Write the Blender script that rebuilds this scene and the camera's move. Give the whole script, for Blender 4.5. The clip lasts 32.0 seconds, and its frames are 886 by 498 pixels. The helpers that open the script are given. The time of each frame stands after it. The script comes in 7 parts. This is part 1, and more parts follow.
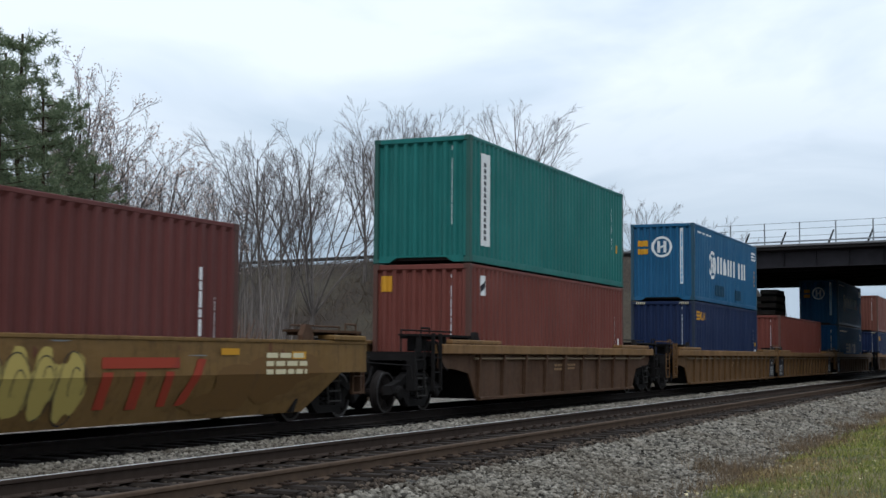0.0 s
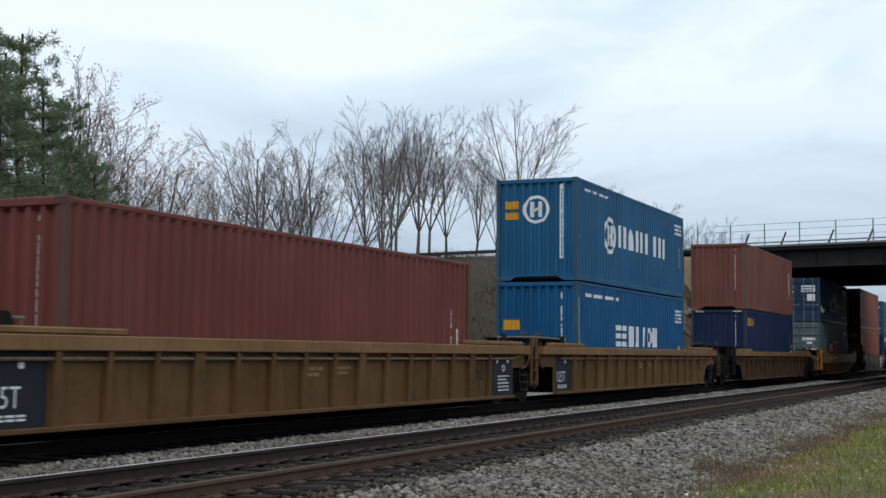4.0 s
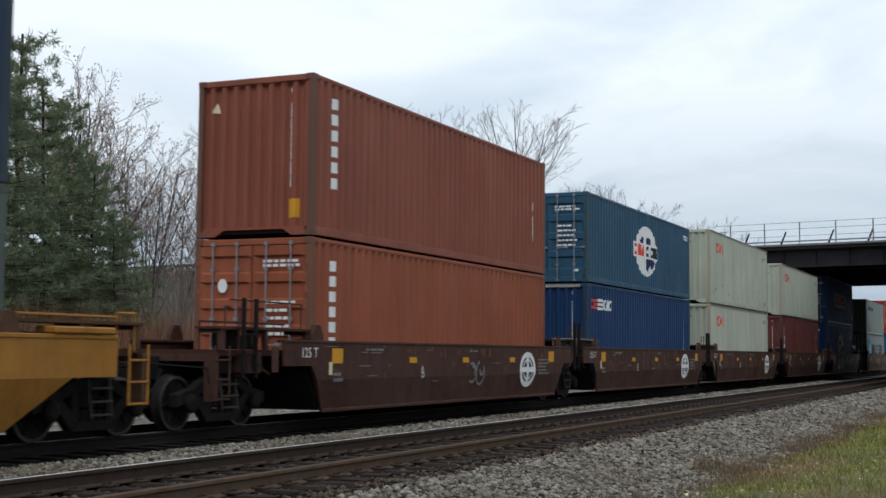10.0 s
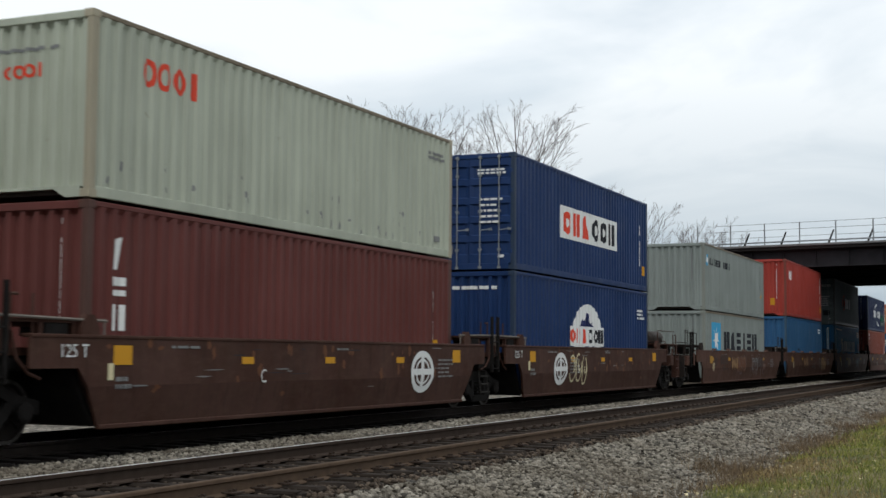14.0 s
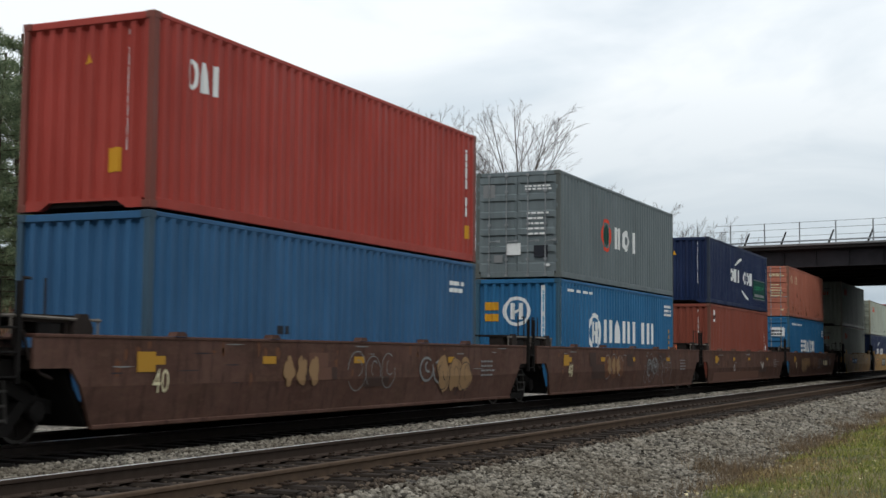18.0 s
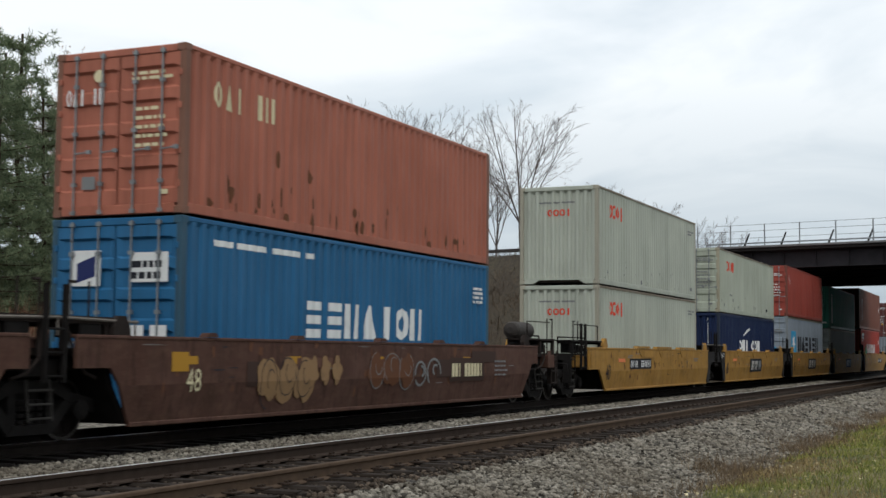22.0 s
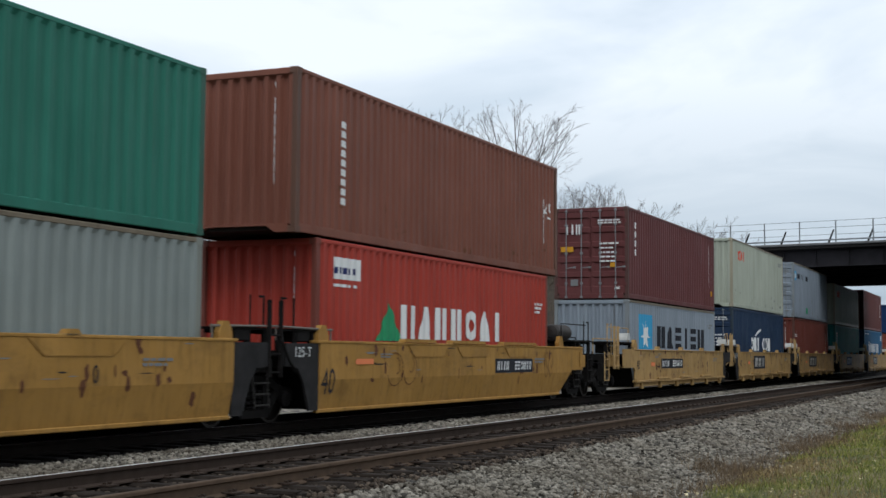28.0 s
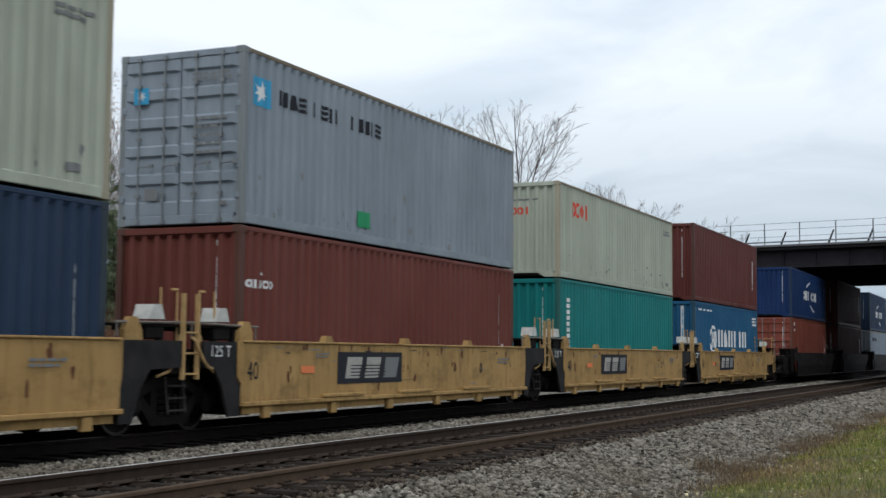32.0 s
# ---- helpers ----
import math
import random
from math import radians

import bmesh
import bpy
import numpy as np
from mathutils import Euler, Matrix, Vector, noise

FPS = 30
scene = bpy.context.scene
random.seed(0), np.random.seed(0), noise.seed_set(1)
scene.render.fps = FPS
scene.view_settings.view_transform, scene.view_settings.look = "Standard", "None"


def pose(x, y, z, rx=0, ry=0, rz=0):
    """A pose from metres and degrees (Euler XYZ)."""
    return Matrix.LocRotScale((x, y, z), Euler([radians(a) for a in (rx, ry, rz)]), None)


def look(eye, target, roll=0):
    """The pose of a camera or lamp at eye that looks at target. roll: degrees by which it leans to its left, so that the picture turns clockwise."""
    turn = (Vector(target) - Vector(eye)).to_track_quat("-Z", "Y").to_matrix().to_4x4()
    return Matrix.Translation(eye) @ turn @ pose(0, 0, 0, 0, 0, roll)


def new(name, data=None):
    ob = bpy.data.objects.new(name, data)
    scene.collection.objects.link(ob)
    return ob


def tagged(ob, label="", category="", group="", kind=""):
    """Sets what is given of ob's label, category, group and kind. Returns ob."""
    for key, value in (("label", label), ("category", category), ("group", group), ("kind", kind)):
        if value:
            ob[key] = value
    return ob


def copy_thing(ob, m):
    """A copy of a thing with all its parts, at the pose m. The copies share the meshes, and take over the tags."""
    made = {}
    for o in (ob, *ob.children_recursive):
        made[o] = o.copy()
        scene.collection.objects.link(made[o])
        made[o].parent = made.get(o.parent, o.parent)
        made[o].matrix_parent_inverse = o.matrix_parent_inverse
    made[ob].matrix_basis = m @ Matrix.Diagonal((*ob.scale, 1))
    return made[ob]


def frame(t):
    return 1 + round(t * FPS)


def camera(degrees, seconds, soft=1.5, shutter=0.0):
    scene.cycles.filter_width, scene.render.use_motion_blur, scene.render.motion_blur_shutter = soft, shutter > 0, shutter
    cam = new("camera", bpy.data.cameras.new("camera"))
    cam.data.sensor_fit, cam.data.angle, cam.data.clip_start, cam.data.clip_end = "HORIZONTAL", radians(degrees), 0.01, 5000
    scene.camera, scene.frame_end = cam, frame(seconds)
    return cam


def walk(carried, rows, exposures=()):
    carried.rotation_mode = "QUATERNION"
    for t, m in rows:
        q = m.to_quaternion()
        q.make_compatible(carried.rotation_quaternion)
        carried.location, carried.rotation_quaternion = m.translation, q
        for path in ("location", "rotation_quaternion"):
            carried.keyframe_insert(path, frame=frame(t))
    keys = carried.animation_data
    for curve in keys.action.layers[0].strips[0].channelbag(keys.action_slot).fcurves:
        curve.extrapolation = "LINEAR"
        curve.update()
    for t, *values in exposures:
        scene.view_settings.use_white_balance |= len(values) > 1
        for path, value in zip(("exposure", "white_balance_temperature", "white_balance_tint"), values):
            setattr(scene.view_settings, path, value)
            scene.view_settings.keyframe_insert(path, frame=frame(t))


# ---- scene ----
import collections

# ---------------- camera: a tripod beside a double-track line ----------------
CLIP = 32.0
EYE = Vector((0.0, 0.0, 1.2))
AZIMUTH, PITCH, ROLL = radians(65.989), radians(4.505), 0.439
AIM = EYE + 50 * Vector((math.sin(AZIMUTH) * math.cos(PITCH), math.cos(AZIMUTH) * math.cos(PITCH), math.sin(PITCH)))
cam = camera(36.82, CLIP, soft=1.5, shutter=0.15)
walk(cam, [(0.0, look(EYE, AIM, ROLL)), (CLIP, look(EYE, AIM, ROLL))],
     [(0.0, 0.06, 5840, 10), (9.0, 0.06, 5970, 10), (13.0, 0.08, 6380, 10), (26.5, 0.08, 6350, 10), (28.5, 0.04, 5950, 10), (31.0, 0.04, 5850, 10), (CLIP, 0.06, 6100, 10)])

SPEED = 13.33           # the train's speed, m/s, towards -x
TRACK_Y = 12.80         # middle of the train's track
NEAR_Y = 8.05           # middle of the empty track
WELL_Z = 0.345          # floor of the wells over the rail heads


# ---------------- world, sun ----------------
def build_world():
    world = bpy.data.worlds.new("overcast_sky")
    scene.world = world
    world.use_nodes = True
    nt = world.node_tree
    nt.nodes.clear()
    n, l = nt.nodes, nt.links
    out = n.new("ShaderNodeOutputWorld")
    bg = n.new("ShaderNodeBackground")
    sky = n.new("ShaderNodeTexSky")
    sky.sky_type, sky.sun_disc = "NISHITA", False
    sky.sun_elevation, sky.sun_rotation = radians(53), radians(247)
    sky.air_density, sky.dust_density = 1.5, 3.0
    tc = n.new("ShaderNodeTexCoord")
    sep = n.new("ShaderNodeSeparateXYZ")
    l.new(tc.outputs["Generated"], sep.inputs[0])
    add = n.new("ShaderNodeMath")
    add.operation, add.inputs[1].default_value = "ADD", 0.16
    l.new(sep.outputs["Z"], add.inputs[0])
    low = n.new("ShaderNodeMath")
    low.operation, low.inputs[1].default_value = "MAXIMUM", 0.08
    l.new(add.outputs[0], low.inputs[0])
    comb = n.new("ShaderNodeCombineXYZ")
    for ax in ("X", "Y"):
        dv = n.new("ShaderNodeMath")
        dv.operation = "DIVIDE"
        l.new(sep.outputs[ax], dv.inputs[0])
        l.new(low.outputs[0], dv.inputs[1])
        l.new(dv.outputs[0], comb.inputs[ax])
    noi = n.new("ShaderNodeTexNoise")
    noi.inputs["Scale"].default_value, noi.inputs["Detail"].default_value, noi.inputs["Roughness"].default_value = 1.15, 5.0, 0.52
    noi.inputs["Distortion"].default_value = 0.6
    l.new(comb.outputs[0], noi.inputs["Vector"])
    ramp = n.new("ShaderNodeValToRGB")
    e = ramp.color_ramp.elements
    e[0].position, e[0].color = 0.34, (0.75, 0.82, 0.87, 1)
    e[1].position, e[1].color = 0.55, (1.00, 1.03, 1.04, 1)
    l.new(noi.outputs["Fac"], ramp.inputs[0])
    # an overcast sky is greyer towards the horizon
    low_z = ramp_node(n, l, sep.outputs["Z"], 0.05, 0.21, (0.53, 0.59, 0.64), (1, 1, 1))
    sc = n.new("ShaderNodeMixRGB")
    sc.blend_type, sc.inputs[0].default_value = "MULTIPLY", 1.0
    sc.inputs[2].default_value = (0.10, 0.10, 0.10, 1)
    l.new(sky.outputs[0], sc.inputs[1])
    mix = n.new("ShaderNodeMixRGB")
    mix.inputs[0].default_value = 0.90
    l.new(sc.outputs[0], mix.inputs[1])
    l.new(ramp.outputs[0], mix.inputs[2])
    l.new(mix_node(n, l, 1.0, mix.outputs[0], low_z, "MULTIPLY"), bg.inputs["Color"])
    bg.inputs["Strength"].default_value = 1.0
    l.new(bg.outputs[0], out.inputs[0])


sun = new("sun", bpy.data.lights.new("sun", "SUN"))
sun.data.energy, sun.data.angle, sun.data.color = 0.95, radians(20), (1.0, 0.97, 0.93)
sun.matrix_world = look((-36, -15, 52), (0, 0, 0))


# ---------------- materials ----------------
def lin(r, g, b):
    f = lambda c: (c / 255 / 12.92) if c / 255 <= 0.04045 else ((c / 255 + 0.055) / 1.055) ** 2.4
    return (f(r), f(g), f(b))


MATS = {}


def nodes_of(name):
    m = bpy.data.materials.new(name)
    m.use_nodes = True
    nt = m.node_tree
    b = nt.nodes["Principled BSDF"]
    return m, nt.nodes, nt.links, b


def noise_node(n, l, vec, scale, detail=4.0, rough=0.55):
    t = n.new("ShaderNodeTexNoise")
    t.inputs["Scale"].default_value, t.inputs["Detail"].default_value, t.inputs["Roughness"].default_value = scale, detail, rough
    if vec is not None:
        l.new(vec, t.inputs["Vector"])
    return t.outputs["Fac"]


def ramp_node(n, l, fac, p0, p1, c0=(0, 0, 0), c1=(1, 1, 1)):
    r = n.new("ShaderNodeValToRGB")
    e = r.color_ramp.elements
    e[0].position, e[0].color = p0, (*c0, 1)
    e[1].position, e[1].color = p1, (*c1, 1)
    l.new(fac, r.inputs[0])
    return r.outputs[0]


def mix_node(n, l, fac, a, b, mode="MIX"):
    m = n.new("ShaderNodeMixRGB")
    m.blend_type = mode
    for i, v in ((0, fac), (1, a), (2, b)):
        if isinstance(v, (int, float)):
            m.inputs[i].default_value = v
        elif isinstance(v, tuple):
            m.inputs[i].default_value = (*v, 1)
        else:
            l.new(v, m.inputs[i])
    return m.outputs[0]


def coords(n, l, scale=(1, 1, 1), shift=True):
    tc = n.new("ShaderNodeTexCoord")
    mp = n.new("ShaderNodeMapping")
    mp.inputs["Scale"].default_value = scale
    l.new(tc.outputs["Object"], mp.inputs["Vector"])
    if shift:
        oi = n.new("ShaderNodeObjectInfo")
        mu = n.new("ShaderNodeMath")
        mu.operation, mu.inputs[1].default_value = "MULTIPLY", 37.0
        l.new(oi.outputs["Random"], mu.inputs[0])
        l.new(mu.outputs[0], mp.inputs["Location"])
    return mp.outputs[0]


def bump(n, l, b, height, strength, dist=0.01):
    bp = n.new("ShaderNodeBump")
    bp.inputs["Strength"].default_value, bp.inputs["Distance"].default_value = strength, dist
    l.new(height, bp.inputs["Height"])
    l.new(bp.outputs[0], b.inputs["Normal"])


build_world()


def paint(name, rgb, grime=0.35, rust=0.25, rough=0.55, fade=0.15, blotch=0.0):
    """Weathered paint on steel: faded patches, run-down dirt streaks, rust specks."""
    if name in MATS:
        return MATS[name]
    m, n, l, b = nodes_of(name)
    base = lin(*rgb)
    v = coords(n, l)
    fad = ramp_node(n, l, noise_node(n, l, v, 0.55, 5), 0.35, 0.70)
    pale = tuple(min(1, c * (1 - fade) + 0.05 * fade + c * fade * 0.9) for c in base)
    deep = tuple(c * (1 - fade) for c in base)
    col = mix_node(n, l, fad, deep, pale)
    vs = coords(n, l, (9.0, 9.0, 0.35))
    streak = ramp_node(n, l, noise_node(n, l, vs, 1.0, 4, 0.6), 0.50, 0.78)
    dirt = tuple(c * 0.45 + d * 0.12 for c, d in zip(base, (0.16, 0.12, 0.09)))
    st = mix_node(n, l, grime, (0, 0, 0), streak)
    col = mix_node(n, l, st, col, dirt)
    band = ramp_node(n, l, noise_node(n, l, coords(n, l, (1.9, 1.9, 0.22)), 1.0, 3, 0.6), 0.30, 0.72, (0.88, 0.88, 0.88), (1.08, 1.08, 1.08))
    col = mix_node(n, l, 1.0, col, band, "MULTIPLY")
    scrape = ramp_node(n, l, noise_node(n, l, coords(n, l, (0.7, 0.7, 16.0)), 1.0, 5, 0.7), 0.70, 0.76)
    col = mix_node(n, l, mix_node(n, l, 0.35, (0, 0, 0), scrape), col, tuple(c * 0.6 + 0.07 for c in base))
    if blotch:
        bl = ramp_node(n, l, noise_node(n, l, coords(n, l, (0.8, 0.8, 1.6)), 1.3, 8, 0.68), 0.50, 0.66)
        col = mix_node(n, l, mix_node(n, l, blotch, (0, 0, 0), bl), col, tuple(c * 0.35 + d * 0.3 for c, d in zip(base, (0.09, 0.055, 0.035))))
        dust = ramp_node(n, l, noise_node(n, l, coords(n, l, (1.0, 1.0, 2.6)), 3.4, 9, 0.74), 0.46, 0.70)
        col = mix_node(n, l, mix_node(n, l, blotch * 0.8, (0, 0, 0), dust), col, tuple(c * 0.75 + d * 0.35 for c, d in zip(base, (0.13, 0.095, 0.065))))
        soot_shade = ramp_node(n, l, noise_node(n, l, coords(n, l, (4.0, 4.0, 0.7)), 1.6, 8, 0.7), 0.52, 0.66)
        col = mix_node(n, l, mix_node(n, l, blotch * 0.8, (0, 0, 0), soot_shade), col, tuple(c * 0.3 for c in base))
    spot = ramp_node(n, l, noise_node(n, l, v, 5.5, 6, 0.7), 0.66, 0.74)
    rs = mix_node(n, l, rust, (0, 0, 0), spot)
    col = mix_node(n, l, rs, col, (0.11, 0.045, 0.022))
    l.new(col, b.inputs["Base Color"])
    sheen = ramp_node(n, l, noise_node(n, l, coords(n, l, (1.2, 1.2, 0.5)), 1.5, 6, 0.65), 0.3, 0.7, (rough - 0.08,) * 3, (rough + 0.14,) * 3)
    l.new(sheen, b.inputs["Roughness"])
    b.inputs["Specular IOR Level"].default_value = 0.14 if blotch else 0.22
    bump(n, l, b, noise_node(n, l, v, 14, 3), 0.12, 0.01)
    MATS[name] = m
    return m


def plain(name, rgb, rough=0.6, metal=0.0, var=0.25, scale=6.0):
    if name in MATS:
        return MATS[name]
    m, n, l, b = nodes_of(name)
    base = lin(*rgb)
    v = coords(n, l)
    f = ramp_node(n, l, noise_node(n, l, v, scale, 5), 0.3, 0.75)
    col = mix_node(n, l, f, tuple(c * (1 - var) for c in base), tuple(min(1, c * (1 + var * 0.6)) for c in base))
    l.new(col, b.inputs["Base Color"])
    b.inputs["Roughness"].default_value, b.inputs["Metallic"].default_value = rough, metal
    b.inputs["Specular IOR Level"].default_value = 0.5 if metal else 0.12
    bump(n, l, b, noise_node(n, l, v, scale * 4, 3), 0.2, 0.01)
    MATS[name] = m
    return m


def worn_mark(name, rgb, gone=0.12):
    """Vinyl or stencilled paint, patchy with dirt."""
    if name in MATS:
        return MATS[name]
    m, n, l, b = nodes_of(name)
    base = lin(*rgb)
    v = coords(n, l)
    f = ramp_node(n, l, noise_node(n, l, v, 3.0, 6, 0.65), 0.55, 0.8)
    g = mix_node(n, l, gone * 3, (0, 0, 0), f)
    col = mix_node(n, l, g, base, tuple(c * 0.45 + 0.02 for c in base))
    l.new(col, b.inputs["Base Color"])
    b.inputs["Roughness"].default_value = 0.65
    b.inputs["Specular IOR Level"].default_value = 0.15
    MATS[name] = m
    return m


def speckled(name, dark, light, scale, rough=0.95, brown=None):
    """Broken stone or soil, each island its own tone."""
    m, n, l, b = nodes_of(name)
    geo = n.new("ShaderNodeNewGeometry")
    tone = ramp_node(n, l, geo.outputs["Random Per Island"], 0.0, 1.0, lin(*dark), lin(*light))
    v = coords(n, l, shift=False)
    fine = ramp_node(n, l, noise_node(n, l, v, scale, 5), 0.3, 0.7, (0.55, 0.55, 0.55), (1, 1, 1))
    col = mix_node(n, l, 1.0, tone, fine, "MULTIPLY")
    if brown:
        pt = ramp_node(n, l, noise_node(n, l, v, 0.6, 4), 0.45, 0.7)
        p2 = mix_node(n, l, 0.6, (0, 0, 0), pt)
        col = mix_node(n, l, p2, col, lin(*brown))
    l.new(col, b.inputs["Base Color"])
    b.inputs["Roughness"].default_value = rough
    b.inputs["Specular IOR Level"].default_value = 0.2
    bump(n, l, b, noise_node(n, l, v, scale * 2, 4), 0.5, 0.02)
    MATS[name] = m
    return m


def ballast_ground(name, dark, light, size):
    m, n, l, b = nodes_of(name)
    v = coords(n, l, shift=False)
    vo = n.new("ShaderNodeTexVoronoi")
    vo.inputs["Scale"].default_value = size
    l.new(v, vo.inputs["Vector"])
    sp = n.new("ShaderNodeSeparateXYZ")
    l.new(vo.outputs["Color"], sp.inputs[0])
    tone = ramp_node(n, l, sp.outputs[0], 0.0, 1.0, lin(*dark), lin(*light))
    # shade between the stones, painted in as darker cell edges
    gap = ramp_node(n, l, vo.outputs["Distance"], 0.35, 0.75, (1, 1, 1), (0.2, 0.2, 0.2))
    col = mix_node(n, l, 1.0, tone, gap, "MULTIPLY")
    pt = ramp_node(n, l, noise_node(n, l, v, 0.5, 5), 0.4, 0.7, (0.75, 0.72, 0.68), (1.05, 1.05, 1.05))
    col = mix_node(n, l, 1.0, col, pt, "MULTIPLY")
    l.new(col, b.inputs["Base Color"])
    b.inputs["Roughness"].default_value = 0.95
    bp = n.new("ShaderNodeBump")
    bp.invert = True
    bp.inputs["Strength"].default_value, bp.inputs["Distance"].default_value = 1.0, 0.05
    l.new(vo.outputs["Distance"], bp.inputs["Height"])
    l.new(bp.outputs[0], b.inputs["Normal"])
    MATS[name] = m
    return m


def ground_soil(name):
    """Leaf litter, dead grass and soil in patches."""
    m, n, l, b = nodes_of(name)
    v = coords(n, l, shift=False)
    f1 = ramp_node(n, l, noise_node(n, l, v, 0.22, 6), 0.38, 0.62)
    f2 = ramp_node(n, l, noise_node(n, l, v, 5.0, 6, 0.7), 0.35, 0.70)
    a = mix_node(n, l, f2, lin(36, 30, 25), lin(72, 60, 49))
    c = mix_node(n, l, f2, lin(44, 40, 30), lin(80, 71, 55))
    l.new(mix_node(n, l, f1, a, c), b.inputs["Base Color"])
    b.inputs["Roughness"].default_value = 1.0
    bump(n, l, b, noise_node(n, l, v, 9, 6, 0.7), 0.9, 0.06)
    MATS[name] = m
    return m


def lawn_mat(name):
    m, n, l, b = nodes_of(name)
    v = coords(n, l, shift=False)
    f1 = ramp_node(n, l, noise_node(n, l, v, 0.7, 5), 0.38, 0.62)
    f2 = ramp_node(n, l, noise_node(n, l, v, 22, 5, 0.7), 0.3, 0.7)
    a = mix_node(n, l, f2, lin(38, 44, 22), lin(96, 98, 54))
    c = mix_node(n, l, f2, lin(70, 60, 40), lin(138, 124, 88))
    l.new(mix_node(n, l, f1, a, c), b.inputs["Base Color"])
    b.inputs["Roughness"].default_value = 1.0
    bump(n, l, b, noise_node(n, l, v, 30, 5, 0.7), 1.0, 0.03)
    MATS[name] = m
    return m


def leafy(name, c0, c1, rough=0.7, trans=0.0):
    m, n, l, b = nodes_of(name)
    geo = n.new("ShaderNodeNewGeometry")
    l.new(ramp_node(n, l, geo.outputs["Random Per Island"], 0.0, 1.0, lin(*c0), lin(*c1)), b.inputs["Base Color"])
    b.inputs["Roughness"].default_value = rough
    b.inputs["Specular IOR Level"].default_value = 0.2
    if trans:
        tb = n.new("ShaderNodeBsdfTranslucent")
        l.new(b.inputs["Base Color"].links[0].from_socket, tb.inputs["Color"])
        mx = n.new("ShaderNodeMixShader")
        mx.inputs[0].default_value = trans
        l.new(b.outputs[0], mx.inputs[1])
        l.new(tb.outputs[0], mx.inputs[2])
        l.new(mx.outputs[0], n["Material Output"].inputs["Surface"])
    MATS[name] = m
    return m


STEEL_DARK = plain("grimy_black_steel", (29, 27, 26), 0.85, 0, 0.4, 4.0)
WHEEL_MAT = plain("brown_wheel_steel", (32, 28, 26), 0.85)
TREAD_MAT = plain("worn_wheel_tread", (74, 72, 70), 0.4, 0.6, 0.3)
RAIL_SIDE = plain("rusty_rail_web", (60, 50, 43), 0.9)
RAIL_TOP = plain("polished_rail_head", (226, 226, 224), 0.30, 0.75, 0.08, 3.0)
RAIL_DULL = plain("dull_rail_head", (92, 78, 67), 0.85, 0.0, 0.3, 3.0)
TIE_MAT = plain("creosoted_wood", (44, 38, 33), 0.9, 0, 0.5, 5.0)
GALV = plain("galvanised_rod", (128, 132, 134), 0.5, 0.3)
CASTING = plain("corner_casting_steel", (48, 40, 36), 0.7)
WHITE_M = worn_mark("worn_white_marking", (214, 216, 214))
YELLOW_M = worn_mark("yellow_marking", (192, 140, 38))
RED_M = worn_mark("red_marking", (205, 72, 52))
BLACK_M = worn_mark("dark_marking", (38, 40, 46))
NAVY_M = worn_mark("navy_marking", (40, 48, 92))
ORANGE_M = worn_mark("orange_marking", (222, 128, 82))
LBLUE_M = worn_mark("light_blue_marking", (66, 150, 190))
GREEN_M = worn_mark("green_marking", (52, 140, 96))
DGREEN_M = worn_mark("dark_green_marking", (24, 66, 58))
CREAM_M = worn_mark("cream_marking", (206, 196, 160))
RUST_M = worn_mark("rust_scuff", (96, 62, 42), 0.2)
PATCH_M = worn_mark("dark_repair_patch", (30, 62, 82), 0.2)
GREY_M = worn_mark("grey_marking", (120, 122, 122))
MARKS = {"w": WHITE_M, "y": YELLOW_M, "r": RED_M, "k": BLACK_M, "n": NAVY_M, "o": ORANGE_M, "b": LBLUE_M, "g": GREEN_M,
         "dr": worn_mark("dull_red_spray", (150, 60, 42), 0.3), "py": worn_mark("pale_yellow_spray", (170, 152, 84), 0.25), "dk": worn_mark("dark_brown_overpaint", (62, 46, 40), 0.3), "mb": worn_mark("brown_dirt_film", (104, 78, 44), 0.25), "lb": worn_mark("faded_salmon_brown_paint", (96, 68, 56), 0.2), "dy": worn_mark("dull_yellow_sheeting", (168, 126, 44), 0.3), "tn": worn_mark("tan_spray", (138, 110, 78), 0.3),
         "si": worn_mark("silvery_marking", (168, 166, 158), 0.25), "dg": DGREEN_M, "c": CREAM_M, "s": GREY_M, "ru": RUST_M, "pt": PATCH_M}


# ---------------- mesh helpers ----------------
def box(bm, x0, x1, y0, y1, z0, z1):
    v = [bm.verts.new((x, y, z)) for x in (x0, x1) for y in (y0, y1) for z in (z0, z1)]
    for f in ((0, 1, 3, 2), (4, 6, 7, 5), (0, 4, 5, 1), (2, 3, 7, 6), (0, 2, 6, 4), (1, 5, 7, 3)):
        bm.faces.new([v[i] for i in f])


def cbox(bm, x0, x1, y0, y1, z0, z1, c=0.012):
    """A box with chamfered edges."""
    tmp = bmesh.new()
    box(tmp, x0, x1, y0, y1, z0, z1)
    bmesh.ops.bevel(tmp, geom=tmp.edges[:], offset=c, segments=1, affect="EDGES")
    merge(bm, tmp)


def merge(bm, other):
    vm = {v: bm.verts.new(v.co) for v in other.verts}
    for f in other.faces:
        try:
            bm.faces.new([vm[v] for v in f.verts])
        except ValueError:
            pass
    other.free()


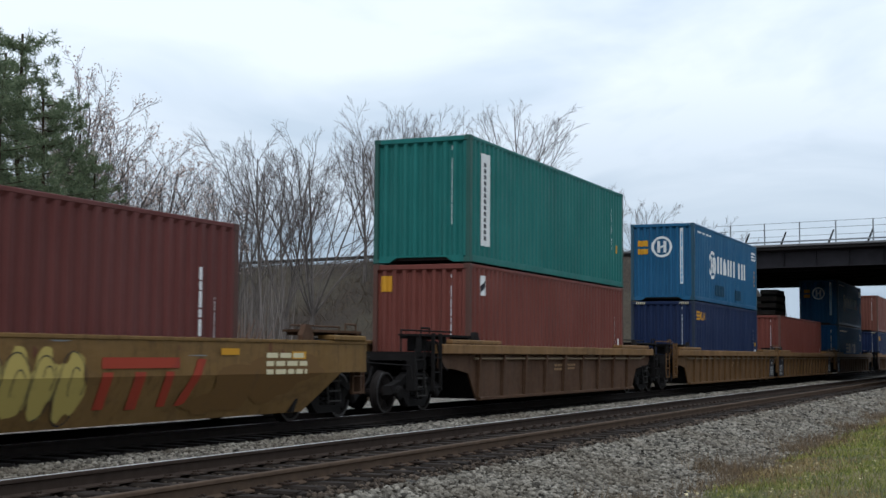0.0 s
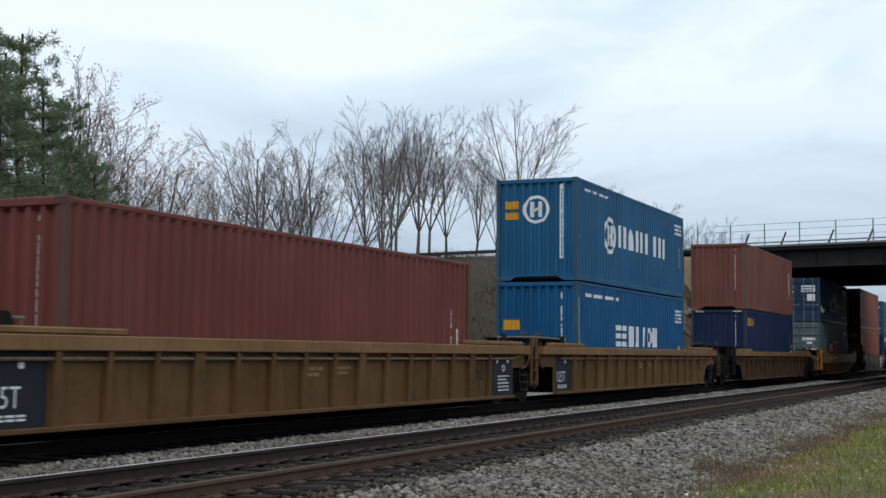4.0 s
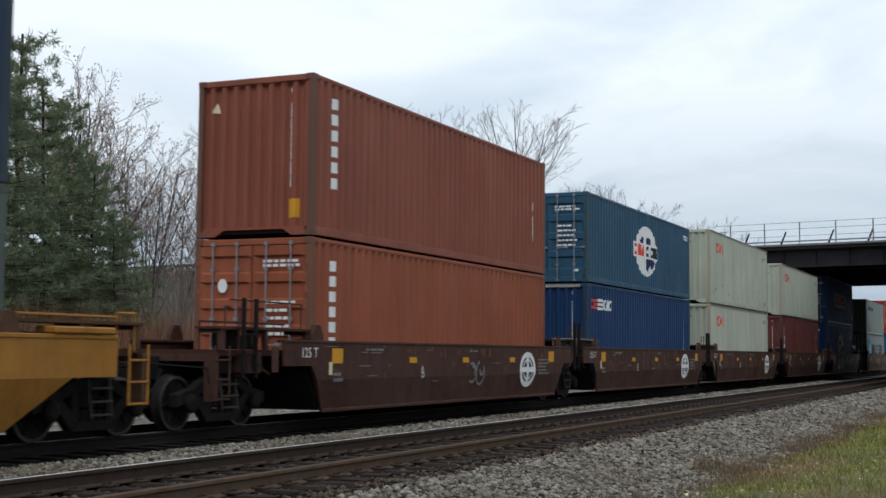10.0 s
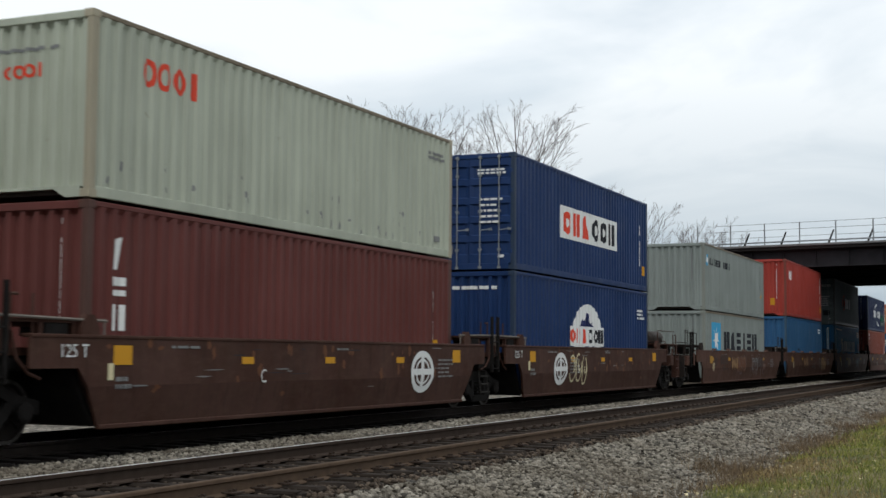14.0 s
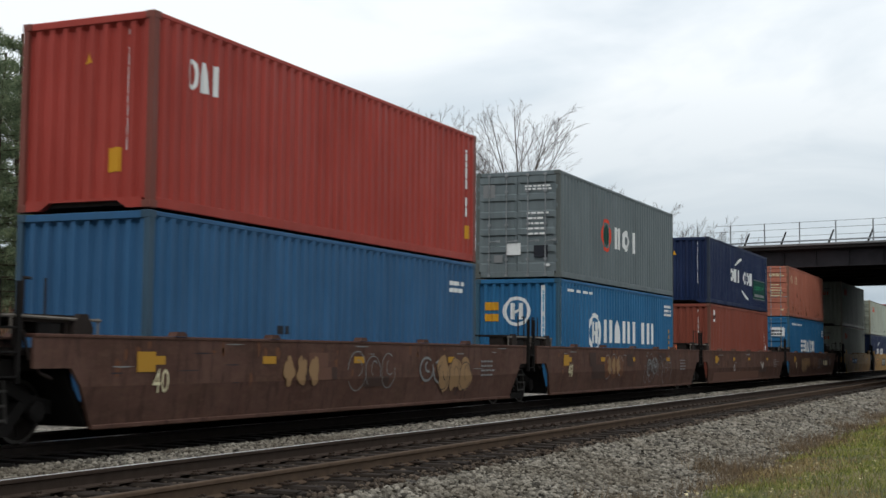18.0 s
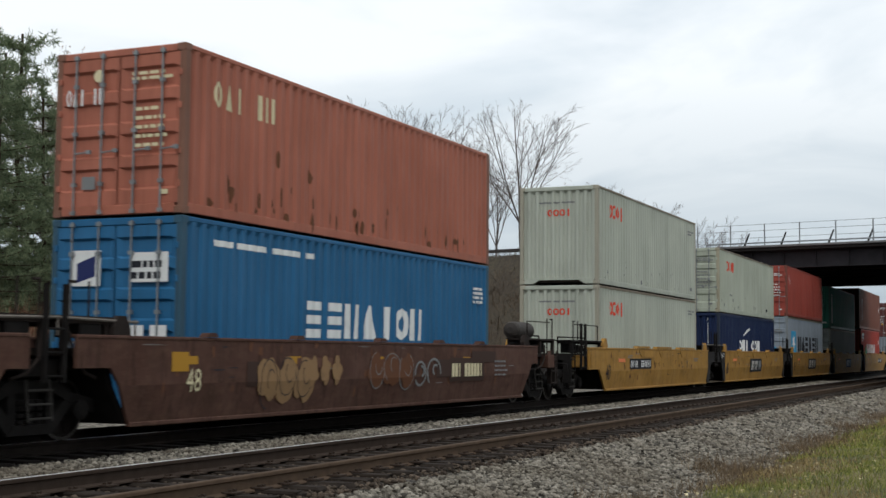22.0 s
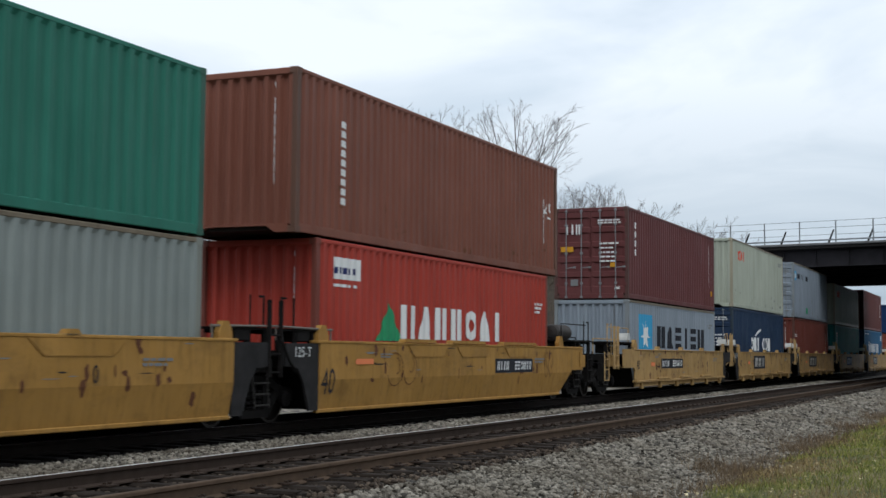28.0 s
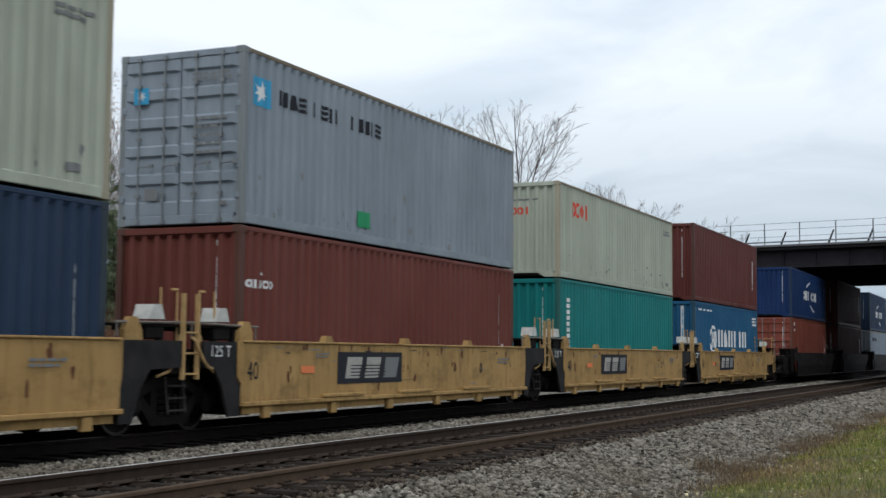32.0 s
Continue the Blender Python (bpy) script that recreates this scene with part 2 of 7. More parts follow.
def prism(bm, pts, y0, y1, axis="y"):
    """A polygon of (a, z) pairs, drawn out along y (or, of (b, z) pairs, along x)."""
    p = (lambda a, z, d: (a, d, z)) if axis == "y" else (lambda a, z, d: (d, a, z))
    lo = [bm.verts.new(p(a, z, y0)) for a, z in pts]
    hi = [bm.verts.new(p(a, z, y1)) for a, z in pts]
    n = len(pts)
    bm.faces.new(lo)
    bm.faces.new(hi[::-1])
    for i in range(n):
        bm.faces.new((lo[i], hi[i], hi[(i + 1) % n], lo[(i + 1) % n]))


def rod(bm, a, b, r, sides=6, r2=None):
    a, b = Vector(a), Vector(b)
    q = (b - a).to_track_quat("Z", "Y")
    r2 = r if r2 is None else r2
    ring = [[bm.verts.new(p + q @ Vector((rr * math.cos(t), rr * math.sin(t), 0))) for t in (2 * math.pi * i / sides for i in range(sides))]
            for p, rr in ((a, r), (b, r2))]
    for i in range(sides):
        j = (i + 1) % sides
        bm.faces.new((ring[0][i], ring[0][j], ring[1][j], ring[1][i]))
    bm.faces.new(ring[0][::-1])
    bm.faces.new(ring[1])


def lathe(bm, prof, centre, sides=20, axis="y", cap=True):
    """Turn (r, d) pairs about an axis through centre along y (or x)."""
    rings = []
    for r, d in prof:
        ring = []
        for i in range(sides):
            t = 2 * math.pi * i / sides
            o = (r * math.cos(t), d, r * math.sin(t)) if axis == "y" else (d, r * math.cos(t), r * math.sin(t))
            ring.append(bm.verts.new(Vector(centre) + Vector(o)))
        rings.append(ring)
    for a, b in zip(rings, rings[1:]):
        for i in range(sides):
            j = (i + 1) % sides
            bm.faces.new((a[i], a[j], b[j], b[i]))
    if cap:
        bm.faces.new(rings[0])
        bm.faces.new(rings[-1][::-1])


def to_mesh(name, bm):
    bmesh.ops.recalc_face_normals(bm, faces=bm.faces[:])
    me = bpy.data.meshes.new(name)
    bm.to_mesh(me)
    bm.free()
    return me


CACHE = {}


def shared(key, fn):
    """The mesh of that key, built once."""
    if key not in CACHE:
        bm = bmesh.new()
        fn(bm)
        me = to_mesh(str(key[0]), bm)
        me.materials.append(None)
        CACHE[key] = me
    return CACHE[key]


def part(name, data, material, parent, label="", at=None):
    """Link a bmesh or a shared mesh as ONE mesh object under parent."""
    if isinstance(data, bmesh.types.BMesh):
        data = to_mesh(name, data)
        data.materials.append(material)
        ob = new(name, data)
    else:
        ob = new(name, data)
        ob.material_slots[0].link = "OBJECT"
        ob.material_slots[0].material = material
    ob.parent = parent
    if at is not None:
        ob.matrix_basis = at
    if label:
        tagged(ob, label)
    return ob


def mesh_from(name, verts, faces, material, smooth=False):
    me = bpy.data.meshes.new(name)
    me.from_pydata(verts, [], faces)
    me.materials.append(material)
    if smooth:
        me.shade_smooth()
    return me


def grid_mesh(name, xs, ys, zfn, material):
    X, Y = np.meshgrid(xs, ys, indexing="ij")
    Z = zfn(X, Y)
    v = np.stack([X, Y, Z], -1).reshape(-1, 3)
    nx, ny = len(xs), len(ys)
    i = np.arange(nx * ny).reshape(nx, ny)
    f = np.stack([i[:-1, :-1], i[1:, :-1], i[1:, 1:], i[:-1, 1:]], -1).reshape(-1, 4)
    me = mesh_from(name, v.tolist(), f.tolist(), material, True)
    return me


# ---------------- ground ----------------
BR_X, BR_SKEW = 80.45, 0.21      # front of the bridge at y = 13.8 and its slant


def bridge_x(y):
    return BR_X + BR_SKEW * (y - 13.8)


def sstep(a, b, x):
    t = np.clip((x - a) / (b - a), 0, 1)
    return t * t * (3 - 2 * t)


def terrain(x, y):
    """Height of soil: a corridor for two tracks, a road embankment across it, low woods beyond."""
    z = -0.52 + 0.0 * x
    z = z + 0.5 * sstep(18, 30, y) + 0.06 * np.sin(x * 0.31 + y * 0.17) * sstep(17, 22, y)
    z = z - 0.12 * sstep(3.3, 4.2, y) * sstep(15.5, 14, y)
    z = z + 0.10 * sstep(3.6, 1.5, y) + 0.02 * np.sin(x * 0.9 + 1.7 * y) * sstep(4, 2, y)
    foot = bridge_x(y) - 12.5
    front = np.clip((x - foot) / 12.0, 0, 1)
    back = np.clip((bridge_x(y) + 38.0 - x) / 12.0, 0, 1)
    side = np.maximum(np.clip((y - 15.3) / 5.6, 0, 1), np.clip((4.4 - y) / 3.6, 0, 1))
    # unseen near bank, drawn forward to keep sky light off the boxes
    near_front = np.clip((x - 56.0) / 11.0, 0, 1)
    front = np.where(y < 8, np.maximum(front, near_front), front)
    emb = 7.92 * np.minimum(front, back) * side
    bumps = 0.16 * np.sin(x * 1.3 + y * 0.7) * np.sin(y * 0.9 - x * 0.4)
    return z + emb + np.where((front > 0.02) & (front < 0.98), bumps * side, 0)


def build_ground():
    soil = ground_soil("leaf_litter_soil")
    xs = np.concatenate([[-2500, -900, -350, -150, -60], np.arange(-20, 140, 1.25), [150, 170, 200, 260, 400, 900, 2500]])
    ys = np.concatenate([[-2500, -800, -250, -80, -30, -12], np.arange(-6, 3, 1.0), np.arange(3, 24, 0.6), np.arange(24, 90, 2.0), [100, 130, 200, 400, 1000, 2500]])
    g = new("ground", grid_mesh("ground", xs, ys, terrain, soil))
    tagged(g, "brown soil with leaf litter and dead grass", "ground", kind="structure")


def bed_height(y):
    """Top of the ballast bed across both tracks."""
    z = np.full_like(y, -0.25)
    z = np.where(y < 6.55, -0.25 - 0.42 * np.clip((6.55 - y) / 2.3, 0, 1), z)
    z = np.where(y > 14.4, -0.25 - 0.42 * np.clip((y - 14.4) / 1.6, 0, 1), z)
    mid = np.exp(-((y - 10.42) / 0.7) ** 2)
    return z + 0.03 * mid


def build_ballast():
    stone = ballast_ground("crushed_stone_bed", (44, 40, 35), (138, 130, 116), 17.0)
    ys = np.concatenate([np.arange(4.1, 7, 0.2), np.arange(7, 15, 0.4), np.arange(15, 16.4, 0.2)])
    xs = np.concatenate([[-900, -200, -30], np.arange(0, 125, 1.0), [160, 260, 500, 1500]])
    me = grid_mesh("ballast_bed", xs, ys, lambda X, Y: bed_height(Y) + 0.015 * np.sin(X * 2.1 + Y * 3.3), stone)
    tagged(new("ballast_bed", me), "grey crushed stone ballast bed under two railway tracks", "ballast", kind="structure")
    # dark strip over the bed: the train's shade put into the colour
    shaded = ballast_ground("train_shade_bed", (14, 13, 12), (40, 37, 34), 17.0)
    me = grid_mesh("oily_bed", xs, np.arange(11.5, 14.45, 0.29), lambda X, Y: bed_height(Y) + 0.012 + 0.015 * np.sin(X * 2.1 + Y * 3.3), shaded)
    tagged(new("oily_bed", me), "ballast coloured dark for the shade under the passing train", "ballast", kind="structure")
    road = ballast_ground("pale_gravel", (96, 92, 84), (182, 176, 164), 9.0)
    me = grid_mesh("gravel_strip", np.concatenate([[-60, -30], np.arange(-10, 66.1, 1.0)]), np.arange(15.7, 22.0, 0.4),
                   lambda X, Y: np.maximum(terrain(X, Y) + 0.03 - 0.05 * np.clip((Y - 21.2) / 0.4, 0, 1), bed_height(Y) * np.where(Y < 16.3, 1, 9)) + 0.01 * np.sin(X * 1.9 + 2.3 * Y), road)
    tagged(new("gravel_strip", me), "pale gravel service strip behind the tracks", "gravel", kind="structure")
    lawn = lawn_mat("mown_lawn")
    me = grid_mesh("lawn", np.concatenate([[-40, -15], np.arange(-4, 56, 0.5)]), np.concatenate([np.arange(-14, 3.4, 0.35), [3.45, 3.6, 3.7, 3.8, 3.95]]),
                   lambda X, Y: terrain(X, Y) + 0.055 + 0.015 * np.sin(3 * X + Y) - 0.12 * np.clip((Y - 3.7) / 0.25, 0, 1), lawn)
    tagged(new("lawn", me), "short green and straw-coloured grass beside the ballast", "grass", kind="structure")


def rock_field(name, pts, sizes, material, squash=0.65, seed=1):
    """Angular stones, joined into one mesh; pts (n, 3), sizes (n,)."""
    rng = np.random.default_rng(seed)
    bm = bmesh.new()
    bmesh.ops.create_icosphere(bm, subdivisions=1, radius=1.0)
    base = np.array([v.co[:] for v in bm.verts])
    fac = np.array([[v.index for v in f.verts] for f in bm.faces])
    bm.free()
    k = 24
    shapes = np.stack([base * (1 + rng.uniform(-0.32, 0.28, (len(base), 1))) * rng.uniform([0.7, 0.6, 0.45], [1.2, 1.0, 0.8], (1, 3)) for _ in range(k)])
    n = len(pts)
    s = shapes[rng.integers(0, k, n)] * sizes[:, None, None]
    a = rng.uniform(0, 2 * math.pi, n)
    t = rng.uniform(-0.6, 0.6, n)
    c, sn = np.cos(a), np.sin(a)
    y1 = s[:, :, 1] * np.cos(t)[:, None] - s[:, :, 2] * np.sin(t)[:, None]
    z1 = s[:, :, 1] * np.sin(t)[:, None] + s[:, :, 2] * np.cos(t)[:, None]
    x2 = s[:, :, 0] * c[:, None] - y1 * sn[:, None]
    y2 = s[:, :, 0] * sn[:, None] + y1 * c[:, None]
    v = np.stack([x2, y2, z1], -1) + pts[:, None, :]
    f = fac[None] + (np.arange(n) * len(base))[:, None, None]
    me = bpy.data.meshes.new(name)
    v, f = v.reshape(-1, 3), f.reshape(-1)
    me.vertices.add(len(v))
    me.vertices.foreach_set("co", v.ravel().astype(np.float32))
    me.loops.add(len(f))
    me.loops.foreach_set("vertex_index", f.astype(np.int32))
    me.polygons.add(len(f) // 3)
    me.polygons.foreach_set("loop_start", np.arange(0, len(f), 3, dtype=np.int32))
    me.update(calc_edges=True)
    me.materials.append(material)
    return new(name, me)


def build_stones():
    rng = np.random.default_rng(5)
    mat = speckled("crushed_limestone", (46, 43, 38), (168, 161, 147), 30, brown=(88, 79, 66))
    # stones under the train, their colour darkened to stand for its shade
    dark = speckled("shade_dark_ballast", (16, 15, 14), (46, 42, 40), 30)
    pts, size = [], []
    # shoulder on the camera's side, densest where it is nearest
    for x0, x1, dens, sz in ((9, 18, 360, 0.036), (18, 28, 270, 0.041), (28, 44, 140, 0.053), (44, 75, 60, 0.068)):
        n = int((x1 - x0) * 3.1 * dens)
        x, y = rng.uniform(x0, x1, n), rng.uniform(3.3, 6.5, n)
        keep = rng.random(n) < np.clip((y - 3.3) / 0.7, 0.08, 1)
        pts.append(np.stack([x, y, np.maximum(bed_height(y), terrain(x, y)) + rng.uniform(-0.005, 0.02, n)], -1)[keep])
        size.append(rng.uniform(0.7, 1.5, n)[keep] * sz)
    # between the tracks
    for x0, x1, dens, sz in ((9, 24, 330, 0.033), (24, 48, 130, 0.048), (48, 80, 50, 0.065)):
        n = int((x1 - x0) * 2.2 * dens)
        x, y = rng.uniform(x0, x1, n), rng.uniform(9.3, 11.55, n)
        pts.append(np.stack([x, y, bed_height(y) + rng.uniform(-0.005, 0.03, n)], -1))
        size.append(rng.uniform(0.7, 1.5, n) * sz)
    ob = rock_field("ballast_stones", np.concatenate(pts), np.concatenate(size), mat)
    tagged(ob, "loose angular grey limestone ballast", "ballast", kind="stuff")
    # in the cribs of the near track and under the train
    pts, size = [], []
    for x0, x1, dens, sz in ((9, 24, 330, 0.034), (24, 50, 120, 0.05)):
        for ya, yb in ((6.5, 9.3),):
            n = int((x1 - x0) * (yb - ya) * dens)
            x, y = rng.uniform(x0, x1, n), rng.uniform(ya, yb, n)
            keep = (np.abs((((x - 8.0) / 0.53 + 0.5) % 1) - 0.5) > 0.20) | (rng.random(n) < 0.10)
            pts.append(np.stack([x, y, bed_height(y) + rng.uniform(-0.01, 0.035, n)], -1)[keep])
            size.append(rng.uniform(0.7, 1.4, n)[keep] * sz)
    crib = speckled("dusty_ballast", (38, 33, 28), (110, 97, 84), 30, brown=(64, 53, 44))
    tagged(rock_field("crib_stones", np.concatenate(pts), np.concatenate(size), crib, seed=3), "brown-grey ballast between the sleepers", "ballast", kind="stuff")
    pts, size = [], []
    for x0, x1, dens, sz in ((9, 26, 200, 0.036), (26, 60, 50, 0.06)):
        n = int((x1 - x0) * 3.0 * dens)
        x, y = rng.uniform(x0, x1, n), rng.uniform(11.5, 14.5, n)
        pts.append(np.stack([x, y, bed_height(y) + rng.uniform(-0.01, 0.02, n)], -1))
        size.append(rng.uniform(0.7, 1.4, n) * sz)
    tagged(rock_field("oily_stones", np.concatenate(pts), np.concatenate(size), dark, seed=4), "ballast stones coloured dark for the train's shade", "ballast", kind="stuff")


def rail_profile():
    half = [(0.0, 0.0), (0.030, 0.0), (0.036, -0.008), (0.036, -0.036), (0.010, -0.050), (0.009, -0.140), (0.070, -0.158), (0.072, -0.172), (0.0, -0.172)]
    return half + [(-a, z) for a, z in half[-2:0:-1]]


def build_rail(y, top, label, side=None, drop=0.0):
    bm = bmesh.new()
    prism(bm, [(y + a, z) for a, z in rail_profile()], -900, 1500, "x")
    r = new("rail", to_mesh("rail", bm))
    r.data.materials.append(side or RAIL_SIDE)
    r.location.z = -drop
    tagged(r, label, "rail", "railway rails", "structure")
    bm = bmesh.new()
    prism(bm, [(y - 0.015, 0.0005), (y + 0.016, 0.0005), (y + 0.014, 0.003), (y - 0.013, 0.003)], -900, 1500, "x")
    part("running_band", bm, top, r)


def build_bridge():
    """A steel girder road bridge over the line, with concrete abutments and a chain-link fence on the deck."""
    girder = plain("dark_painted_girder", (46, 44, 47), 0.7, 0, 0.3, 1.5)
    conc = plain("weathered_concrete", (128, 122, 114), 0.9, 0, 0.3, 1.2)
    deckm = plain("pale_deck_edge", (112, 112, 112), 0.8, 0, 0.2, 2.0)
    # soffit and wall concrete coloured dark to deepen the shade under the deck
    dark = plain("shaded_soffit", (60, 57, 56), 0.9)
    soot_shade = plain("shade_dark_concrete", (58, 55, 53), 0.95, 0, 0.3, 1.2)
    root = new("road_bridge")
    tagged(root, "dark steel girder road bridge with fenced deck across the tracks", "bridge", kind="structure")
    ya, yb, wide = 0.0, 27.5, 24.5
    k = 0.94
    turn = Matrix(((k, k * BR_SKEW, 0, BR_X - BR_SKEW * 13.8), (0, k, 0, 0), (0, 0, k, 0.072), (0, 0, 0, 1)))

    def slab(name, mat, x0, x1, y0, y1, z0, z1, label="", c=0.0):
        bm = bmesh.new()
        (cbox(bm, x0, x1, y0, y1, z0, z1, c) if c else box(bm, x0, x1, y0, y1, z0, z1))
        bm.transform(turn)
        return part(name, bm, mat, root, label)

    for i, x in enumerate((0.0, 3.4, 6.8, 10.2, 13.6, 17.0, 20.4, 24.0)):
        bm = bmesh.new()
        w = 0.22
        prism(bm, [(x, 6.80), (x + 2 * w, 6.80), (x + 2 * w, 6.86), (x + w + 0.02, 6.86), (x + w + 0.02, 7.86), (x + 2 * w, 7.86), (x + 2 * w, 7.92),
                   (x, 7.92), (x, 7.86), (x + w - 0.02, 7.86), (x + w - 0.02, 6.86), (x, 6.86)], ya, yb, "y")
        bm.transform(turn)
        g = part("girder", bm, girder, root, "dark riveted steel girder")
        if i == 0:
            for k in range(12):
                bm = bmesh.new()
                y = 2.2 + k * 2.05
                box(bm, x + 0.03, x + w - 0.02, y, y + 0.02, 6.86, 7.86)
                bm.transform(turn)
                part("stiffener", bm, girder, g)
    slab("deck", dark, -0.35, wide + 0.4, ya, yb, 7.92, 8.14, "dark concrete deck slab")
    slab("deck_edge", deckm, -0.55, -0.1, -40, 27, 8.10, 8.24, "pale concrete kerb along the deck", 0.02)
    slab("deck_edge", deckm, wide + 0.1, wide + 0.55, -40, 27, 8.10, 8.24, "", 0.02)
    slab("roadway", conc, -0.1, wide + 0.1, -40, 60, 8.14, 8.19)
    slab("abutment", conc, 0.3, wide - 0.3, 24.8, 27.4, 3.0, 6.79, "grey concrete abutment wall")
    slab("abutment", conc, 0.3, wide - 0.3, -5.5, -3.5, 2.0, 6.79, "grey concrete abutment wall")
    # two walls out of view, added to block sky light by the bridge
    slab("pier_wall", soot_shade, 0.3, wide - 0.3, 5.2, 6.2, -1.2, 6.79)
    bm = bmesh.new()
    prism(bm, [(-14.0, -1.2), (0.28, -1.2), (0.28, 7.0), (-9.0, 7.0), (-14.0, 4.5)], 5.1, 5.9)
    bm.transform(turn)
    part("wing_wall", bm, soot_shade, root, "unseen wing wall added to keep light off the train")
    slab("guard_rail", plain("grey_guard_rail", (62, 58, 55), 0.7), -0.75, -0.6, 27, 110, 8.5, 8.75, "weathered steel guard rail")
    # end post of the abutment, stepped concrete beams on the bank and a dark column
    tan = plain("tan_weathered_concrete", (150, 134, 108), 0.9, 0, 0.35, 1.4)

    def block(name, mat, x0, x1, y0, y1, z0, z1, label=""):
        bm = bmesh.new()
        cbox(bm, x0, x1, y0, y1, z0, z1, 0.02)
        return part(name, bm, mat, root, label)

    block("abutment_post", tan, 80.9, 83.0, 18.55, 19.75, 3.4, 7.28, "tan concrete end post")
    block("retaining_core", soot_shade, 79.3, 84.6, 16.2, 18.1, 0.0, 5.45)
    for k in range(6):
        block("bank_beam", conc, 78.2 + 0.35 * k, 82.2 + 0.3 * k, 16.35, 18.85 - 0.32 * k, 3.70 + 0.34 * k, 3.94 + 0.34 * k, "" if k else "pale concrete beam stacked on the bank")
    block("pier_column", soot_shade, 82.6, 83.5, 16.55, 17.5, 0.0, 6.40, "dark concrete column under the girders")
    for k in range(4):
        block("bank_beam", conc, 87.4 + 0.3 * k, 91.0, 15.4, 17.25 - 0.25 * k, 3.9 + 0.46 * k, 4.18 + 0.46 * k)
    block("retaining_core", soot_shade, 88.6, 92.0, 15.5, 16.5, 0.0, 5.3)
    fence = new("fence")
    fence.parent = root
    for k in range(-9, 4):
        y = 13.4 + k * 2.26
        bm = bmesh.new()
        rod(bm, (-0.3, y, 8.22), (-0.3, y, 9.62), 0.045)
        bm.transform(turn)
        part("fence_post", bm, GALV, fence)
    for z in (8.75, 9.2, 9.6):
        bm = bmesh.new()
        rod(bm, (-0.3, -7, z), (-0.3, 19.6, z), 0.014, 5)
        bm.transform(turn)
        part("fence_wire", bm, GALV, fence)
    bm = bmesh.new()
    rod(bm, (-0.3, -7, 8.42), (-0.3, 19.6, 8.42), 0.05, 6)
    bm.transform(turn)
    part("lower_rail", bm, GALV, fence)
    for y in (17.0, 14.6, 11.6, 9.2, 6.6, 4.2):
        bm = bmesh.new()
        rod(bm, (-0.25, y, 8.25), (-0.25, y - 0.33, 9.05), 0.07, 6, 0.05)
        bm.transform(turn)
        part("slanted_stay", bm, STEEL_DARK, fence, "leaning dark steel stay")


build_ground()
build_ballast()


def build_slope_paving():
    """Tan stone paving on the bank under the bridge's end."""
    xs, ys = np.arange(0.0, 1.0001, 1 / 30), np.arange(15.6, 21.0, 0.3)
    tan = ballast_ground("tan_slope_stone", (76, 63, 46), (126, 106, 80), 2.2)
    me = grid_mesh("slope_paving", xs, ys, lambda X, Y: terrain(bridge_x(Y) - 5.0 + 26 * X, Y) + 0.10, tan)
    for v in me.vertices:
        v.co.x = bridge_x(v.co.y) - 5.0 + 26 * v.co.x
    tagged(new("slope_paving", me), "tan stone paving on the bank below the bridge", "slope paving", kind="structure")


build_slope_paving()
# web colour darkened for the shade below the train
SHADED_WEB = plain("shaded_rail_web", (36, 31, 28), 0.85)
build_rail(TRACK_Y - 0.7535, RAIL_TOP, "polished steel rail under the train", SHADED_WEB)
build_rail(TRACK_Y + 0.7535, RAIL_TOP, "polished steel rail under the train", SHADED_WEB)
# nearest web has a lighter rust colour, standing for daylight on its face
build_rail(NEAR_Y - 0.7535, RAIL_DULL, "brown rusty steel rail of the empty track", plain("lit_rusty_rail_web", (86, 71, 58), 0.9), 0.028)
build_rail(NEAR_Y + 0.7535, RAIL_TOP, "steel rail with a bright worn head")
build_bridge()


# ---------------- shipping containers ----------------
CW = 1.219
PITCH_S, DEPTH_S = 0.2785, 0.038
PITCH_E, DEPTH_E = 0.25, 0.062


def wave(u, pitch, depth):
    """Depth of a trapezoid corrugation at u: 0 on a crest."""
    t = (u / pitch) % 1.0
    if t < 0.30:
        return 0.0
    if t < 0.49:
        return depth * (t - 0.30) / 0.19
    if t < 0.81:
        return depth
    return depth * (1.0 - (t - 0.81) / 0.19)


def breaks(u0, u1, pitch):
    out = []
    k = math.floor(u0 / pitch) - 1
    while k * pitch < u1:
        for t in (0.0, 0.30, 0.49, 0.81):
            u = (k + t) * pitch
            if u0 + 1e-4 < u < u1 - 1e-4:
                out.append(u)
        k += 1
    return out


def sheet(bm, u0, u1, z0, z1, pitch, depth, place):
    """A corrugated sheet with thickness; place(u, d, z) gives the point at depth d behind the crest."""
    us = [u0] + breaks(u0, u1, pitch) + [u1]
    rows = []
    for u in us:
        d = wave(u, pitch, depth)
        lip = min(0.075, (z1 - z0) / 4)
        rows.append([bm.verts.new(place(u, dd, z)) for z, dd in ((z0, d), (z0 + lip, d), (z1 - lip, d), (z1, 0.0), (z1, depth + 0.006), (z0, depth + 0.006))])
    for a, b in zip(rows, rows[1:]):
        for i in range(6):
            j = (i + 1) % 6
            bm.faces.new((a[i], b[i], b[j], a[j]))
    bm.faces.new(rows[0])
    bm.faces.new(rows[-1][::-1])


def side_at(L, near=True):
    s = -1 if near else 1
    return lambda u, d, z: (u - L / 2, s * (CW - 0.008 - d), z)


def end_at(L, first=True):
    s = -1 if first else 1
    return lambda u, d, z: (s * (L / 2 - 0.03 - d), CW - u, z)


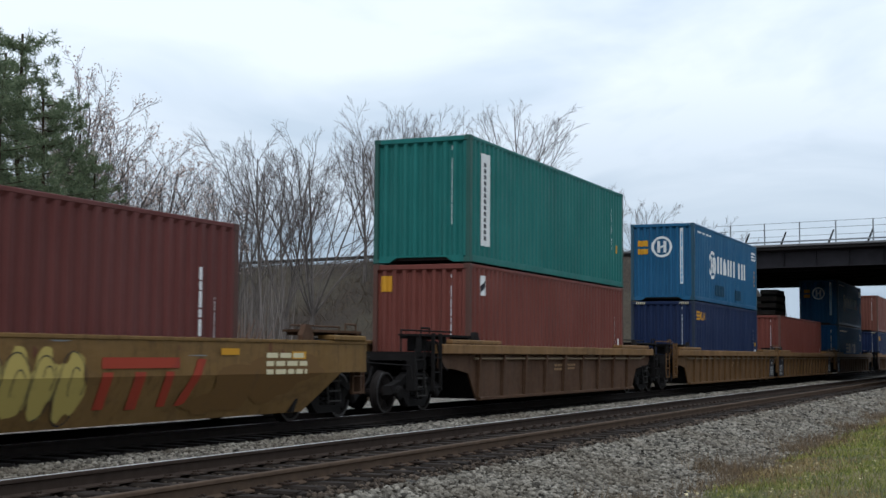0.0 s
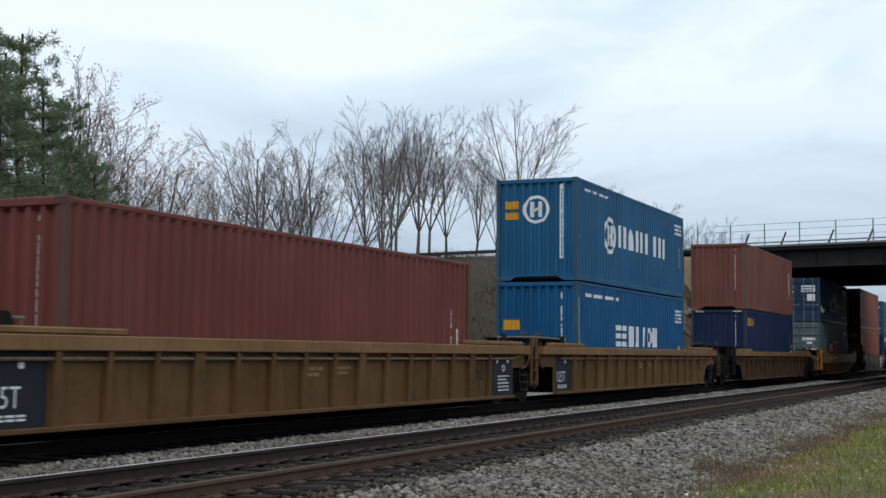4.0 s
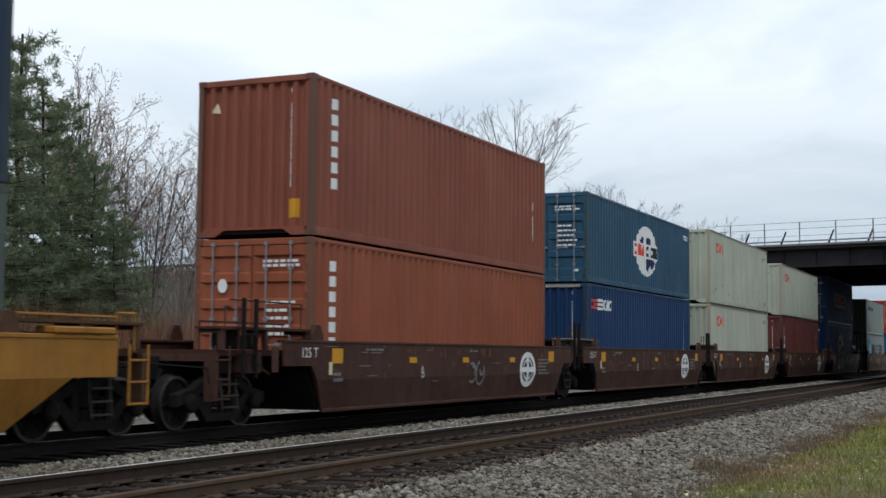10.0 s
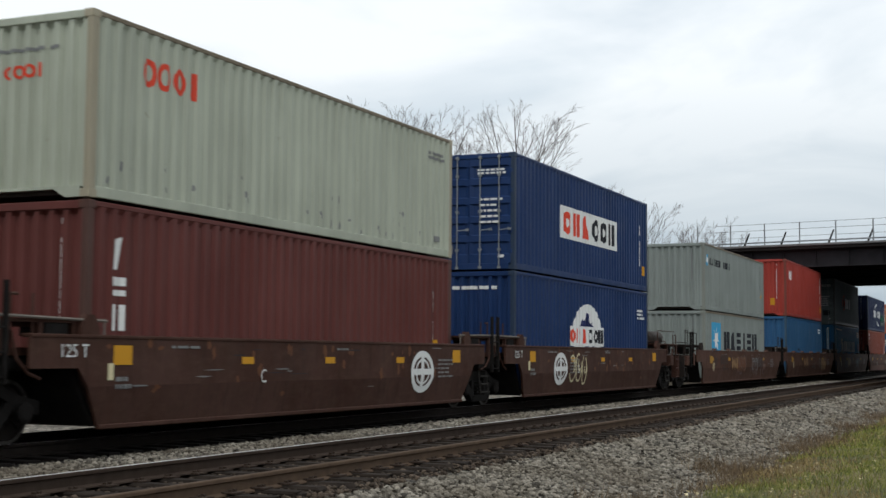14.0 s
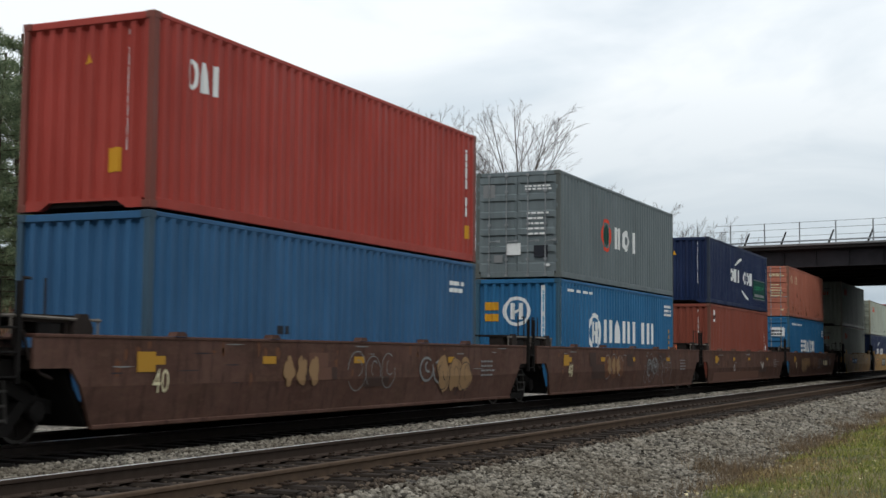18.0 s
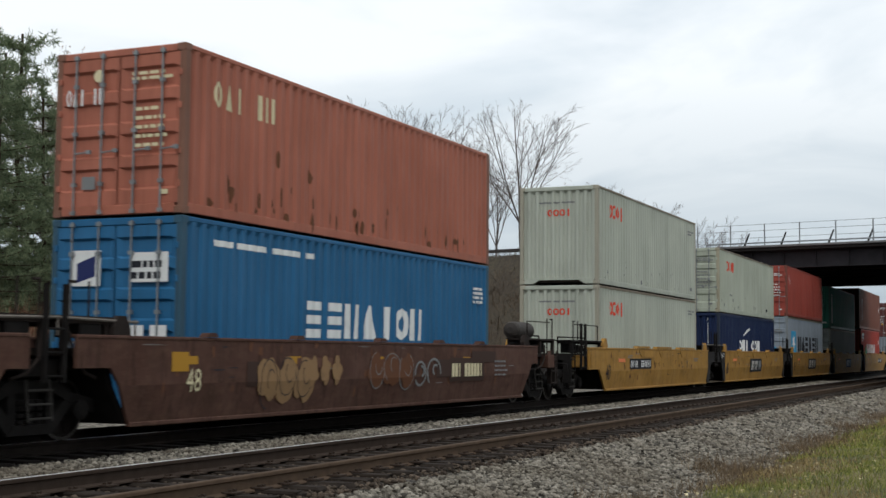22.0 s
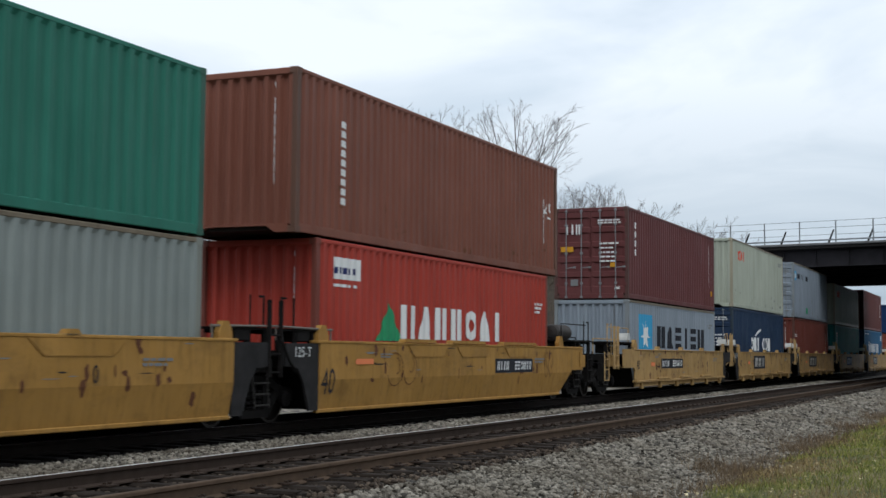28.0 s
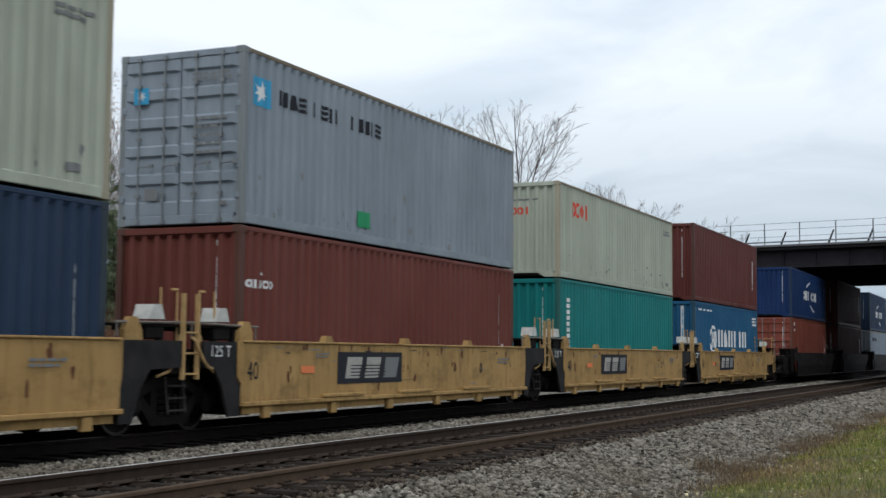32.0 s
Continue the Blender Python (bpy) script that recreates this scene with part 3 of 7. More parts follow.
def door_leaf(bm, y0, y1, H):
    """One door leaf at x = 0, facing -x, with pressed recesses."""
    z0, z1 = 0.17, H - 0.13
    rows = 5 if H > 2.7 else 4
    zs = np.linspace(z0 + 0.12, z1 - 0.12, rows + 1)
    m = 0.10
    prof = [(z0, 0.0)]
    for a, b in zip(zs, zs[1:]):
        g = (b - a)
        prof += [(a + g * 0.18, 0.0), (a + g * 0.26, 0.045), (a + g * 0.80, 0.045), (a + g * 0.88, 0.0)]
    prof.append((z1, 0.0))
    ys = (y0, y0 + m, y1 - m, y1)
    grid = []
    for z, d in prof:
        grid.append([bm.verts.new((0.0, ys[0], z)), bm.verts.new((0.0, ys[1], z)), bm.verts.new((0.0, ys[2], z)), bm.verts.new((0.0, ys[3], z))])
    for (z, d), row in zip(prof, grid):
        row[1].co.x = row[2].co.x = d
    # the strips beside the recess close it sideways
    for a, b in zip(grid, grid[1:]):
        for i in range(3):
            bm.faces.new((a[i], a[i + 1], b[i + 1], b[i]))
    back = [bm.verts.new((0.06, y, z)) for y, z in ((y0, z0), (y1, z0), (y1, z1), (y0, z1))]
    bm.faces.new(back)


def castings(bm, x, y, z):
    """A corner casting with its oval holes sunk into the outer faces."""
    sx, sy = (-1 if x < 0 else 1), (-1 if y < 0 else 1)
    x0, x1 = sorted((x, x - sx * 0.178))
    y0, y1 = sorted((y, y - sy * 0.162))
    cbox(bm, x0, x1, y0, y1, z, z + 0.118, 0.010)


def container(L, H, mat, label, doors, rod_mat=None, post=None, edge=None):
    """An ISO box, origin under its middle. doors: the leading end (-x) has the doors, else a corrugated wall."""
    root = new("shipping_container")
    tagged(root, label, "shipping container", "containers of the train")
    k = (L, H)
    part("side_panel", shared(("side_panel", "n") + k, lambda bm: sheet(bm, 0.14, L - 0.14, 0.15, H - 0.07, PITCH_S, DEPTH_S, side_at(L))), mat, root)
    part("side_panel", shared(("side_panel", "f") + k, lambda bm: sheet(bm, 0.14, L - 0.14, 0.15, H - 0.07, PITCH_S * 2, DEPTH_S, side_at(L, False))), mat, root)
    part("roof_panel", shared(("roof_panel",) + k, lambda bm: sheet(bm, 0.1, L - 0.1, -CW + 0.05, CW - 0.05, PITCH_S * 2, 0.02, lambda u, d, y: (u - L / 2, y, H - 0.03 - d))), mat, root)
    part("floor", shared(("floor",) + k, lambda bm: box(bm, -L / 2 + 0.1, L / 2 - 0.1, -CW + 0.06, CW - 0.06, 0.06, 0.16)), CASTING, root)
    for s in (-1, 1):
        y0, y1 = sorted((s * CW, s * (CW - 0.06)))
        part("top_rail", shared(("top_rail", s) + k, lambda bm: cbox(bm, -L / 2 + 0.15, L / 2 - 0.15, y0 + 0.002, y1 - 0.002, H - 0.085, H - 0.008)), edge or mat, root)
        part("bottom_rail", shared(("bottom_rail", s) + k, lambda bm: cbox(bm, -L / 2 + 0.15, L / 2 - 0.15, y0 + 0.006, y1 - 0.006, 0.0125, 0.17)), mat, root)
        for e in (-1, 1):
            x0, x1 = sorted((e * (L / 2 - 0.003), e * (L / 2 - 0.15)))
            yy0, yy1 = sorted((s * (CW - 0.003), s * (CW - 0.11)))
            part("corner_post", shared(("corner_post", s, e) + k, lambda bm: cbox(bm, x0, x1, yy0, yy1, 0.1, H - 0.1, 0.015)), post or mat, root)
            for z in (0.0, H - 0.118):
                c = part("corner_casting", shared(("corner_casting", s, e, z) + k, lambda bm: castings(bm, e * L / 2, s * CW, z)), post or mat, root)
    for e in (-1, 1):
        x0, x1 = sorted((e * (L / 2 - 0.006), e * (L / 2 - 0.12)))
        if e < 0 and not doors:
            part("end_sill", shared(("end_sill", "arch") + k, lambda bm: prism(bm, [(-CW + 0.16, 0.165), (-CW + 0.16, 0.012), (-CW + 0.42, 0.012), (-CW + 0.60, 0.125), (CW - 0.60, 0.125), (CW - 0.42, 0.012), (CW - 0.16, 0.012), (CW - 0.16, 0.165)], x0, x1, "x")), mat, root)
        else:
            part("end_sill", shared(("end_sill", e) + k, lambda bm: cbox(bm, x0, x1, -CW + 0.16, CW - 0.16, 0.012, 0.165)), mat, root)
        part("end_header", shared(("end_header", e) + k, lambda bm: cbox(bm, x0, x1, -CW + 0.16, CW - 0.16, H - 0.125, H - 0.008)), mat, root)
    part("end_wall", shared(("end_wall", 1) + k, lambda bm: sheet(bm, 0.10, 2 * CW - 0.10, 0.15, H - 0.11, PITCH_E, DEPTH_E, end_at(L, False))), mat, root)
    if not doors:
        part("end_wall", shared(("end_wall", -1) + k, lambda bm: sheet(bm, 0.10, 2 * CW - 0.10, 0.15, H - 0.11, PITCH_E, DEPTH_E, end_at(L, True))), mat, root)
    else:
        rm = rod_mat or GALV
        for y0, y1 in ((0.012, CW - 0.11), (-CW + 0.11, -0.012)):
            at = Matrix.Translation((-L / 2 + 0.02, 0, 0))
            d = part("door", shared(("door", y0) + k, lambda bm: door_leaf(bm, y0, y1, H)), mat, root, at=at)
            for f in (0.27, 0.73):
                y = y0 + (y1 - y0) * f
                def bar(bm):
                    rod(bm, (-0.035, y, 0.06), (-0.035, y, H - 0.05), 0.0165, 6)
                    for z in (0.06, 0.5, H / 2, H - 0.55, H - 0.1):
                        box(bm, -0.055, 0.0, y - 0.04, y + 0.04, z - 0.03, z + 0.03)
                part("lock_rod", shared(("lock_rod", y) + k, bar), rm, d, "galvanised lock rod")
                def grip(bm):
                    rod(bm, (-0.05, y, 0.98), (-0.06, y - 0.27, 1.0), 0.014, 5)
                    box(bm, -0.07, -0.03, y - 0.32, y - 0.24, 0.97, 1.03)
                part("door_handle", shared(("door_handle", y) + k, grip), rm, d)
            for z in (0.45, 0.95, H - 0.95, H - 0.45):
                ys = CW - 0.12 if y0 > 0 else -CW + 0.06
                part("hinge", shared(("hinge", ys, z) + k, lambda bm: cbox(bm, -0.03, 0.02, ys, ys + 0.06, z - 0.05, z + 0.05, 0.008)), mat, d)
    return root


# ---------------- flat shapes for markings ----------------
def rect(u, v, w, h):
    return [[(u, v), (u + w, v), (u + w, v + h), (u, v + h)]]


def ellipse(u, v, ru, rv, n=28, a0=0.0):
    return [[(u + ru * math.cos(a0 + 2 * math.pi * i / n), v + rv * math.sin(a0 + 2 * math.pi * i / n)) for i in range(n)]]


def ring(u, v, ru, rv, th, n=28, a0=0.0, a1=2 * math.pi):
    out = []
    for i in range(n):
        a, b = a0 + (a1 - a0) * i / n, a0 + (a1 - a0) * (i + 1) / n
        out.append([(u + ru * math.cos(a), v + rv * math.sin(a)), (u + ru * math.cos(b), v + rv * math.sin(b)),
                    (u + (ru - th) * math.cos(b), v + (rv - th) * math.sin(b)), (u + (ru - th) * math.cos(a), v + (rv - th) * math.sin(a))])
    return out


def star(u, v, r, r2, n=7):
    c = []
    for i in range(2 * n):
        a = math.pi / 2 + math.pi * i / n
        rr = r if i % 2 == 0 else r2
        c.append((u + rr * math.cos(a), v + rr * math.sin(a)))
    return [[(u, v), c[i], c[(i + 1) % (2 * n)]] for i in range(2 * n)]


def poly(*pts):
    return [list(pts)]


class Signs(list):
    """Shapes of a word, kept sign by sign."""


def word(pattern, u, v, w, h, slant=0.0):
    """A word drawn as plain shapes, one to a sign: b bar, d two bars, r rounded ring, t wedge, e three short bars, s block, space."""
    out = Signs()
    n = len(pattern)
    step = w / n
    for i, ch in enumerate(pattern):
        a, g = u + i * step, step * 0.82
        sign = []
        if ch == "b":
            sign = rect(a + g * 0.30, v, g * 0.40, h)
        elif ch == "d":
            sign = rect(a, v, g * 0.36, h) + rect(a + g * 0.60, v, g * 0.36, h)
        elif ch == "r":
            sign = ring(a + g / 2, v + h / 2, g / 2, h / 2, g * 0.27, 14)
        elif ch == "t":
            sign = poly((a + g * 0.02, v), (a + g * 0.92, v), (a + g * 0.62, v + h), (a + g * 0.34, v + h))
        elif ch == "e":
            for k in range(3):
                sign = sign + rect(a, v + h * 0.38 * k, g * 0.9, h * 0.24)
        elif ch == "s":
            sign = rect(a, v, g, h)
        if sign:
            out.append([[(x + slant * (y - v), y) for x, y in p] for p in sign])
    return out


def bars(u, v, w, h, n, gap=0.4):
    """Unreadable lines of writing as rows of bars."""
    out = []
    step = h / n
    rng = random.Random(int(u * 1000 + v * 77))
    for i in range(n):
        x = u
        while x < u + w * (0.75 + 0.25 * rng.random()) - 0.02:
            ww = min(u + w - x, w * rng.uniform(0.10, 0.3))
            out += rect(x, v + i * step, ww, step * (1 - gap))
            x += ww + w * 0.05
    return out


def column(u, v, w, h, n):
    """Writing that runs down, as a stack of blocks."""
    if w < 0.2:
        # small print: narrow signs of uneven height with a gap here and there
        rng = random.Random(int(u * 1000 + v * 77 + h * 13))
        out, y, ww = [], v, min(w * 0.62, 0.055)
        while y < v + h - 0.03:
            e = min(v + h, y + rng.uniform(0.06, 0.26))
            out += rect(u + w * 0.2, y, ww, e - y)
            y = e + (rng.uniform(0.02, 0.035) if rng.random() < 0.8 else rng.uniform(0.08, 0.2))
        return out
    n = int(n * 1.5)
    step = h / n
    return [q for i in range(n) for q in rect(u + w * 0.2, v + i * step, w * 0.62, step * 0.68)]


def letters(body, u, v, height, stretch=1.0):
    """Real lettering with the built-in font, as polygons."""
    cu = bpy.data.curves.new("lettering", "FONT")
    cu.body, cu.size, cu.resolution_u = body, 1.0, 2
    tmp = bpy.data.objects.new("lettering", cu)
    scene.collection.objects.link(tmp)
    me = bpy.data.meshes.new_from_object(tmp.evaluated_get(bpy.context.evaluated_depsgraph_get()))
    co = [q.co.copy() for q in me.vertices]
    out = []
    if co:
        x0, y0 = min(c.x for c in co), min(c.y for c in co)
        k = height / (max(c.y for c in co) - y0)
        out = [[(u + (co[i].x - x0) * k * stretch, v + (co[i].y - y0) * k) for i in p.vertices] for p in me.polygons]
    bpy.data.objects.remove(tmp)
    bpy.data.curves.remove(cu)
    bpy.data.meshes.remove(me)
    return out


def drape(name, shapes, mat, root, place, pitch=0.0, depth=0.0, proud=0.004, label=""):
    """Lay flat shapes on a face, following its corrugation."""
    bm = bmesh.new()
    for p in shapes:
        vs = [bm.verts.new((a, 0, b)) for a, b in p]
        try:
            bm.faces.new(vs)
        except ValueError:
            pass
    bmesh.ops.remove_doubles(bm, verts=bm.verts[:], dist=1e-4)
    if pitch:
        us = [q.co.x for q in bm.verts]
        for u in breaks(min(us), max(us), pitch):
            bmesh.ops.bisect_plane(bm, geom=bm.verts[:] + bm.edges[:] + bm.faces[:], plane_co=(u, 0, 0), plane_no=(1, 0, 0), dist=1e-5)
    for q in bm.verts:
        d = wave(q.co.x, pitch, depth) if pitch else 0.0
        q.co = place(q.co.x, d - proud, q.co.z)
    ob = part(name, bm, mat, root, label)
    if len(shapes) > 1 and name in ("marking", "small_print", "graffiti"):
        tagged(ob, kind="stuff")
    return ob


def mark_side(root, L, shapes, key, name="marking", label="", layer=0):
    if isinstance(shapes, Signs):
        if shapes[0] and max(q[1] for p in shapes[0] for q in p) - min(q[1] for p in shapes[0] for q in p) > 0.3:
            for sign in shapes:
                mark_side(root, L, sign, key, "painted_sign", "", layer)
            return None
        return tagged(mark_side(root, L, [p for sign in shapes for p in sign], key, "small_print", "", layer), kind="stuff")
    return drape(name, shapes, MARKS[key], root, side_at(L), PITCH_S, DEPTH_S, 0.005 + 0.0025 * layer, label)


def mark_end(root, L, shapes, key, doors, name="marking", label="", layer=0):
    if isinstance(shapes, Signs):
        shapes, name = [p for sign in shapes for p in sign], "small_print"
    if doors:
        return drape(name, shapes, MARKS[key], root, lambda u, d, z: (-L / 2 + 0.016 - 0.0025 * layer, CW - u, z), 0, 0, 0.0, label)
    return drape(name, shapes, MARKS[key], root, end_at(L), PITCH_E, DEPTH_E, 0.005 + 0.0025 * layer, label)


# ---------------- well cars ----------------
WHEEL_R = 0.42
BAR_GREY = plain("worn_grab_bar", (112, 106, 99), 0.6)
CONE_GREY = plain("pale_grey_paint", (196, 196, 190), 0.6)
STEP_GREY = plain("worn_grey_step", (66, 64, 61), 0.7)
RESERVOIR = plain("dark_grey_tank_paint", (62, 58, 55), 0.6, 0, 0.2, 3.0)
WHEELSETS = []
LAYERS = collections.Counter()


def wheelset_mesh(bm):
    rod(bm, (0, -1.05, 0), (0, 1.05, 0), 0.075, 10)
    for s in (-1, 1):
        prof = [(0.10, s * 0.66), (0.13, s * 0.68), (0.15, s * 0.735), (0.33, s * 0.745), (0.36, s * 0.70), (0.445, s * 0.692), (0.44, s * 0.715), (WHEEL_R, s * 0.73),
                (WHEEL_R - 0.006, s * 0.835), (0.36, s * 0.84), (0.34, s * 0.80), (0.15, s * 0.79), (0.13, s * 0.85), (0.10, s * 0.86)]
        lathe(bm, prof, (0, 0, 0), 24)
        for i in range(6):     # lightening ribs, which show the turning
            t = math.pi * i / 3
            rod(bm, (0.16 * math.cos(t), s * 0.80, 0.16 * math.sin(t)), (0.33 * math.cos(t), s * 0.81, 0.33 * math.sin(t)), 0.022, 4)


def tread_mesh(bm):
    for s in (-1,):
        lathe(bm, [(WHEEL_R - 0.02, s * 0.836), (WHEEL_R - 0.004, s * 0.8365), (WHEEL_R - 0.004, s * 0.843), (WHEEL_R - 0.045, s * 0.846), (WHEEL_R - 0.05, s * 0.836)], (0, 0, 0), 24, "y", False)


def side_frame(bm, s):
    """A cast frame: arched top member, two raking lower arms, spring seat, journals and springs."""
    y0, y1 = sorted((s * 0.93, s * 1.10))
    prism(bm, [(-1.20, 0.38), (-1.20, 0.56), (-0.74, 0.66), (-0.42, 0.82), (0.42, 0.82), (0.74, 0.66), (1.20, 0.56), (1.20, 0.38), (0.78, 0.50), (0.40, 0.66), (-0.40, 0.66), (-0.78, 0.50)], y0, y1, "y")
    for e in (-1, 1):
        prism(bm, [(e * 0.80, 0.52), (e * 0.62, 0.56), (e * 0.30, 0.26), (e * 0.42, 0.13)], y0 + 0.01, y1 - 0.01, "y")
        prism(bm, [(e * 0.42, 0.68), (e * 0.28, 0.68), (e * 0.28, 0.26), (e * 0.42, 0.26)], y0 + 0.02, y1 - 0.02, "y")
        cy = s * 1.10
        lathe(bm, [(0.14, cy), (0.14, cy + s * 0.06), (0.09, cy + s * 0.09)], (e * 0.89, 0, WHEEL_R), 12)
    prism(bm, [(-0.44, 0.13), (0.44, 0.13), (0.34, 0.26), (-0.34, 0.26)], y0, y1, "y")
    for x in (-0.17, 0.0, 0.17):
        lathe_z(bm, (x, s * 1.03, 0.27), 0.07, 0.34)


def lathe_z(bm, c, r, h):
    for k in range(4):
        z = c[2] + h * k / 4
        rod(bm, (c[0], c[1], z), (c[0], c[1], z + h / 4 * 0.6), r, 8)


def truck(root, x, mat):
    def bolster(bm):
        cbox(bm, -0.22, 0.22, -1.02, 1.02, 0.46, 0.74, 0.03)
        rod(bm, (0, 0, 0.70), (0, 0, 0.92), 0.22, 12)
        box(bm, -0.85, 0.85, -0.45, -0.37, 0.50, 0.60)
        box(bm, -0.85, 0.85, 0.37, 0.45, 0.50, 0.60)
    t = part("truck", shared(("truck",), bolster), mat, root, "grimy cast-steel truck", at=Matrix.Translation((x, 0, 0)))
    def steps(bm):
        for z in (0.34, 0.52, 0.70):
            rod(bm, (-0.20, -1.22, z), (0.24, -1.22, z), 0.016, 5)
        for x in (-0.20, 0.24):
            rod(bm, (x, -1.22, 0.30), (x, -1.16, 0.84), 0.018, 5)
    part("truck_step", shared(("truck_step",), steps), STEP_GREY, t)
    for s in (-1, 1):
        part("side_frame", shared(("side_frame", s), lambda bm: side_frame(bm, s)), mat, t)
    for dx in (-0.89, 0.89):
        w = part("wheelset", shared(("wheelset",), wheelset_mesh), WHEEL_MAT, t, "brown steel wheels on an axle")
        w.matrix_parent_inverse = Matrix.Translation((dx, 0, WHEEL_R))
        WHEELSETS.append(w)
        tr = part("wheel_rim", shared(("wheel_rim",), tread_mesh), TREAD_MAT, t)
        tr.matrix_parent_inverse = Matrix.Translation((dx, 0, WHEEL_R))
        WHEELSETS.append(tr)
    return t


def plate(root, name, pts, y, th, mat, label="", lean=None):
    """An upright plate in elevation, th thick, its outer face at y (negative: the track's near side). lean: y at the foot."""
    bm = bmesh.new()
    s = -1 if y < 0 else 1
    prism(bm, pts, y, y - s * th, "y")
    if lean is not None:
        z0, z1 = min(p[1] for p in pts), max(p[1] for p in pts)
        for v in bm.verts:
            v.co.y += (lean - y) * (z1 - v.co.z) / (z1 - z0)
    return part(name, bm, mat, root, label)


def ladder(root, x, y, z0, z1, mat, w=0.36):
    bm = bmesh.new()
    for a in (x, x + w):
        box(bm, a - 0.018, a + 0.018, y - 0.05, y + 0.02, z0, z1)
    n = max(3, int((min(z1, 1.6) - z0) / 0.30))
    for i in range(n):
        z = z0 + 0.08 + i * 0.30
        rod(bm, (x, y - 0.02, z), (x + w, y - 0.02, z), 0.016, 5)
    return part("ladder", bm, mat, root, "steel ladder with round rungs")


def end_gear(root, sgn, hb, xt, mat, dark, opts):
    """All that stands over a truck at one end: deck, sill, crossover, ladder, rails, guides."""
    L = abs(xt)
    def m(name, bm, mt, label=""):
        if sgn > 0:
            for v in bm.verts:
                v.co.x = -v.co.x
        return part(name, bm, mt, root, label)
    e = L + 0.75 if opts.get("coupler") else L + 0.02
    low = STEEL_DARK
    bm = bmesh.new()
    cbox(bm, -e, -hb + 0.3, -0.38, 0.38, 0.76, 1.14, 0.02)
    m("draft_sill", bm, low)
    bm = bmesh.new()
    prism(bm, [(-e + 0.2, 1.14), (-hb + 0.15, 1.14), (-hb + 0.15, 1.24), (-e + 0.2, 1.24)], -1.28, 1.28)
    m("end_deck", bm, dark, "dark steel end deck")
    bm = bmesh.new()
    prism(bm, [(-hb - 0.10, 1.24), (-hb, 1.24), (-hb + 0.15, 0.74), (-hb + 0.50, 0.21), (-hb + 0.40, 0.21), (-hb + 0.05, 0.74)], -1.38, 1.38)
    m("bulkhead", bm, low)
    xo = -e + 0.15
    bm = bmesh.new()
    box(bm, xo, -hb + 0.1, -1.44, -0.95, 1.56, 1.60)
    m("walkway", bm, dark, "grated steel crossover walkway")
    for x in (xo + 0.08, (xo - hb) / 2, -hb - 0.05):
        bm = bmesh.new()
        box(bm, x - 0.04, x + 0.04, -1.42, -1.34, 1.24, 1.56)
        box(bm, x - 0.03, x + 0.03, -1.42, -0.97, 1.50, 1.56)
        m("walkway_bracket", bm, dark)
    # guide ears that steer a box into the well
    for y in (-1.46, 1.46):
        bm = bmesh.new()
        prism(bm, [(-hb - 0.02, 1.36), (-hb + 0.36, 1.36), (-hb + 0.36, 1.50), (-hb + 0.25, 1.68), (-hb + 0.10, 1.68), (-hb, 1.52)], y - 0.05, y + 0.05)
        m("guide_ear", bm, opts.get("ear", dark))
    if opts.get("cones"):
        bm = bmesh.new()
        xc = -hb - 0.42
        prism(bm, [(xc - 0.18, 1.66), (xc + 0.18, 1.66), (xc + 0.10, 1.87), (xc - 0.10, 1.87)], -1.46, -1.16)
        m("locking_cone_box", bm, CONE_GREY, "pale grey cone-shaped box")
    if not opts.get("coupler"):
        bm = bmesh.new()
        cbox(bm, -hb - 0.62, -hb - 0.18, -1.44, -1.0, 1.38, 1.56, 0.02)
        m("equipment_box", bm, low)
        bm = bmesh.new()
        rod(bm, (-L - 0.05, -1.47, 1.63), (-hb + 0.55, -1.47, 1.60), 0.022, 6)
        for x in (-L, -hb + 0.5):
            rod(bm, (x, -1.47, 1.40), (x, -1.47, 1.63), 0.016, 5)
        m("grab_bar", bm, BAR_GREY, "worn grab bar")
        if opts.get("skirt") and sgn < 0:
            bm = bmesh.new()
            q = [Vector((-hb - 1.30, -1.50, 1.42)), Vector((-hb - 1.26, -1.56, 1.36)), Vector((-hb - 1.20, -1.58, 1.22)), Vector((-hb - 1.08, -1.58, 1.06)), Vector((-hb - 0.94, -1.57, 0.97)), Vector((-hb - 0.80, -1.54, 0.95))]
            for a, b in zip(q, q[1:]):
                rod(bm, a, b, 0.024, 7)
            m("hose", bm, opts.get("rail", low), "looped air hose")
        if opts.get("platform"):
            # raised crossover platform
            bm = bmesh.new()
            box(bm, -L - 0.1, -hb + 0.45, -1.36, -0.55, 1.62, 1.66)
            m("platform", bm, dark, "grated crossover platform")
            bm = bmesh.new()
            cbox(bm, -hb - 0.10, -hb + 0.42, -1.30, -0.95, 1.40, 1.66, 0.02)
            m("tool_box", bm, dark)
    # grab rails and upright stanchions
    hz = opts.get("post_top", 2.12 if opts.get("tall") else 1.74)
    bm = bmesh.new()
    for x in (xo + 0.15, xo + 0.55):
        rod(bm, (x, -1.40, 1.2), (x, -1.40, hz), 0.016, 6)
    rod(bm, (xo + 0.15, -1.40, hz - 0.02), (xo + (0.28 if opts.get("tall") else 0.55), -1.40, hz - 0.02), 0.022, 6)
    m("handrail", bm, opts.get("rail", dark), "bent steel handrail")
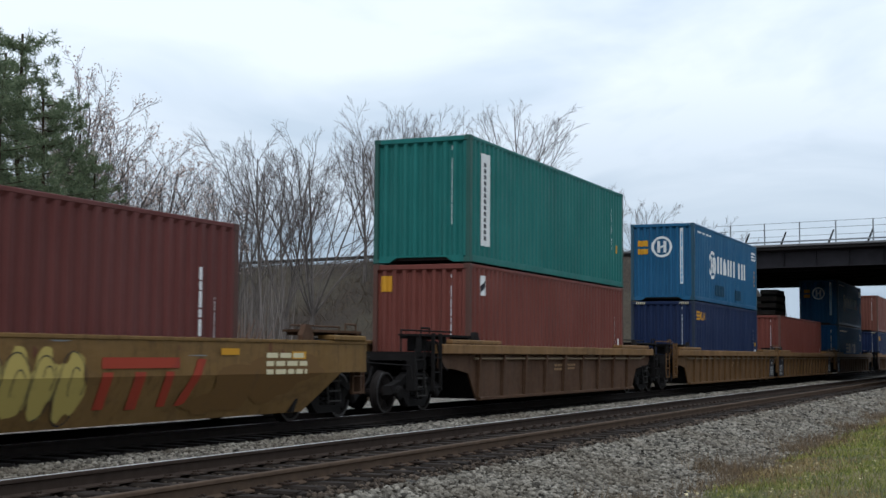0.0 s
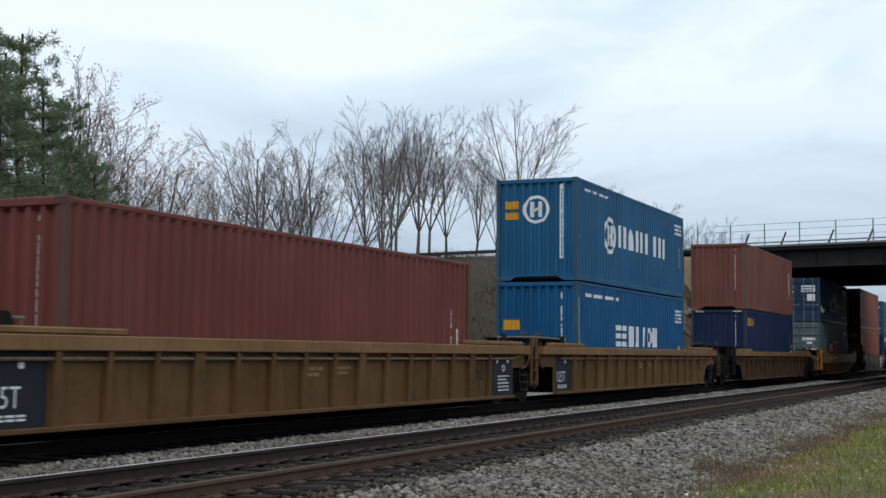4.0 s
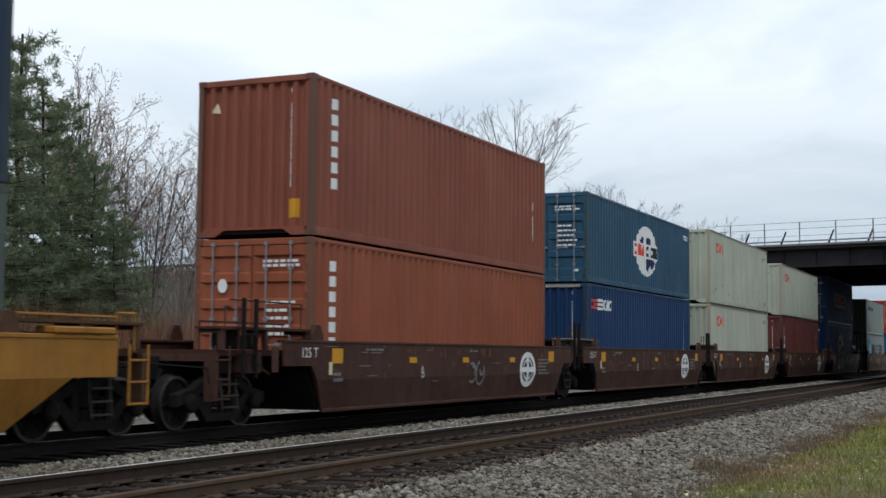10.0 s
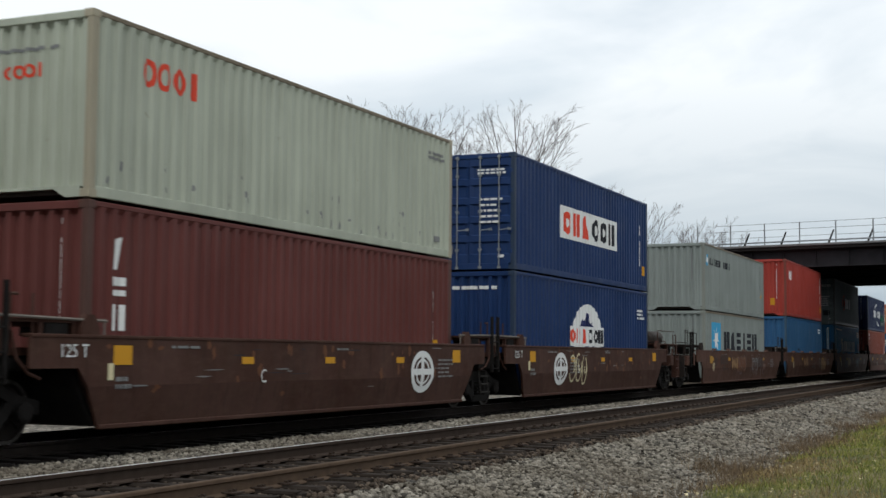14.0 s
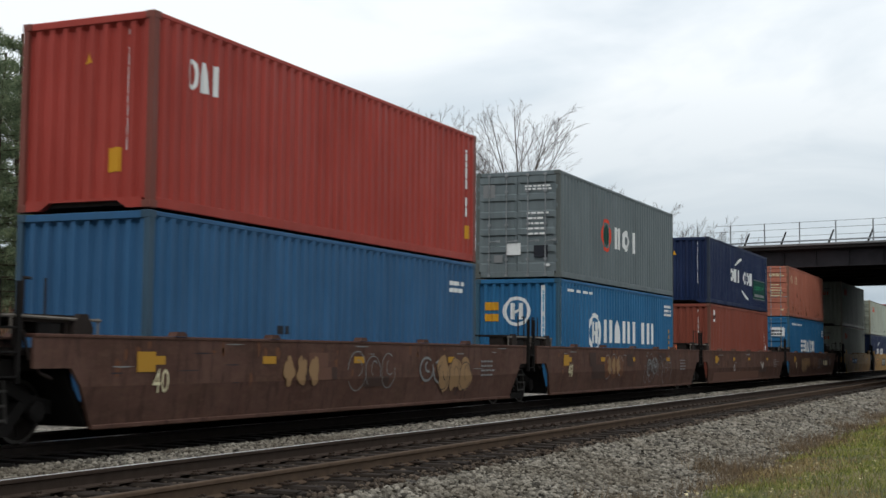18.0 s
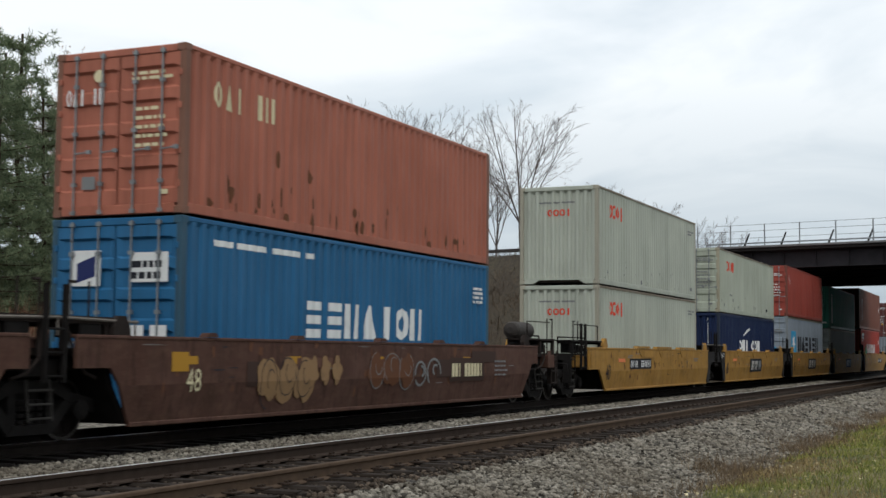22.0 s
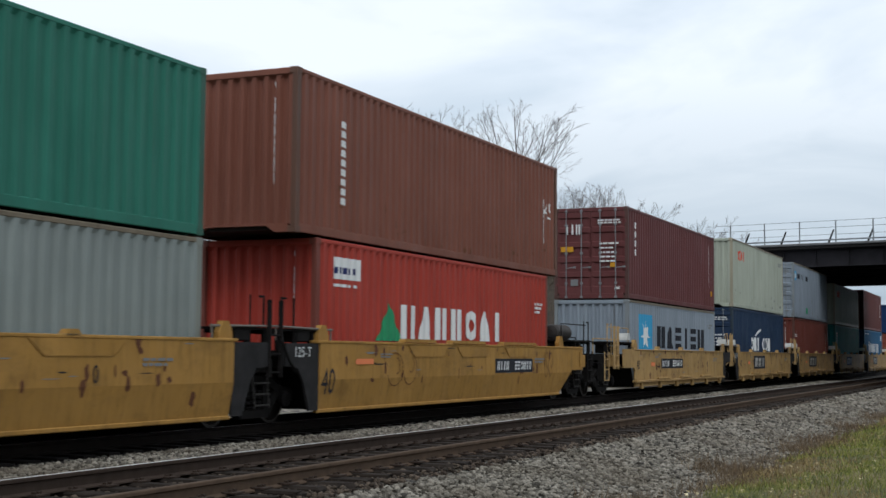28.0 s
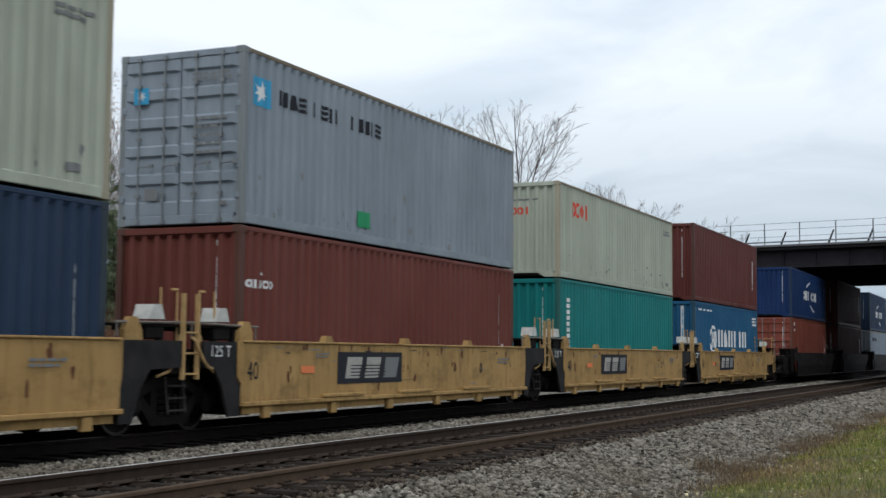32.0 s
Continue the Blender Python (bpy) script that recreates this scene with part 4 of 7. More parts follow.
    if opts.get("coupler"):
        if opts.get("end_box"):
            bm = bmesh.new()
            cbox(bm, -hb - 2.0, -hb - 1.56, -1.47, -1.05, 0.86, 1.20, 0.025)
            m("end_box", bm, mat, "painted steel box on the end platform")
            bm = bmesh.new()
            cbox(bm, -hb - 1.42, -hb - 1.22, -1.572, -1.552, 0.88, 1.30, 0.008)
            m("end_panel", bm, mat)
        bm = bmesh.new()
        cbox(bm, -e - 0.25, -e + 0.1, -0.12, 0.12, 0.80, 1.02, 0.02)
        cbox(bm, -e - 0.50, -e - 0.2, -0.16, 0.16, 0.76, 1.08, 0.05)
        m("coupler", bm, STEEL_DARK, "knuckle coupler")
        bm = bmesh.new()
        box(bm, -e + 0.05, -e + 0.12, -1.42, 1.42, 1.06, 1.18)
        box(bm, -e + 0.05, -e + 0.12, -1.42, -1.2, 0.45, 1.06)
        m("end_sill", bm, dark)
        bm = bmesh.new()
        for z in (0.48, 0.78, 1.08):
            rod(bm, (-e - 0.0, -1.42, z), (-e + 0.42, -1.42, z), 0.018, 5)
        rod(bm, (-e + 0.0, -1.42, 0.46), (-e + 0.0, -1.42, 1.3), 0.02, 5)
        rod(bm, (-e + 0.42, -1.42, 0.46), (-e + 0.42, -1.42, 1.3), 0.02, 5)
        m("sill_step", bm, opts.get("rail", dark))
    if opts.get("tank"):
        bm = bmesh.new()
        lathe(bm, [(0.08, -L - 0.15), (0.19, -L - 0.10), (0.22, -L), (0.22, -L + 1.0), (0.19, -L + 1.10), (0.08, -L + 1.15)], (0, -0.85, 1.80), 30, "x")
        for x in (-L + 0.15, -L + 0.85):
            box(bm, x - 0.05, x + 0.05, -1.02, -0.68, 1.24, 1.64)
        m("air_reservoir", bm, RESERVOIR, "dark cylindrical air reservoir")
    if opts.get("coupler"):
        # uncoupling lever, hoses, valves and pipes
        bm = bmesh.new()
        rod(bm, (-e - 0.10, -1.36, 0.96), (-e - 0.10, -0.20, 1.02), 0.016, 5)
        rod(bm, (-e - 0.10, -1.36, 0.96), (-e - 0.10, -1.40, 0.72), 0.016, 5)
        m("uncoupling_lever", bm, low)
        bm = bmesh.new()
        q = [Vector((-e + 0.05, -0.42, 0.92)), Vector((-e - 0.12, -0.44, 0.66)), Vector((-e - 0.32, -0.42, 0.52)), Vector((-e - 0.55, -0.38, 0.60))]
        for a, b in zip(q, q[1:]):
            rod(bm, a, b, 0.034, 7)
        m("brake_hose", bm, low, "black rubber brake hose")
        for x, w, h in ((-e + 0.62, 0.26, 0.30), (-e + 1.02, 0.34, 0.22)):
            bm = bmesh.new()
            cbox(bm, x, x + w, -1.30, -0.92, 1.25, 1.25 + h, 0.03)
            rod(bm, (x + w / 2, -1.32, 1.25 + h / 2), (x + w / 2, -1.26, 1.25 + h / 2), 0.07, 10)
            m("brake_valve", bm, low)
        bm = bmesh.new()
        rod(bm, (-e + 0.2, -1.0, 1.68), (-hb - 0.1, -1.0, 1.68), 0.018, 5)
        rod(bm, (-e + 0.2, -1.0, 1.24), (-e + 0.2, -1.0, 1.68), 0.018, 5)
        if opts.get("tall"):
            rod(bm, (-e + 0.45, -1.38, 2.02), (-hb - 0.2, -1.38, 2.02), 0.014, 5)
            rod(bm, (-hb - 0.2, -1.38, 1.6), (-hb - 0.2, -1.38, 2.02), 0.016, 5)
        m("grab_rail", bm, opts.get("rail", dark))
        bm = bmesh.new()
        for z in (1.30, 1.36, 1.42):
            rod(bm, (-hb - 0.55, -1.46, z), (-hb + 0.1, -1.46, z + 0.02), 0.011, 4)
        m("air_pipes", bm, low)
    # brake rigging below the deck
    bm = bmesh.new()
    rod(bm, (-L + 0.3, -0.95, 0.98), (-hb - 0.1, -0.95, 0.98), 0.035, 6)
    cbox(bm, -L - 0.35, -L + 0.25, -1.22, -0.9, 0.86, 1.10, 0.02)
    rod(bm, (-L + 0.35, -1.15, 1.05), (-L + 0.75, -1.15, 1.05), 0.11, 10)
    m("brake_cylinder", bm, low)
    bm = bmesh.new()
    q = [Vector((-L + 0.25, -1.44, 1.45)), Vector((-L + 0.34, -1.47, 1.1)), Vector((-L + 0.55, -1.47, 0.92)), Vector((-L + 0.8, -1.44, 0.85))]
    for a, b in zip(q, q[1:]):
        rod(bm, a, b, 0.022, 6)
    m("air_hose", bm, opts.get("rail", dark))


PIPE = plain("weathered_pipe", (122, 106, 84), 0.7)


def well_car(kind, mat, label, hb, xl, xr, own_l, own_r, first, last, dark, opts):
    """One well unit. hb: half the well's length at the foot; xl, xr: its truck centres."""
    root = new("well_car")
    tagged(root, label, "well car", "well cars of the train")
    zt, zb, yo = 1.385, 0.20, 1.55
    ht_l, ht_r = opts.get("ht", (hb + 0.1, hb + 0.1))
    chord = opts.get("chord", mat)
    hr = hb if last else hb - opts.get("cut", 0.0)
    for s in (-1, 1):
        y = s * yo
        if kind == "smooth":
            zf = 0.74
            if opts.get("skirt"):
                # the outer ends of a set reach over the truck, those between units stop at the black end plates
                lo = [(-ht_l, 0.80), (-hb - 0.58, 0.80), (-hb - 0.50, zf)] if first else [(-hb, zf)]
                hi = [(hb + 0.50, zf), (hb + 0.58, 0.80), (ht_r, 0.80)] if last else [(hb, zf)]
            else:
                lo = [(-ht_l, 0.98), (-hb - 0.10, 0.98), (-hb + 0.1, zf)]
                hi = [(hb - 0.1, zf), (hb + 0.10, 0.98), (ht_r, 0.98)]
            plate(root, "side_sill", lo + hi + [(hi[-1][0], zt), (lo[0][0], zt)], y, 0.05, mat)
            taper = 0.25 if opts.get("skirt") else 0.42
            fl, fr = (taper if len(lo) == 3 else 0.0), (taper if len(hi) == 3 else 0.0)
            bm = bmesh.new()
            y0, y1 = sorted((s * (yo - 0.055), s * (yo - 0.14)))
            cbox(bm, -hb + fl, hb - fr, y0, y1, zb - 0.03, zb + 0.035, 0.012)
            part("bottom_lip", bm, mat, root)
            for x, w in opts.get("caps", ()):
                bm = bmesh.new()
                y0, y1 = sorted((y + s * 0.03, y - s * 0.12))
                prism(bm, [(x, zt + 0.035), (x + w, zt + 0.035), (x + w - 0.06, zt + 0.10), (x + 0.06, zt + 0.10)], y0, y1)
                part("guide_cap", bm, chord, root)
            for x in opts.get("gussets", ()):
                plate(root, "gusset", [(x + 0.30, 1.14), (x + 1.65, 1.14), (x + 1.95, zt - 0.025), (x, zt - 0.025)], y + s * 0.014, 0.012, mat)
            plate(root, "lower_plate", [(lo[-1][0], zf), (hi[0][0], zf), (hb - fr, zb), (-hb + fl, zb)], y, 0.05, mat, lean=s * (yo - 0.09))
            bm = bmesh.new()
            y0, y1 = sorted((y + s * 0.012, y - s * 0.16))
            cbox(bm, -ht_l, ht_r, y0, y1, zt - 0.02, zt + 0.03, 0.01)
            part("top_flange", bm, chord, root)
        elif kind == "wedge":
            zf = 0.86
            plate(root, "side_sill", [(-ht_l, zf), (ht_r, zf), (ht_r, zt), (-ht_l, zt)], y, 0.06, mat)
            plate(root, "lower_plate", [(-hb - 0.95, zf), (hb + 0.95, zf), (hb, zb), (-hb, zb)], y, 0.05, mat, lean=s * (yo - 0.26))
            bm = bmesh.new()
            y0, y1 = sorted((y + s * 0.015, y - s * 0.2))
            cbox(bm, -ht_l, ht_r, y0, y1, zt - 0.03, zt + 0.03, 0.01)
            part("top_flange", bm, chord, root)
            for x0, x1 in ((-ht_l + 0.1, -ht_l + 1.3), (ht_r - 1.3, ht_r - 0.1)):
                bm = bmesh.new()
                y0, y1 = sorted((y + s * 0.05, y - s * 0.3))
                cbox(bm, x0, x1, y0, y1, zt + 0.035, zt + 0.13, 0.02)
                part("end_cap", bm, chord, root)
        elif kind == "flat":
            ht_r = ht_r if last else hr + 0.04
            plate(root, "side_sill", [(-ht_l, 0.82), (-hb - 0.12, 0.82), (-hb, 0.70), (-hb, 0.44), (hr, 0.44), (hr, 0.70), (hr + 0.03, 0.82), (ht_r, 0.82), (ht_r, zt), (-ht_l, zt)], y, 0.05, mat)
            bm = bmesh.new()
            y0, y1 = sorted((y + s * 0.07, y - s * 0.1))
            cbox(bm, -hb, hr, y0, y1, 0.36, 0.435, 0.012)
            part("lower_flange", bm, chord, root)
            plate(root, "lower_plate", [(-hb + 0.1, 0.355), (hr - 0.1, 0.355), (hr - 0.1, zb + 0.04), (-hb + 0.1, zb + 0.04)], s * (yo - 0.03), 0.05, mat)
            for i in range(6):
                x = -hb + 0.7 + i * (hb + hr - 1.4) / 5
                bm = bmesh.new()
                y0, y1 = sorted((y + s * 0.05, y - s * 0.05))
                cbox(bm, x - 0.1, x + 0.1, y0, y1, zb - 0.04, 0.355, 0.015)
                part("jacking_pad", bm, mat, root)
            for x in (-3.25, -0.25, 2.85):
                bm = bmesh.new()
                y0, y1 = sorted((y + s * 0.09, y + s * 0.0))
                cbox(bm, x - 0.75, x + 0.75, y0, y1, 0.44, 0.50, 0.012)
                part("lift_ledge", bm, mat, root)
            for x in (-3.9, -0.75, 2.4):
                bm = bmesh.new()
                y0, y1 = sorted((y + s * 0.02, y - s * 0.10))
                prism(bm, [(x, zt + 0.004), (x + 0.30, zt + 0.004), (x + 0.22, zt + 0.11), (x + 0.06, zt + 0.11)], y0, y1)
                part("guide_cap", bm, mat, root)
            bm = bmesh.new()
            y0, y1 = sorted((y + s * 0.03, y - s * 0.05))
            cbox(bm, -hb + 0.02, hr - 0.02, y0, y1, zt - 0.035, zt + 0.002, 0.01)
            part("top_flange", bm, mat, root)
        elif kind == "rib":
            left = [(-ht_l + 0.05, 0.90), (-hb - 0.9, 0.88), (-hb - 0.12, 0.78), (-hb + 0.35, zb)] if first else [(-ht_l + 0.05, 0.90), (-8.72, 0.88), (-8.70, zb)]
            right = [(hb - 0.35, zb), (hb + 0.12, 0.78), (hb + 0.9, 0.88), (ht_r - 0.05, 0.90)] if last else [(8.90, zb), (8.92, 0.88), (ht_r - 0.05, 0.90)]
            pts = left + right + [(ht_r - 0.05, 1.2), (-ht_l + 0.05, 1.2)]
            plate(root, "side_sill", pts, s * (yo - 0.11), 0.04, mat)
            bm = bmesh.new()
            y0, y1 = sorted((y + s * 0.02, y - s * 0.22))
            cbox(bm, -ht_l, ht_r, y0, y1, 1.2, zt + 0.02, 0.015)
            part("top_chord", bm, chord, root, "box-section top chord")
            bm = bmesh.new()
            y0, y1 = sorted((s * (yo - 0.02), s * (yo - 0.14)))
            cbox(bm, left[-1][0] + 0.02, right[0][0] - 0.02, y0, y1, zb - 0.02, zb + 0.05, 0.01)
            part("bottom_chord", bm, mat, root)
            bay, first_at = opts.get("bay", (1.04, -8.30))
            n = int((hb - 0.3 - first_at) / bay)
            bm = bmesh.new()
            rod(bm, (-hb + 0.1, s * (yo - 0.06), 1.10), (hb + 0.5, s * (yo - 0.06), 1.10), 0.026, 6)
            rod(bm, (hb + 0.5, s * (yo - 0.06), 1.10), (hb + 0.95, s * (yo - 0.06), 1.19), 0.026, 6)
            part("brake_pipe", bm, PIPE, root, "thin weathered air pipe")
            for i in range(n + 1):
                x = first_at + i * bay
                if abs(x) > hb - 0.3:
                    continue
                wide = opts.get("stake", (0.055, 0.12))[1 if i % 5 == 4 else 0]
                bm = bmesh.new()
                a, b = s * (yo - 0.105), s * (yo - 0.005)
                prism(bm, [(a, zb + 0.05), (s * (yo - 0.05), zb + 0.05), (b, 1.14), (b, 1.2), (a, 1.2)], x - wide, x + wide, "x")
                part("stake", bm, mat, root)
            for x0, x1 in ((-ht_l + 0.5, -ht_l + 3.3), (ht_r - 3.5, ht_r - 0.5)):
                bm = bmesh.new()
                y0, y1 = sorted((y + s * 0.01, y - s * 0.3))
                cbox(bm, x0, x1, y0, y1, zt + 0.025, zt + 0.12, 0.02)
                part("end_cap", bm, chord, root)
    for i in range(9):
        x = -hb + 0.5 + i * (2 * hb - 1.0) / 8
        part("cross_bearer", shared(("cross_bearer",), lambda bm: box(bm, -0.12, 0.12, -1.22, 1.22, 0.22, WELL_Z - 0.004)), dark, root, at=Matrix.Translation((x, 0, 0)))
    for sgn, xt, endcar in ((-1, xl, first), (1, xr, last)):
        o = dict(opts)
        o["coupler"] = endcar
        o["tank"] = opts.get("tank_l" if sgn < 0 else "tank_r")
        end_gear(root, sgn, hb, xt, mat, opts.get("gear", dark), o)
    if own_l:
        truck(root, xl, STEEL_DARK)
    if own_r:
        truck(root, xr, STEEL_DARK)
    lx = xl - 0.28 if not first else xl - 0.1
    ladder(root, lx, -1.50, 0.80 if opts.get("tall") else 0.44, 2.05 if opts.get("tall") else 1.62, opts.get("rail", dark))
    if opts.get("skirt"):
        for s in (-1, 1):
            for a, b, own in ((-hb - 0.004, xl + 0.25, not first), (hr + 0.004, xr - 0.25, not last)):
                if own:
                    sg = 1 if b > a else -1
                    pts = [(a, 0.22), (a, 1.36), (b, 1.36), (b, 0.98), (a + sg * 0.70, 0.95), (a + sg * 0.50, 0.7), (a + sg * 0.30, 0.22)]
                    plate(root, "end_skirt", pts, s * (yo - 0.03), 0.05, opts["skirt"], "black-painted end plate")
    return root


def car_mark(root, shapes, key, name="marking", y=-1.55, label="", lean=None):
    """Shapes on the near side of a well car; u along x from the well's middle, v the height. lean: (z_top, z_foot, inset)."""
    def place(u, d, z):
        yy = y + d
        if lean and z < lean[0]:
            yy += lean[2] * (lean[0] - z) / (lean[0] - lean[1])
        return (u, yy, z)
    if isinstance(shapes, Signs):
        shapes, name = [p for sign in shapes for p in sign], "small_print"
    bm_shapes = shapes
    if lean:
        out = []
        for p in shapes:
            zs = [q[1] for q in p]
            if min(zs) < lean[0] < max(zs):
                for keep in (1, -1):
                    r = []
                    for (a, b), (c, d) in zip(p, p[1:] + p[:1]):
                        ia, ic = keep * (b - lean[0]) >= 0, keep * (d - lean[0]) >= 0
                        if ia:
                            r.append((a, b))
                        if ia != ic:
                            t = (lean[0] - b) / (d - b)
                            r.append((a + (c - a) * t, lean[0]))
                    if len(r) > 2:
                        out.append(r)
            else:
                out.append(p)
        bm_shapes = out
    LAYERS[root.name] += 1
    return drape(name, bm_shapes, MARKS[key], root, place, 0, 0, 0.004 + 0.0008 * LAYERS[root.name], label)


# ---------------- the train ----------------
HC, SD = 2.896, 2.591
L40, L45 = 12.192, 13.716
PAINTS = {
    "maroon": ((95, 48, 43), "maroon"), "redbrown": ((108, 56, 46), "red-brown"), "brown": ((112, 69, 57), "brown"),
    "green": ((30, 106, 100), "sea-green"), "blue": ((32, 88, 124), "mid-blue"), "navy": ((17, 35, 70), "navy blue"),
    "teal": ((20, 82, 126), "teal-blue"), "slate": ((33, 53, 78), "dark slate-blue"), "greygreen": ((84, 99, 100), "grey-green"),
    "orange": ((132, 74, 56), "orange-brown"), "petrol": ((42, 80, 104), "faded petrol-blue"), "royal": ((20, 54, 94), "blue"),
    "pale": ((172, 178, 162), "pale grey-green"), "cobalt": ((15, 47, 92), "cobalt-blue"), "grey": ((134, 142, 138), "light grey"),
    "red": ((158, 60, 50), "bright red"), "steelblue": ((46, 90, 128), "steel-blue"), "bright": ((36, 98, 140), "bright blue"),
    "taupe": ((103, 113, 115), "grey"), "rust": ((128, 66, 51), "rust-red"), "salmon": ((168, 102, 82), "faded salmon-red"),
    "brick": ((154, 70, 58), "brick-red"), "jade": ((44, 114, 96), "green"), "vermilion": ((166, 60, 46), "vermilion"),
    "chalk": ((174, 179, 166), "pale grey"),
    "umber": ((122, 74, 58), "warm brown"), "tango": ((142, 78, 52), "faded orange"),
    "wine": ((98, 53, 52), "wine-red"), "aqua": ((24, 120, 118), "turquoise"), "ice": ((138, 148, 157), "pale blue-grey"),
}


POSTS = {"chalk": ((160, 156, 140), 0.9), "pale": ((162, 155, 134), 0.95), "grey": ((128, 132, 124), 0.9), "ice": ((132, 138, 140), 0.9)}


def post_of(key):
    if key not in POSTS:
        return paint(key + "_post_paint", tuple(int(c * 0.55 + d * 0.42) for c, d in zip(PAINTS[key][0], (74, 74, 64))), 0.6, 0.6)
    return paint(key + "_post_paint", POSTS[key][0], 0.5, POSTS[key][1])


def mat_of(key):
    g = {"pale": (0.30, 0.45), "chalk": (0.28, 0.4), "grey": (0.28, 0.3), "ice": (0.28, 0.3), "salmon": (0.4, 0.5), "petrol": (0.5, 0.4)}.get(key, (0.35, 0.22))
    return paint(key + "_container_paint", PAINTS[key][0], g[0], g[1])


def emblem_h(u, v, r):
    """A ring with two uprights and a slanting crossbar."""
    return ring(u, v, r, r, r * 0.22) + rect(u - r * 0.42, v - r * 0.55, r * 0.24, r * 1.1) + rect(u + r * 0.18, v - r * 0.55, r * 0.24, r * 1.1) + poly(
        (u - r * 0.3, v - r * 0.2), (u + r * 0.3, v + r * 0.02), (u + r * 0.3, v + r * 0.22), (u - r * 0.3, v))


def globe(u, v, r):
    """A pale disc; its dark patches are laid on it apart."""
    return ellipse(u, v, r, r * 0.64, 36)


def patches(u, v, r, seed):
    rng = random.Random(seed)
    out = []
    for _ in range(15):
        a, d = rng.uniform(0, 6.28), r * rng.uniform(0.1, 0.78)
        s = r * rng.uniform(0.10, 0.26)
        n = 8
        c = (u + d * math.cos(a), v + 0.64 * d * math.sin(a))
        out.append([(c[0] + s * rng.uniform(0.6, 1.2) * math.cos(2 * math.pi * i / n), c[1] + s * rng.uniform(0.6, 1.3) * math.sin(2 * math.pi * i / n)) for i in range(n)])
    return out


def swoosh(u, v, w, h, flip=1):
    """A thin crescent."""
    n = 10
    a = [(u + w * i / n, v + flip * h * math.sin(math.pi * 0.5 * i / n)) for i in range(n + 1)]
    b = [(u + w * i / n, v + flip * (h * math.sin(math.pi * 0.5 * i / n) - h * 0.40 * math.sin(math.pi * min(1, 0.15 + 0.6 * i / n)))) for i in range(n + 1)]
    return [[a[i], a[i + 1], b[i + 1], b[i]] for i in range(n)]


def door_notes(H, key="w"):
    """The small writing on a pair of doors, as bars."""
    return [("E", bars(1.45, H - 0.52, 0.75, 0.16, 2), key), ("E", bars(1.5, H * 0.40, 0.62, 0.70, 5, 0.62), key), ("E", rect(0.55, 0.42, 0.25, 0.20), "s"),
            ("E", rect(2.0, 0.30, 0.16, 0.07), key)]


def side_notes(H, L=L40, key="w"):
    """Small writing near the far end of a side."""
    return [("S", bars(L - 1.25, H - 0.42, 0.85, 0.26, 2), key), ("S", column(L - 0.9, H * 0.42, 0.09, H * 0.28, 6), key), ("S", rect(L - 0.62, H * 0.26, 0.16, 0.2), "y")]


def end_column(H, key="w"):
    return [("E", column(1.93, H * 0.30, 0.05, H * 0.62, 11), key)]


